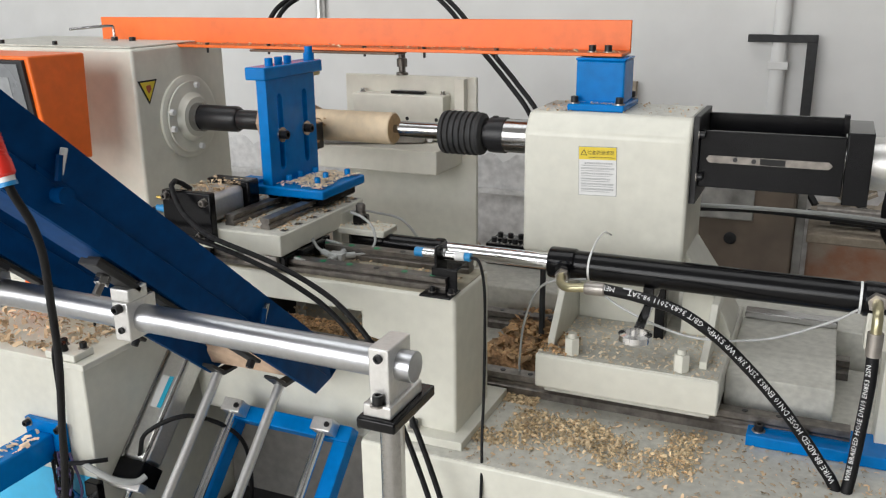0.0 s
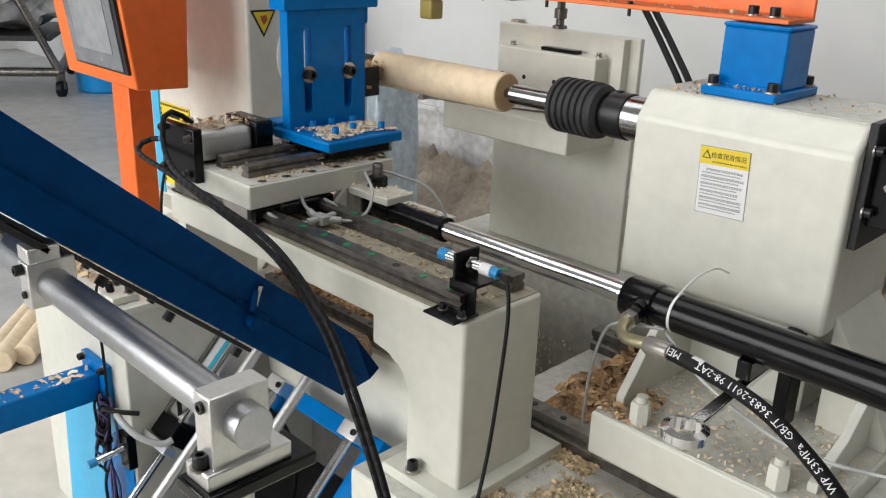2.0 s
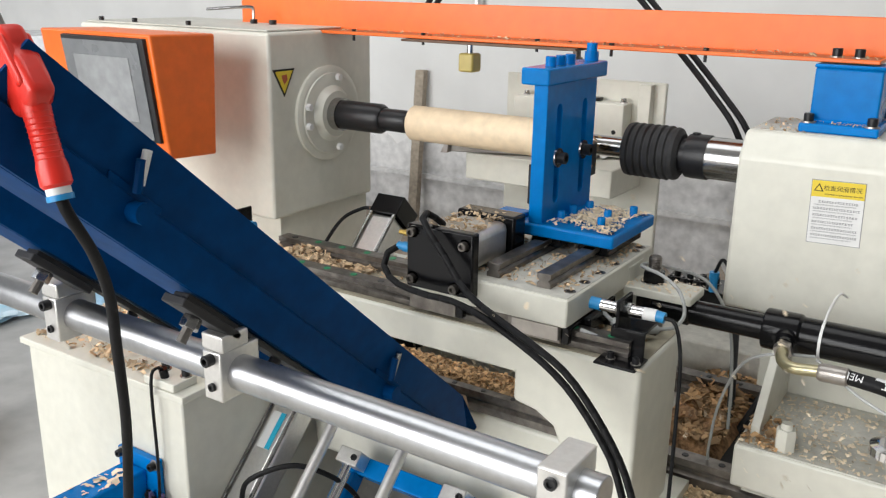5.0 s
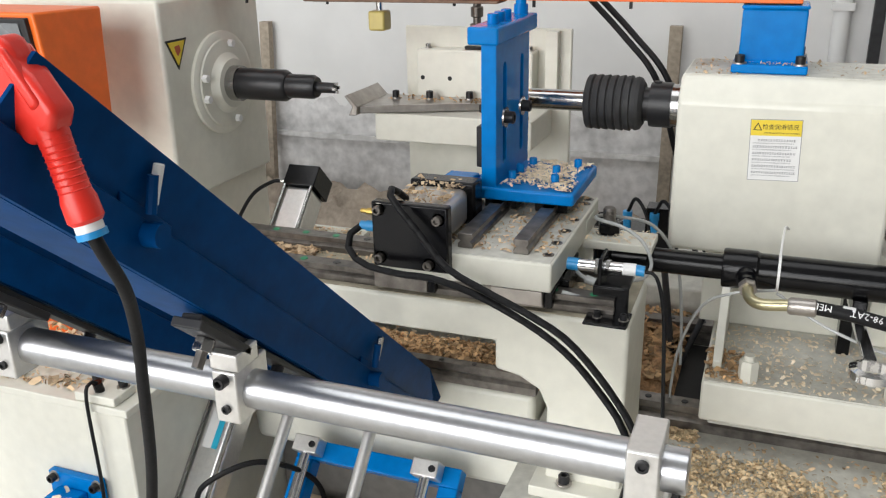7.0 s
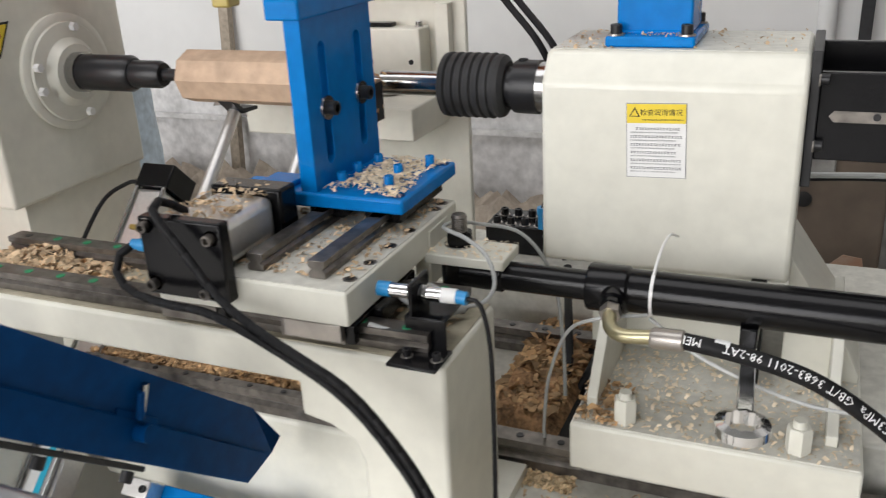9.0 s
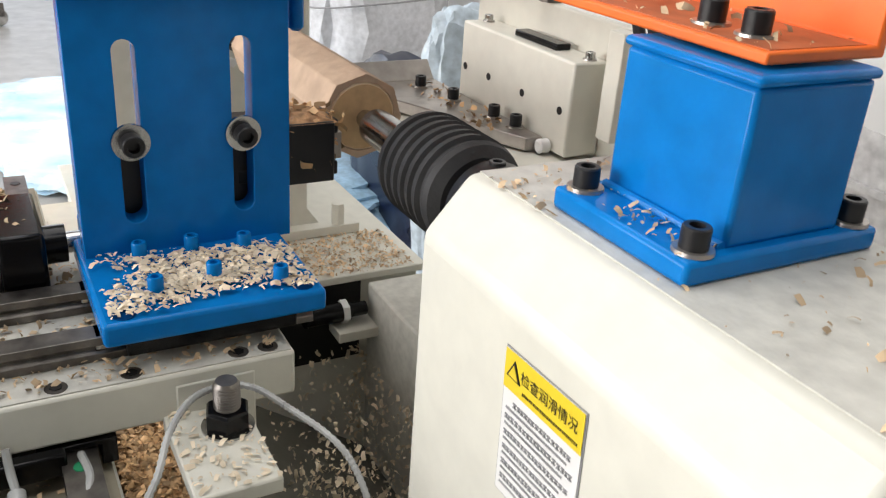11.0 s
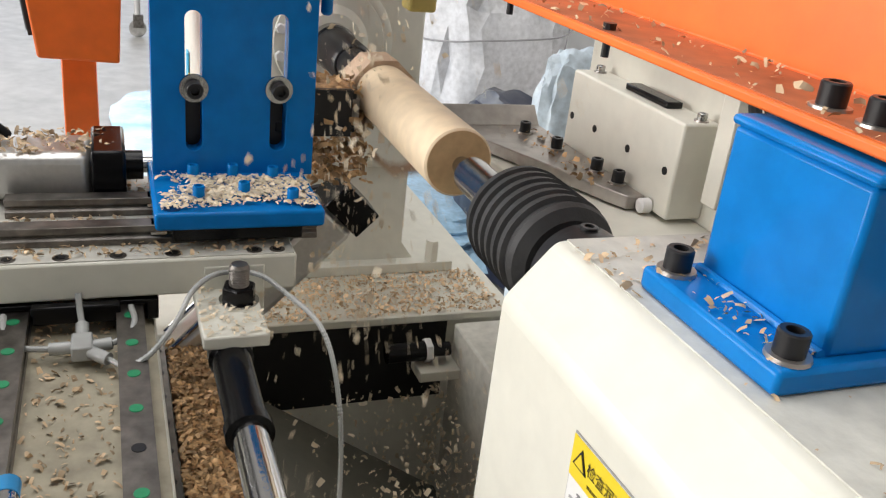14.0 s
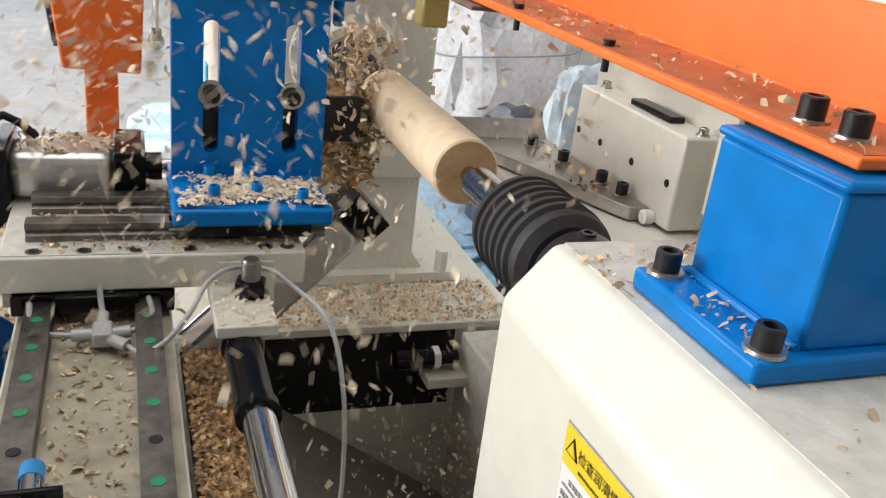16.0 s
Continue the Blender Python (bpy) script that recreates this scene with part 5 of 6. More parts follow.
def feed_chute(x):
    """A folded blue arm on a slope, with angle iron below and stop bolts."""
    arm = thing("feed_chute", (x, -0.92, 0.985), "blue sloping feed chute arm, coloured as in shade, on a black angle", "chute", "feed chutes")
    P = Vector((x, -0.4147, 0.6698))

    def at(s, h, dx=0.0):
        return P + SL * s + NM * h + Vector((dx, 0, 0))
    L0 = -0.955
    f = Form()
    prof = [(0.014, 0.0), (0.007, -0.025), (0.0, -0.05), (0.002, -0.099), (-0.002, -0.099), (-0.004, -0.05), (0.003, -0.025), (0.010, 0.0)]
    stop = {0.0: -0.03, -0.025: 0.074, -0.05: 0.075}
    ends = [at(L0, h, d) for d, h in prof] + [at(stop[h] if h in stop else 0.03, h, d) for d, h in prof]
    n = len(prof)
    f.add(ends, [tuple(range(n)), tuple(range(n, 2 * n))[::-1]] + [(i, n + i, n + (i + 1) % n, (i + 1) % n) for i in range(n)])
    part("web", f, SHADE_BLUE, arm, bevel=0.0, angle=8)
    f = Form()
    q = [(0.0012, -0.052), (0.0044, -0.054), (0.0062, -0.098), (0.0025, -0.0985)]
    ends = [at(-0.953, h, d) for d, h in q] + [at(0.05 if h > -0.06 else 0.02, h, d) for d, h in q]
    f.add(ends, [(0, 1, 2, 3), (7, 6, 5, 4)] + [(i, 4 + i, 4 + (i + 1) % 4, (i + 1) % 4) for i in range(4)])
    part("doubler_strip", f, SHADE_BLUE, arm, bevel=0.0, angle=8)
    f = Form()
    q = [(-0.0022, -0.0965), (-0.055, -0.0985), (-0.055, -0.1010), (-0.0022, -0.0990)]
    ends = [at(L0, h, d) for d, h in q] + [at(-0.28, h, d) for d, h in q]
    f.add(ends, [(0, 1, 2, 3), (7, 6, 5, 4)] + [(i, 4 + i, 4 + (i + 1) % 4, (i + 1) % 4) for i in range(4)])
    part("lower_flange", f, SHADE_BLUE, arm, bevel=0.0, angle=8)
    # Thin white strip over the blue flange paints its bright reflection.
    f = Form()
    q = [(-0.005, -0.0948), (-0.0545, -0.0968), (-0.0545, -0.0954), (-0.005, -0.0934)]
    ends = [at(-0.954, h, d) for d, h in q] + [at(-0.285, h, d) for d, h in q]
    f.add(ends, [(0, 1, 2, 3), (7, 6, 5, 4)] + [(i, 4 + i, 4 + (i + 1) % 4, (i + 1) % 4) for i in range(4)])
    part("flange", f, FLANGE_SHEEN, arm, "white strip painted as the sheen on the chute flange", bevel=0.0)
    f = Form()
    q = [(0.003, -0.1015), (0.003, -0.1085), (-0.020, -0.1095), (-0.020, -0.1025)]
    ends = [at(-0.66, h, d) for d, h in q] + [at(-0.20, h, d) for d, h in q]
    f.add(ends, [(0, 1, 2, 3), (7, 6, 5, 4)] + [(i, 4 + i, 4 + (i + 1) % 4, (i + 1) % 4) for i in range(4)])
    ang = part("angle_iron", f, DARKSTEEL, arm, "black angle iron under the arm")
    part("bracket", Form().add([at(-0.62 + a, b, c) for c in (-0.022, 0.012) for a, b in ((-0.05, -0.1090), (0.05, -0.1090), (0.05, -0.119), (-0.05, -0.119))], [(0, 1, 2, 3), (7, 6, 5, 4), (0, 4, 5, 1), (1, 5, 6, 2), (2, 6, 7, 3), (3, 7, 4, 0)]), DARKSTEEL, ang)
    hex_nut("nut", at(-0.635, -0.1335, -0.002), 0.011, 0.0145, ang, NM, STEEL)
    part("stud", Form().rod(at(-0.635, -0.150, -0.002), at(-0.635, -0.108, -0.002), 0.006, 10), DULLSTEEL, ang, bevel=0)
    for k in (-0.48, -0.36, -0.22):
        socket_bolt("bolt", at(k, -0.124, -0.004), 0.0075, 0.014, ang, -NM, washer=False)
    for s in (-0.775, -0.235):
        tab = part("stop_tab", Form().rod(at(s, -0.065, 0.0), at(s, -0.065, 0.022), 0.011, 16).rod(at(s - 0.012, -0.05, 0.012), at(s - 0.03, -0.022, 0.016), 0.005, 8), SHADE_BLUE, arm, "blue stop tab with bright pin", bevel=0)
        part("pin", Form().rod(at(s - 0.014, -0.042, 0.012), at(s - 0.03, -0.012, 0.018), 0.0048, 10), WHITE if s < -0.5 else STEEL, tab, bevel=0)
        part("tab_plate", Form().add([at(s + a, b, c) for c in (0.0005, 0.0035) for a, b in ((-0.045, -0.045), (0.03, -0.045), (0.04, -0.085), (-0.03, -0.085))], [(3, 2, 1, 0), (4, 5, 6, 7), (0, 1, 5, 4), (1, 2, 6, 5), (2, 3, 7, 6), (3, 0, 4, 7)]), SHADE_BLUE, tab, bevel=0.001)
    return arm


feed_chute(-0.345)
feed_chute(-0.612)
barm = thing("support_arm", (-0.90, -0.65, 0.445), "blue square support arm bolted to the base", "bracket")
part("flange", Form().box(-0.955, -0.845, -0.66, -0.646, 0.40, 0.50), BLUE, barm, bevel=0.002)
part("arm", Form().box(-0.935, -0.875, -1.01, -0.66, 0.415, 0.475), BLUE, barm, bevel=0.004)
part("end_cap", Form().box(-0.94, -0.87, -1.022, -1.01, 0.41, 0.48), BLUE, barm, bevel=0.002)
for x, z in ((-0.947, 0.49), (-0.853, 0.49), (-0.853, 0.408)):
    socket_bolt("bolt", (x + 0.004 * (x < -0.9), -0.672, z), 0.0075, 0.011, barm, (0, -1, 0))

chips("arm_litter", 90, (-0.93, -0.88, -0.99, -0.67, 0.4755), "pale chips and flaked paint on the support arm", 0.007, 51, mat=FLYCHIP, flat=0.2)
lcyl = thing("lift_cylinder", (-0.77, -0.30, 0.62), "aluminium lift cylinder set at a slope with black end caps", "air cylinder")
U = Vector((0, 0.7071, 0.7071))
lm2 = Matrix.Translation((-0.750, -0.52, 0.40)) @ Euler((radians(-45), 0, 0)).to_matrix().to_4x4()


def sloped(name, x0, x1, y0, y1, z0, z1, mat, parent, label="", bevel=0.002):
    return part(name, Form().box(x0, x1, y0, y1, z0, z1, lm2), mat, parent, label, bevel)


sloped("barrel", -0.032, 0.032, -0.032, 0.032, -0.04, 0.628, ALU, lcyl, bevel=0.01)
sloped("top_cap", -0.036, 0.036, -0.036, 0.036, 0.628, 0.675, BLACK, lcyl, "black end cap")
sloped("lower_cap", -0.036, 0.036, -0.036, 0.036, -0.085, -0.04, BLACK, lcyl, "black end cap")
for x, y in ((-0.03, -0.034), (0.03, -0.034)):
    part("tie_rod", Form().rod(lm2 @ Vector((x, y, -0.04)), lm2 @ Vector((x, y, 0.628)), 0.004, 8), STEEL, lcyl, bevel=0)
sloped("maker_label", -0.016, 0.016, -0.0335, -0.032, 0.08, 0.155, WHITE, lcyl, "white and cyan cylinder label", 0)
sloped("cyan_band", 0.004, 0.016, -0.0345, -0.0335, 0.08, 0.155, material("cyan_print", (0.02, 0.42, 0.62), 0.4), lcyl, "", 0)
part("piston", Form().rod(lm2 @ Vector((0, 0, -0.30)), lm2 @ Vector((0, 0, -0.085)), 0.008, 14), CHROME, lcyl, bevel=0)
sloped("cross_bar", -0.05, 0.06, -0.05, -0.02, -0.105, -0.087, ALU, lcyl)
part("air_fitting", Form().lathe(lm2 @ Vector((-0.036, 0, 0.652)), (-1, 0, 0), [(0, 0.006), (0.02, 0.006), (0.02, 0.005), (0.035, 0.005)], 10), STEEL, lcyl, bevel=0)
part("air_hose", Form().tube([(-0.812, -0.059, 0.861), (-0.835, -0.07, 0.858), (-0.865, -0.11, 0.83), (-0.885, -0.18, 0.74), (-0.89, -0.23, 0.655)], 0.004, 8), RUBBER, lcyl, bevel=0)
part("air_hose", Form().tube([(-0.74, -0.56, 0.40), (-0.70, -0.57, 0.47), (-0.62, -0.52, 0.50), (-0.56, -0.44, 0.42), (-0.57, -0.40, 0.28), (-0.6, -0.4, 0.14)], 0.005, 8), RUBBER, lcyl, bevel=0)

gf = thing("slide_frame", (-0.49, -0.5, 0.12), "blue sloping guide frame with chrome rods", "frame")
gm = Matrix.Translation((-0.448, -0.402, 0.482)) @ Euler((radians(-45), 0, 0)).to_matrix().to_4x4()
part("top_bar", Form().box(-0.157, 0.157, 0.0, 0.035, -0.035, 0.0, gm), BLUE, gf, bevel=0.002)
for x in (-0.157, 0.122):
    part("side_bar", Form().box(x, x + 0.035, 0.0, 0.035, -0.42, -0.035, gm), BLUE, gf, bevel=0.002)
for x in (-0.128, 0.102):
    part("guide_rod", Form().rod(gm @ Vector((x, -0.022, -0.40)), gm @ Vector((x, -0.022, -0.005)), 0.010, 16), CHROME, gf, bevel=0)
    c = part("rod_clamp", Form().box(x - 0.024, x + 0.024, -0.038, 0.0, -0.03, 0.0, gm), ALU, gf, "aluminium rod clamp", bevel=0.002)
    socket_bolt("clamp_screw", gm @ Vector((x + 0.014, -0.042, -0.015)), 0.006, 0.005, c, gm.to_3x3() @ Vector((0, -1, 0)), washer=False)
lift = thing("log_lift", (-0.49, -0.487, 0.60), "two steel lift rods with angle cradles", "lift")
for x in (-0.585, -0.428):
    top = Vector((x, -0.456, 0.588))
    part("lift_rod", Form().rod(top - U * 0.42, top, 0.0105, 18), ALU, lift, bevel=0)
    part("cradle", Form().add([top + Vector((dx, dy, dz)) for dx in (-0.014, 0.014) for dy, dz in ((-0.035, 0.028), (0.0, -0.002), (0.042, -0.006), (0.042, -0.012), (-0.004, -0.010), (-0.04, 0.024))], [(5, 4, 3, 2, 1, 0), (6, 7, 8, 9, 10, 11)] + [(i, (i + 1) % 6, 6 + (i + 1) % 6, 6 + i) for i in range(6)]), DARKSTEEL, lift, "dark angle cradle", bevel=0)
sp = thing("base_sensor", (-0.90, -0.70, 0.36), "black sensor plate with blue tip and hanging cables", "sensor")
part("plate", Form().box(-0.80, -0.765, -0.665, -0.6455, 0.30, 0.38), BLACK, sp)
part("sensor", Form().rod((-0.79, -0.72, 0.335), (-0.785, -0.655, 0.345), 0.008, 14), CHROME, sp, bevel=0)
part("tip", Form().rod((-0.791, -0.735, 0.333), (-0.79, -0.718, 0.335), 0.0085, 14), material("sensor_blue", (0.02, 0.28, 0.62)), sp, "blue sensor tip", bevel=0)
rnd = random.Random(11)
for k in range(7):
    x, y = -0.845 + rnd.uniform(-0.02, 0.02), -0.672 + rnd.uniform(-0.012, 0.012)
    part("cable", Form().tube([(x, -0.66, 0.40), (x - 0.01, y, 0.42 + 0.02 * rnd.random()), (x + rnd.uniform(-0.025, 0.025), y, 0.35), (-0.845, -0.668, 0.29), (x + rnd.uniform(-0.02, 0.02), y, 0.22), (-0.85 + rnd.uniform(-0.02, 0.02), y, 0.10)], 0.003, 6), RUBBER if k % 3 else material("violet_cable", (0.08, 0.06, 0.16), 0.5), sp, bevel=0)
for k in range(6):
    r = 0.016 + 0.006 * (k % 3)
    c = Vector((-0.845 + 0.006 * (k % 2), -0.672 - 0.003 * k, 0.405 - 0.018 * k))
    ring = [c + Vector((r * math.cos(a) * 0.8, 0.006 * math.sin(3 * a), r * math.sin(a) * 1.5)) for a in (2 * math.pi * i / 10 for i in range(11))]
    part("cable_loop", Form().tube(ring, 0.0028, 6), RUBBER if k % 2 else material("violet_cable", (0.08, 0.06, 0.16)), sp, bevel=0)
part("cable_tie", Form().lathe((-0.845, -0.672, 0.335), (0, 0, 1), [(0, 0.013), (0.006, 0.013)], 12), BLACK, sp, bevel=0)
part("grey_tube", Form().tube([(-0.79, -0.67, 0.43), (-0.76, -0.675, 0.425), (-0.72, -0.66, 0.40), (-0.69, -0.63, 0.385), (-0.68, -0.61, 0.39)], 0.007, 10), CLEARTUBE, sp, "grey bent tube", bevel=0)
part("black_tube", Form().tube([(-0.85, -0.665, 0.39), (-0.82, -0.68, 0.425), (-0.78, -0.675, 0.435), (-0.75, -0.64, 0.43)], 0.005, 8), RUBBER, sp, "black cable", bevel=0)
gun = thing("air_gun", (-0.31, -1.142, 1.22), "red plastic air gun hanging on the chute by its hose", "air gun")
g0, g1 = Vector((-0.3065, -1.142, 1.174)), Vector((-0.3265, -1.142, 1.246))
part("grip", Form().lathe(g0, g1 - g0, [(0, 0.0112), (0.003, 0.0135), (0.018, 0.0132), (0.024, 0.0116), (0.05, 0.0112), (0.074, 0.0125)], 20), RED, gun, bevel=0)
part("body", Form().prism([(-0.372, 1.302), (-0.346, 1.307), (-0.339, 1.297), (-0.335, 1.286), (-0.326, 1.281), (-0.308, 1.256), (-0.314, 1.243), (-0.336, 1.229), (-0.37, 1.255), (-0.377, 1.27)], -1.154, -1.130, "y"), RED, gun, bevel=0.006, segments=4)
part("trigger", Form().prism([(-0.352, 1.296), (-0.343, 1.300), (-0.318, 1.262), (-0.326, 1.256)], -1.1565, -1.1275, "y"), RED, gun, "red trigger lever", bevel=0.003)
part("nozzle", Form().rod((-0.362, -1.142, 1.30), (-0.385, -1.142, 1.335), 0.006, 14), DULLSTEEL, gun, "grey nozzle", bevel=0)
for k in range(9):
    c = g0.lerp(g1, 0.32 + 0.065 * k)
    part("grip_rib", Form().lathe(c, g1 - g0, [(0, 0.0112), (0.001, 0.0122), (0.002, 0.0112)], 20), RED, gun, bevel=0)
part("collar", Form().rod(g0 - (g1 - g0) * 0.10, g0, 0.0105, 18), WHITE, gun, "white collar", bevel=0)
part("ring", Form().lathe(g0 - (g1 - g0) * 0.15, g1 - g0, [(0, 0.0115), (0.005, 0.0115)], 18), material("sensor_blue", (0.02, 0.28, 0.62)), gun, "blue ring", bevel=0)
part("hose", Form().tube([g0 - (g1 - g0) * 0.1, (-0.301, -1.138, 1.15), (-0.307, -1.115, 1.11), (-0.325, -1.09, 1.06), (-0.338, -1.078, 1.0), (-0.36, -1.06, 0.90), (-0.39, -1.045, 0.79), (-0.42, -1.03, 0.68), (-0.46, -1.03, 0.45), (-0.48, -1.04, 0.2), (-0.52, -1.08, 0.012)], 0.0054, 12), RUBBER, gun, "black air hose", bevel=0)

# ---- things along the wall and in the hall ----
def stick_of_wood(x, top, label):
    s = thing("wooden_batten", (x, 2.1, 0), label, "batten", "battens on the wall")
    part("batten", Form().add([(x + a, (2.11 if z > 0.5 else 2.03) + b, z) for z in (0.0, top) for a, b in ((-0.025, -0.02), (0.025, -0.02), (0.025, 0.02), (-0.025, 0.02))], [(3, 2, 1, 0), (4, 5, 6, 7), (0, 1, 5, 4), (1, 2, 6, 5), (2, 3, 7, 6), (3, 0, 4, 7)]), OLDWOOD, s)


stick_of_wood(-2.17, 0.93, "rough grey wooden batten leaning on the wall")
stick_of_wood(-0.26, 0.95, "short brown batten standing at the wall")
pipe = thing("wall_pipe", (0.345, 2.1, 0), "white conduit running up the white wall", "pipe")
part("pipe", Form().rod((0.345, 2.115, 0), (0.345, 2.115, 5), 0.032, 20), PLASTER, pipe, bevel=0)
part("clip", Form().box(0.305, 0.385, 2.08, 2.15, 1.02, 1.05), PLASTER, pipe)
lp = thing("steel_bracket", (0.4, 2.1, 0), "dark steel angle bracket standing at the wall", "bracket")
part("upright", Form().box(0.45, 0.49, 2.08, 2.12, 0.0, 1.13), DARKSTEEL, lp)
part("arm", Form().box(0.22, 0.49, 2.08, 2.12, 1.13, 1.16), DARKSTEEL, lp)
pipe2 = thing("wall_pipe", (-1.86, 2.1, 0), "grey conduit running down the white wall", "pipe")
part("pipe", Form().rod((-1.86, 2.12, 1.2), (-1.86, 2.12, 5), 0.026, 20), ALU, pipe2, bevel=0)
cab = thing("hanging_cable", (-0.1, 0.2, 0.64), "black twin cable looping behind the beam", "cable")
for d in (0.0, 0.022):
    part("cable", Form().tube([(-0.74 + d, 0.026, 1.285), (-0.73 + d, 0.10, 1.34), (-0.64 + d, 0.22, 1.40), (-0.50 + d, 0.26, 1.42), (-0.36 + d, 0.24, 1.34), (-0.24 + d, 0.18, 1.24), (-0.14 + d, 0.13, 1.155), (-0.07 + d, 0.10, 1.08), (-0.03 + d, 0.12, 0.95), (0.0 + d, 0.2, 0.80), (0.02 + d, 0.3, 0.642)], 0.006, 10), RUBBER, cab, bevel=0)
hopper = thing("rusty_machine", (0.9, 1.0, 0), "rusty brown machine frame behind the lathe", "machine")
ORANGERUST = material("flaking_orange_rust", (0.36, 0.15, 0.08), 0.75, vary=0.3, grain=14, stain=7, tint=(0.50, 0.42, 0.34), bump=0.4, bump_scale=60)
TANSHEET = material("stained_tan_sheet", (0.20, 0.155, 0.12), 0.6, vary=0.3, grain=7, stain=3, bump=0.15, bump_scale=40)
WORNGREY = material("weathered_grey_sheet", (0.40, 0.39, 0.37), 0.6, vary=0.25, grain=18, stain=9, bump=0.25, bump_scale=60)
part("rust_panel", Form().box(0.545, 1.5, 0.90, 1.3, 0.0, 0.63), ORANGERUST, hopper, "flaking orange rust panel", bevel=0.006)
cabinet = part("cabinet", Form().box(0.16, 0.505, 0.75, 1.1, 0.0, 0.92), TANSHEET, hopper, "stained brown cabinet side", bevel=0.008)
part("cover_plate", Form().box(0.165, 0.394, 0.742, 0.7495, 0.712, 0.805), WORNGREY, cabinet, "weathered grey cover plate", bevel=0.004)
part("corner_post", Form().box(0.508, 0.532, 0.80, 0.86, 0.0, 0.80), WORNGREY, hopper, "grey corner post", bevel=0.002)
part("grommet", Form().lathe((0.335, 0.7497, 0.655), (0, -1, 0), [(0, 0.018), (0.004, 0.018), (0.006, 0.013), (0.006, 0.008)], 16), DARKSTEEL, cabinet, bevel=0)
part("rust_spot", Form().prism([(0.40, 0.50), (0.43, 0.53), (0.47, 0.525), (0.475, 0.50), (0.44, 0.485)], 0.7475, 0.7496, "y"), ORANGERUST, cabinet, "patch of bare rust", bevel=0)
part("bench_top", Form().box(0.54, 1.5, 0.86, 1.3, 0.632, 0.66), OLDWOOD, hopper, "grey wooden bench top", bevel=0.004)
part("pipe", Form().rod((0.60, 0.885, 0.70), (1.5, 0.87, 0.685), 0.012, 14), BLACKOX, hopper, "dark pipe on the bench", bevel=0)
part("pipe", Form().rod((0.56, 0.95, 0.71), (1.5, 0.92, 0.70), 0.020, 14), DULLSTEEL, hopper, bevel=0)
rnd = random.Random(61)
for k in range(16):
    a = Vector((rnd.uniform(0.54, 1.0), rnd.uniform(0.93, 1.2), 0.665 + 0.012 * (k % 6)))
    d = Vector((rnd.uniform(-0.22, 0.22), rnd.uniform(-0.04, 0.15), rnd.uniform(0.03, 0.14)))
    part("offcut", Form().box(-d.length / 2, d.length / 2, -0.011, 0.011, -0.005, 0.005, Matrix.Translation(a + d / 2) @ d.to_track_quat("X", "Z").to_matrix().to_4x4()), OLDWOOD if k % 3 else DARKSTEEL, hopper, "wooden offcut on the bench" if k % 3 else "rusty bar on the bench", bevel=0.001)
part("black_loop", Form().tube([(0.74, 0.86, 0.80), (0.735, 0.84, 0.75), (0.74, 0.84, 0.69), (0.76, 0.86, 0.65)], 0.008, 10), RUBBER, hopper, "black cable loop", bevel=0)
part("black_cable", Form().tube([(0.25, 0.13, 0.885), (0.42, 0.22, 0.873), (0.60, 0.31, 0.846), (0.84, 0.51, 0.785), (1.2, 0.71, 0.727), (1.3, 0.91, 0.707)], 0.005, 8), RUBBER, hopper, "black cable beside the grey one", bevel=0)
part("cable", Form().tube([(0.30, 0.12, 0.90), (0.45, 0.2, 0.885), (0.62, 0.3, 0.86), (0.85, 0.5, 0.80), (1.2, 0.7, 0.74), (1.3, 0.9, 0.72)], 0.005, 8), CLEARTUBE, hopper, bevel=0)
for x, y, x2, y2 in ((-1.94, -0.46, -2.11, -0.32), (-1.94, -0.53, -2.13, -0.38), (-2.03, -0.51, -2.22, -0.35)):
    lg = thing("round_log", (x, y, 0), "pale round turned log lying on the floor", "log", "logs on the floor")
    part("log", Form().lathe((x, y, 0.037), (x2 - x, y2 - y, 0), [(0, 0.033), (0.003, 0.036), (0.327, 0.036), (0.33, 0.033)], 24), WOOD, lg, bevel=0)
TUB = material("bright_blue_plastic", (0.005, 0.27, 0.66), 0.35, vary=0.08)


def crumpled(x0, x1, y0, y1, z0, z1, seed, amp=0.08):
    """A wrinkled closed sheet, wrapped round a bundle."""
    bm = bmesh.new()
    bmesh.ops.create_icosphere(bm, subdivisions=4, radius=1)
    f = Form()
    for v in bm.verts:
        p = Vector((math.copysign(abs(v.co.x) ** 0.6, v.co.x), math.copysign(abs(v.co.y) ** 0.6, v.co.y), math.copysign(abs(v.co.z) ** 0.6, v.co.z)))
        k = 1 + amp * (noise.noise(v.co * 3 + Vector((seed, 0, 0))) + 0.7 * noise.noise(v.co * 8 + Vector((seed, 3, 0))))
        f.v.append(((x0 + x1) / 2 + p.x * k * (x1 - x0) / 2, (y0 + y1) / 2 + p.y * k * (y1 - y0) / 2, max(z0, (z0 + z1) / 2 + p.z * k * (z1 - z0) / 2)))
    f.f = [tuple(v.index for v in q.verts) for q in bm.faces]
    bm.free()
    return f


cart = thing("trolley", (-6.6, 0.95, 0), "grey steel trolley on casters loaded with wrapped goods", "trolley")
part("frame_bar", Form().rod((-6.2, 1.45, 0.19), (-6.9, 0.45, 0.19), 0.035, 14), DULLSTEEL, cart, bevel=0)
part("frame_bar", Form().rod((-6.2, 1.45, 0.19), (-7.2, 1.95, 0.19), 0.035, 14), DULLSTEEL, cart, bevel=0)
part("leg", Form().rod((-6.2, 1.45, 0.19), (-6.45, 1.1, 1.15), 0.03, 12), DULLSTEEL, cart, bevel=0)
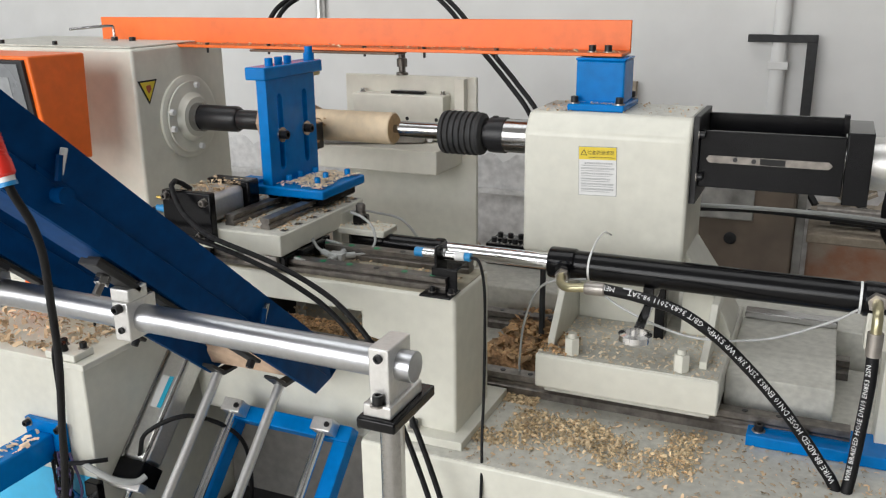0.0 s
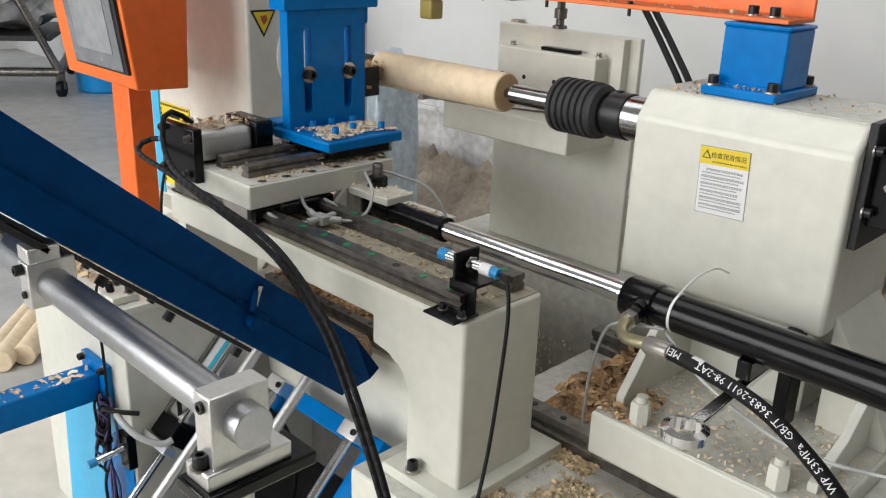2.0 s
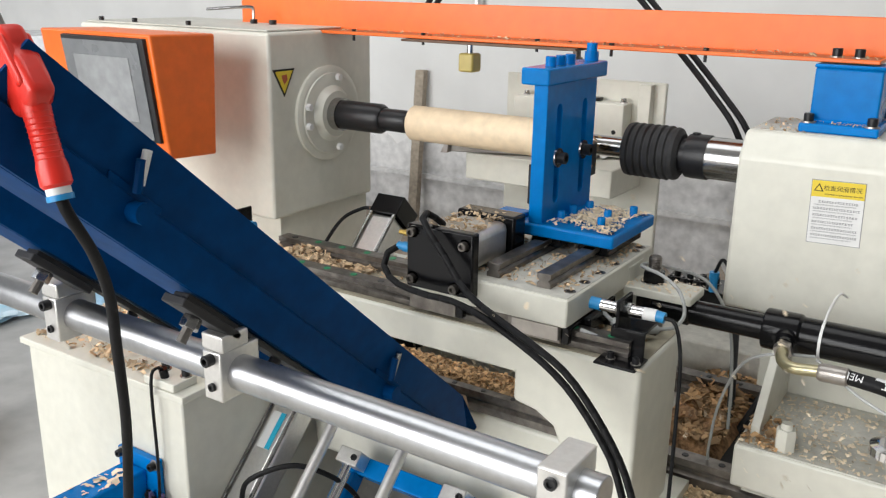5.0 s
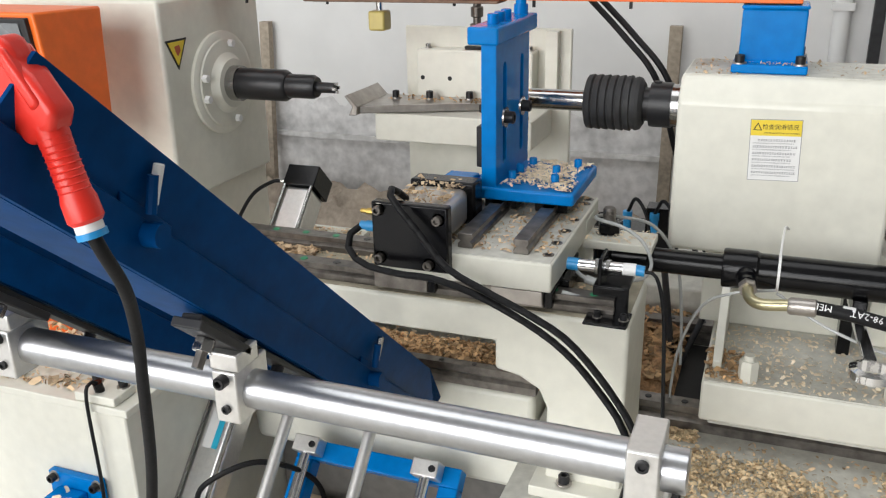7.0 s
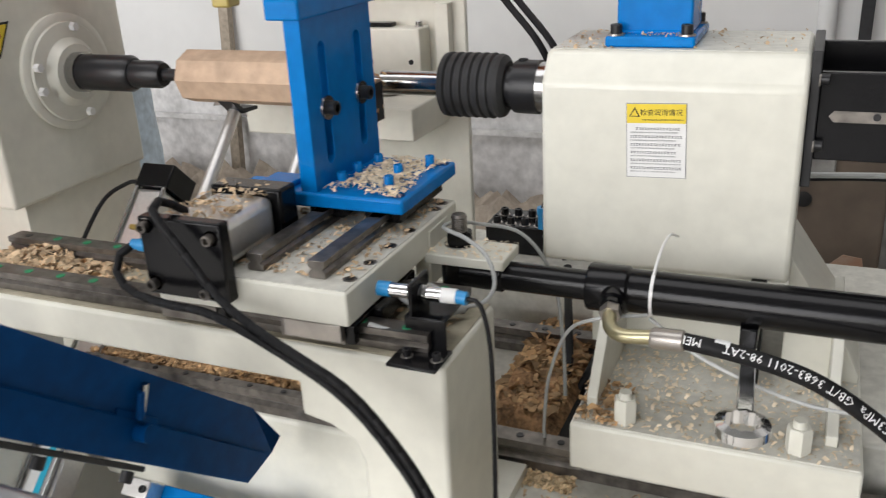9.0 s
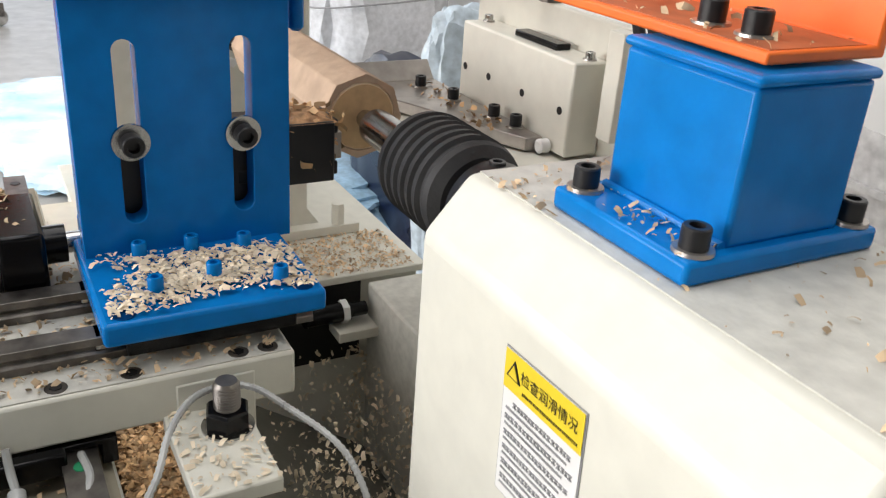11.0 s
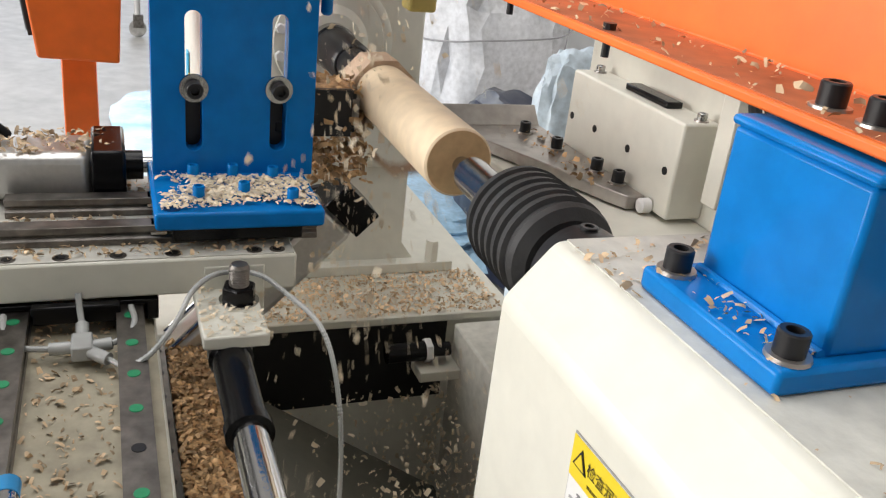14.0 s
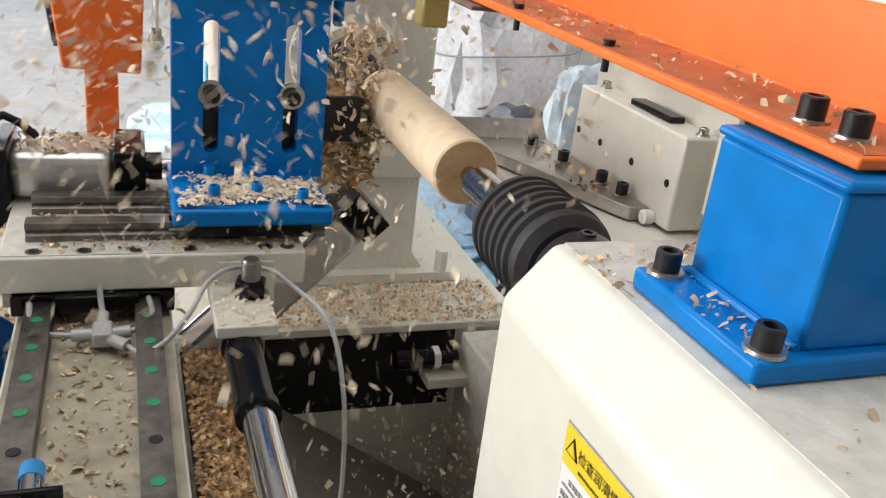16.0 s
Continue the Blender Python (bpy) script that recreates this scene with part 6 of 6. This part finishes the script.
part("leg", Form().rod((-6.6, 0.88, 0.19), (-6.85, 0.5, 1.15), 0.03, 12), DULLSTEEL, cart, bevel=0)
part("deck", Form().prism([(-6.24, 1.42), (-6.92, 0.46), (-7.75, 1.0), (-7.1, 1.95)], 0.42, 0.46, "z"), DARKSTEEL, cart)
for x, y in ((-6.2, 1.45), (-6.9, 0.45), (-7.2, 1.95)):
    part("caster", Form().rod((x - 0.015, y - 0.015, 0.065), (x + 0.015, y + 0.015, 0.065), 0.065, 18), RUBBER, cart, bevel=0)
    part("caster_fork", Form().box(x - 0.02, x + 0.02, y - 0.03, y + 0.03, 0.06, 0.18), DULLSTEEL, cart)
pack = thing("goods_wrap", (-6.95, 1.15, 0.46), "goods wrapped in clear crumpled film with pink spots on a trolley", "bundle")
part("film", crumpled(-7.5, -6.42, 0.62, 1.72, 0.461, 1.35, 3.0, 0.16), material("milky_film", (0.56, 0.54, 0.53), 0.2, vary=0.3, grain=9, stain=5, bump=0.9, bump_scale=16), pack, bevel=0)
for x, y, z, r in ((-6.52, 0.70, 1.18, 0.07), (-6.44, 0.85, 1.22, 0.06), (-6.40, 1.02, 1.15, 0.07)):
    part("pink_wrap", crumpled(x - r, x + r, y - r, y + r, z - r, z + r, 4.0, 0.2), material("pink_plastic", (0.70, 0.27, 0.28), 0.4, vary=0.2), pack, "pink plastic showing through", bevel=0)
drum = thing("blue_drum", (-6.3, 1.8, 0), "bright blue plastic drum beside the trolley", "drum")
part("shell", Form().lathe((-6.3, 1.85, 0), (0, 0, 1), [(0, 0.20), (0.02, 0.22), (0.20, 0.23), (0.22, 0.24), (0.24, 0.23), (0.52, 0.23), (0.58, 0.19), (0.60, 0.17)], 30), TUB, drum, bevel=0)
part("lid", Form().lathe((-6.3, 1.85, 0.6), (0, 0, 1), [(0, 0.18), (0.025, 0.18), (0.03, 0.16)], 30), BLACK, drum, "black drum lid", bevel=0)
tubs = thing("blue_tub", (-5.75, 2.0, 0), "small blue plastic tub on the floor", "tub")
part("shell", Form().lathe((-5.75, 2.0, 0), (0, 0, 1), [(0, 0.09), (0.02, 0.10), (0.22, 0.11), (0.23, 0.10)], 24), TUB, tubs, bevel=0)
for n_, (b, mat, lab_) in enumerate((((-4.25, -3.2, 0.95, 1.7, 0, 1.08), FILM, "crumpled white plastic film over a bundle"),)):
    bundle = thing("wrapped_bundle", ((b[0] + b[1]) / 2, (b[2] + b[3]) / 2, 0), lab_, "bundle")
    part("film", crumpled(*b, n_ * 5.0, 0.14), mat, bundle, bevel=0)
    cx, cy, rx, ry = (b[0] + b[1]) / 2, (b[2] + b[3]) / 2, (b[1] - b[0]) / 2, (b[3] - b[2]) / 2
    loop = [(cx + rx * 1.08 * math.copysign(abs(math.cos(a)) ** 0.6, math.cos(a)), cy + ry * 1.08 * math.copysign(abs(math.sin(a)) ** 0.6, math.sin(a)), b[5] * 0.62 + 0.05 * math.sin(a)) for a in (math.pi * k / 12 for k in range(25))]
    part("cord", Form().tube(loop, 0.004, 6, step=0.05), GREYINK, bundle, "thin cord tied round the film", bevel=0)
low = thing("plastic_bag", (-2.5, 0.75, 0), "crumpled pale blue plastic sheet on the floor", "bag")
part("bag", crumpled(-3.0, -2.1, 0.5, 0.95, 0, 0.2, 14.0, 0.2), SKYBLUEPRINT, low, bevel=0)
dk = thing("navy_sheet", (-2.2, 0.93, 0), "dark navy plastic sheet under the film", "plastic sheet")
part("sheet", crumpled(-2.5, -1.9, 0.8, 1.0, 0, 0.655, 31.0, 0.1), material("navy_plastic", (0.006, 0.012, 0.035), 0.3, vary=0.2), dk, bevel=0)
sb = thing("plastic_bag", (-1.88, 0.8, 0), "white plastic sheet with pale blue print behind the headstock", "bag")
part("bag", crumpled(-1.74, -1.61, 0.7, 0.95, 0, 0.92, 8.0, 0.10), material("pale_blue_film", (0.56, 0.66, 0.74), 0.3, vary=0.2, stain=9, bump=0.6, bump_scale=20), sb, bevel=0)
mat_ = thing("floor_sheet", (-3.8, 0.05, 0), "crumpled white and blue plastic sheet on the floor", "plastic sheet")
part("sheet", crumpled(-4.7, -2.9, -0.38, 0.5, 0.001, 0.05, 21.0, 0.12), FLOORFILM, mat_, bevel=0)
pole = thing("hand_trolley", (-6.28, -0.18, 0), "grey steel leg of a far trolley on a caster", "trolley")
part("leg", Form().rod((-6.28, -0.18, 0.15), (-6.28, -0.18, 1.5), 0.022, 14), ALU, pole, bevel=0)
part("fork", Form().box(-6.31, -6.25, -0.21, -0.14, 0.07, 0.16), DULLSTEEL, pole)
part("caster", Form().rod((-6.30, -0.18, 0.062), (-6.26, -0.18, 0.062), 0.06, 20), WORNGREY, pole, "grey caster wheel", bevel=0.006)

# ---- the turned wood and the next blank ----
AX = Vector((-0.5, -0.057, 1.063))


def turned(name, x0, x1, label, near):
    w = thing(name, (near[0], near[1], near[2]), label, "wood")
    c = Vector(near)
    part("core", Form().lathe((c.x + x0, c.y, c.z), (1, 0, 0), [(0, 0.0345), (0.002, 0.0365), (x1 - x0 - 0.002, 0.0365), (x1 - x0, 0.0345)], 44), WOOD, w, bevel=0)
    part("end_grain", Form().lathe((c.x + x1, c.y, c.z), (1, 0, 0), [(0, 0.034), (0.0006, 0.034)], 40), WOODEND, w, "darker end grain", bevel=0)
    return w


def shells(x0, x1, count, c):
    """The square-edged waste round the core, in half rings that the cutter takes off."""
    out = []
    for k in range(count):
        a, b = x0 + (x1 - x0) * k / count, x0 + (x1 - x0) * (k + 1) / count
        for half in (0, 1):
            f = Form()
            ring = []
            for i in range(9):
                t = math.pi * (i / 8 + half)
                edge = 0.0415 / max(abs(math.cos((t % (math.pi / 4)) - math.pi / 8)), 0.5)
                ring.append((0.0367, edge, t))
            vs = [(x, r * math.cos(t), r * math.sin(t)) for x in (a, b) for i, o, t in ring for r in (i, o)]
            n = len(ring)
            fs = []
            for i in range(n - 1):
                p, q = 2 * i, 2 * i + 2
                fs += [(p + 1, q + 1, 2 * n + q + 1, 2 * n + p + 1), (q, p, 2 * n + p, 2 * n + q), (p, q, q + 1, p + 1), (2 * n + p + 1, 2 * n + q + 1, 2 * n + q, 2 * n + p)]
            fs += [(0, 1, 2 * n + 1, 2 * n), (2 * n - 1, 2 * n - 2, 4 * n - 2, 4 * n - 1)]
            f.add([Vector(v) + c for v in vs], fs)
            ob = part("wood_shell", f, BLANKWOOD, None, "rough sawn waste wood round the blank", 0, at=c, category="wood")
            ob["group"] = "waste wood"
            out.append((ob, (a + b) / 2, half))
    return out


wood_a = turned("turned_wood", -0.20, 0.152, "pale turned wooden cylinder held between the centres", AX)
shell_a = shells(-0.20, -0.056, 5, AX)
LOW = AX - Vector((0, 0.4186, 0.4186))
wood_b = turned("wood_blank", -0.172, 0.160, "rough wooden blank turned to a pale cylinder", LOW)
shell_b = shells(-0.172, 0.160, 12, LOW)

rnd = random.Random(77)
BURSTS = []
STARTS = [(2.15 + 0.036 * k) for k in range(66)] + [(11.6 + 0.042 * k) for k in range(79)] + [(15.58 + 0.008 * k) for k in range(50)]
for t0 in STARTS:
    f = Form()
    wild = 2.4 < t0 < 4.6 or t0 > 15.4
    wide, tall = rnd.choice(((0.11, 0.11), (0.24, 0.20), (0.30, 0.24))) if wild else (0.045, 0.13)
    for k in range(110 if wild else 80):
        s = 0.0020 + 0.0052 * rnd.random() ** 2.5
        m = Matrix.Translation((max(-0.3, min(0.3, rnd.gauss(0, wide))), max(-0.15, min(0.15, rnd.gauss(0, wide * 0.8))), max(-0.3, min(0.3, rnd.gauss(0, tall))))) @ Euler((rnd.uniform(0, 6), rnd.uniform(0, 6), rnd.uniform(0, 6))).to_matrix().to_4x4()
        wd, c = s * rnd.uniform(0.3, 0.7), s * rnd.uniform(0.1, 0.6)
        f.add([m @ Vector(q) for q in ((-s, -wd, 0), (0, -wd, c), (s, -wd * 0.7, 0), (s, wd * 0.7, 0), (0, wd, c), (-s, wd, 0))], [(0, 1, 4, 5), (1, 2, 3, 4)])
    ob = part("flying_chips", f, FLYCHIP, None, "pale wood chips thrown off by the cutter", 0, angle=180, category="wood chips", kind="stuff")
    BURSTS.append((ob, t0))

# ---- chips hanging off the cutter while it works on the blank ----
rnd = random.Random(23)
f = Form()
for k in range(420):
    s = rnd.uniform(0.003, 0.009)
    m = Matrix.Translation((rnd.gauss(0, 0.018), rnd.uniform(-0.036, 0.036), rnd.uniform(-0.05, 0.05))) @ Euler((rnd.gauss(1.4, 0.5), rnd.gauss(0, 0.5), rnd.uniform(0, 6.3))).to_matrix().to_4x4()
    f.add([m @ Vector(q) for q in ((-s, -s * 0.35, 0), (0, -s * 0.4, s * 0.4), (s, -s * 0.3, 0), (s, s * 0.3, 0), (0, s * 0.4, s * 0.4), (-s, s * 0.35, 0))], [(0, 1, 4, 5), (1, 2, 3, 4)])
stream = part("chip_stream", f, BROWN, None, "brown chips streaming down from the cutter", 0, angle=180, category="wood chips", kind="stuff")
f = Form()
for k in range(520):
    s = rnd.uniform(0.003, 0.0085)
    m = Matrix.Translation((rnd.gauss(0, 0.022), rnd.gauss(0, 0.022), rnd.uniform(-0.085, 0.085))) @ Euler((rnd.uniform(0, 6.3), rnd.gauss(0, 0.8), rnd.uniform(0, 6.3))).to_matrix().to_4x4()
    f.add([m @ Vector(q) for q in ((-s, -s * 0.35, 0), (0, -s * 0.4, s * 0.4), (s, -s * 0.3, 0), (s, s * 0.3, 0), (0, s * 0.4, s * 0.4), (-s, s * 0.35, 0))], [(0, 1, 4, 5), (1, 2, 3, 4)])
plume = part("chip_plume", f, CHIP, None, "tan chips thrown up round the cutter", 0, angle=180, category="wood chips", kind="stuff")
strut = thing("dark_strut", (0.03, -0.02, 0.568), "thin dark steel strut standing in the brown chips", "strut")
part("strut", Form().rod((0.015, -0.06, 0.568), (-0.03, 0.09, 0.72), 0.007, 10), DARKSTEEL, strut, bevel=0)
part("brace", Form().rod((0.03, -0.06, 0.568), (0.085, 0.05, 0.70), 0.006, 10), DARKSTEEL, strut, bevel=0)



# ---- movement ----
SHIFT = [(0, -0.245), (0.5, -0.292), (1, -0.332), (1.5, -0.379), (1.8, -0.392), (2.0, -0.388), (2.5, -0.337), (3, -0.258), (3.5, -0.176), (4.2, -0.059), (4.7, 0.0), (6.3, 0.0),
         (10.5, 0.0), (11.3, -0.05), (11.8, -0.099), (12, -0.121), (12.5, -0.166), (13, -0.215), (13.5, -0.265), (14, -0.312), (14.5, -0.353), (15, -0.407), (15.3, -0.424), (15.5, -0.424), (16, -0.334)]


def shift_at(t):
    return float(np.interp(t, [a for a, _ in SHIFT], [b for _, b in SHIFT]))


def turn_at(t):
    """The spindle's turn in degrees: it runs while a piece is held."""
    return 700 * (min(t, 4.6) + max(0.0, t - 10.3))


def motions():
    walk(carriage, [(t, Matrix.Translation(ABS[carriage] + Vector((s, 0, 0)))) for t, s in SHIFT])
    for ob, a, b, c, d in HOSE_PIECES:
        rows = []
        for t, sh in SHIFT:
            u = -sh / 0.39
            p, q = a.lerp(c, u), b.lerp(d, u)
            rows.append((t, Matrix.Translation((p + q) / 2 - ABS[carriage] - Vector((sh, 0, 0))) @ (q - p).to_track_quat("X", "Z").to_matrix().to_4x4()))
        walk(ob, rows)
    walk(quill, [(t, Matrix.Translation(ABS[quill] + Vector((s, 0, 0)))) for t, s in ((0, 0), (5.6, 0), (6.1, 0.055), (8.6, 0.055), (9.0, 0.043), (9.5, 0.032), (9.9, 0.025), (16, 0.025))])
    # the finished piece drops as the quill lets go
    rows = [(k / 10, pose(*AX, turn_at(k / 10), 0, 0)) for k in range(0, 48)]
    spin = turn_at(4.7)
    for t, y, z, pitch in ((6.2, 0, 0, 0), (6.3, -0.01, -0.012, 0), (6.4, -0.02, -0.022, 2), (6.5, -0.03, -0.075, 22), (6.6, -0.02, -0.30, 36), (6.7, -0.10, -0.62, 24), (6.8, -0.20, -0.86, 8), (7.0, -0.20, -0.88, 2), (16, -0.20, -0.88, 2)):
        rows.append((t, Matrix.Translation(AX + Vector((0, y, z))) @ Euler((0, radians(pitch), 0)).to_matrix().to_4x4() @ Euler((radians(spin), 0, 0)).to_matrix().to_4x4()))
    walk(wood_a, rows)
    # the lift and the blank on it
    up = [(0, 0), (8.0, 0), (8.1, 0.11), (8.2, 0.30), (8.3, 0.445), (8.5, 0.458), (8.7, 0.525), (8.9, 0.58), (9.0, 0.592)]
    walk(lift, [(t, Matrix.Translation(ABS[lift] + U * s)) for t, s in up + [(9.9, 0.592), (10.2, 0.5), (10.8, 0), (16, 0)]])

    def blank(t, spun=True):
        s = float(np.interp(t, [a for a, _ in up], [b for _, b in up]))
        slide = float(np.interp(t, [8.0, 8.3, 8.6, 9.0, 9.3, 9.6], [0.0, 0.045, 0.042, 0.016, 0.008, 0.0]))
        rolled = max(0.0, 1 - s / 0.3) * Vector((-0.014, 0.055, -0.012))
        return Matrix.Translation(LOW + U * s + rolled + Vector((slide, 0, 0))) @ Euler((radians(turn_at(t) - turn_at(10.3)) if t > 10.3 else 0, 0, 0)).to_matrix().to_4x4()
    key_times = [a for a, _ in up] + [9.3, 9.6, 9.9, 10.2, 10.3] + [10.4 + 0.1 * k for k in range(57)]
    walk(wood_b, [(t, blank(t)) for t in key_times])

    def cut_time(xc, lo, hi):
        """When the cutter, going left, reaches a place along the wood."""
        for k in range(int((hi - lo) * 50)):
            t = lo + k / 50
            if -0.30 + shift_at(t) <= xc:
                return t
        return hi

    def throw(ob, hold, t1, half, until):
        """Rides on the wood until cut, then falls to the trough."""
        last = hold(t1)
        p = last.translation
        q = last.to_quaternion().to_matrix().to_4x4()
        rows = []
        side = 1 if half else -1
        for d, y, z in ((0.1, 0.03, -0.12), (0.2, 0.07, -0.36), (0.3, 0.10, -0.62), (0.4, 0.11, -0.80)):
            rows.append((t1 + d, Matrix.Translation(p + Vector((0.004 * side, y + 0.015 * side, z))) @ Euler((radians(20 * side * d * 10), 0, 0)).to_matrix().to_4x4() @ q))
        rows.append((until, rows[-1][1]))
        return rows
    for ob, xc, half in shell_a:
        t1 = cut_time(AX.x + xc, 0.0, 1.8)
        hold = lambda t: pose(*AX, turn_at(t), 0, 0)
        rows = [(0.0, hold(0.0))] + [(k / 10, hold(k / 10)) for k in range(1, int(t1 * 10) + 1)]
        rows = [r for r in rows if r[0] < t1 - 0.01] + [(t1, hold(t1))] + throw(ob, hold, t1, half, 16.0)
        walk(ob, rows)
    for ob, xc, half in shell_b:
        t1 = cut_time(AX.x + xc, 10.5, 15.3)
        rows = [(t, blank(t)) for t in key_times if t < t1 - 0.01] + [(t1, blank(t1))] + throw(ob, blank, t1, half, 17.0)
        walk(ob, [r for r in rows if r[0] <= 16.0] + ([(16.0, rows[-1][1])] if rows[-1][0] > 16.0 and rows[-2][0] < 16.0 else []))
    # chips that stream off the cutter ride along with it
    def beside(t):
        return Matrix.Translation((-0.296 + shift_at(t), -0.113, 0.998))
    bed_of_chips = Matrix.Translation((-0.40, -0.05, 0.24))
    walk(stream, [(0.0, bed_of_chips), (10.9, bed_of_chips), (11.5, beside(11.5))] + [(t, beside(t)) for t, _ in SHIFT if t > 11.5])
    walk(plume, [(0.0, bed_of_chips), (15.58, bed_of_chips)] + [(t, Matrix.Translation((-0.30 + shift_at(t), -0.105, 1.075))) for t in (15.75, 15.9, 16.0)])
    # chips kicked up by the cutter
    rnd = random.Random(5)
    for ob, t0 in BURSTS:
        home = Vector((rnd.uniform(-0.48, -0.44), rnd.uniform(-0.03, -0.01), 0.20))
        src = Vector((-0.295 + shift_at(t0), -0.10, 1.06))
        wild = 1.0 if (2.4 < t0 < 4.6 or t0 > 15.4) else 0.25
        v = Vector((rnd.gauss(0.3, 0.8), rnd.gauss(-0.9, 0.8), rnd.gauss(1.3, 1.0))) if wild == 1.0 else Vector((rnd.gauss(0.28, 0.3), rnd.gauss(0.12, 0.2), rnd.gauss(-0.1, 0.3)))
        tilt = Vector((rnd.uniform(-300, 300), rnd.uniform(-300, 300), 0))
        rows = [(0.0, Matrix.Translation(home)), (t0 - 0.04, Matrix.Translation(home))]
        for k in range(0, 9):
            d = k * 0.07
            if t0 + d > 16.0:
                break
            p = src + v * d + Vector((0, 0, -4.9 * d * d))
            if p.z < 0.22:
                p.z = 0.22
            rows.append((t0 + d, Matrix.Translation(p) @ Euler((radians(tilt.x * d), radians(tilt.y * d), 0)).to_matrix().to_4x4()))
        rest = Matrix.Translation(home)
        if rows[-1][0] < 15.8:
            rows += [(rows[-1][0] + 0.06, rest), (16.0, rest)]
        walk(ob, rows)


motions()
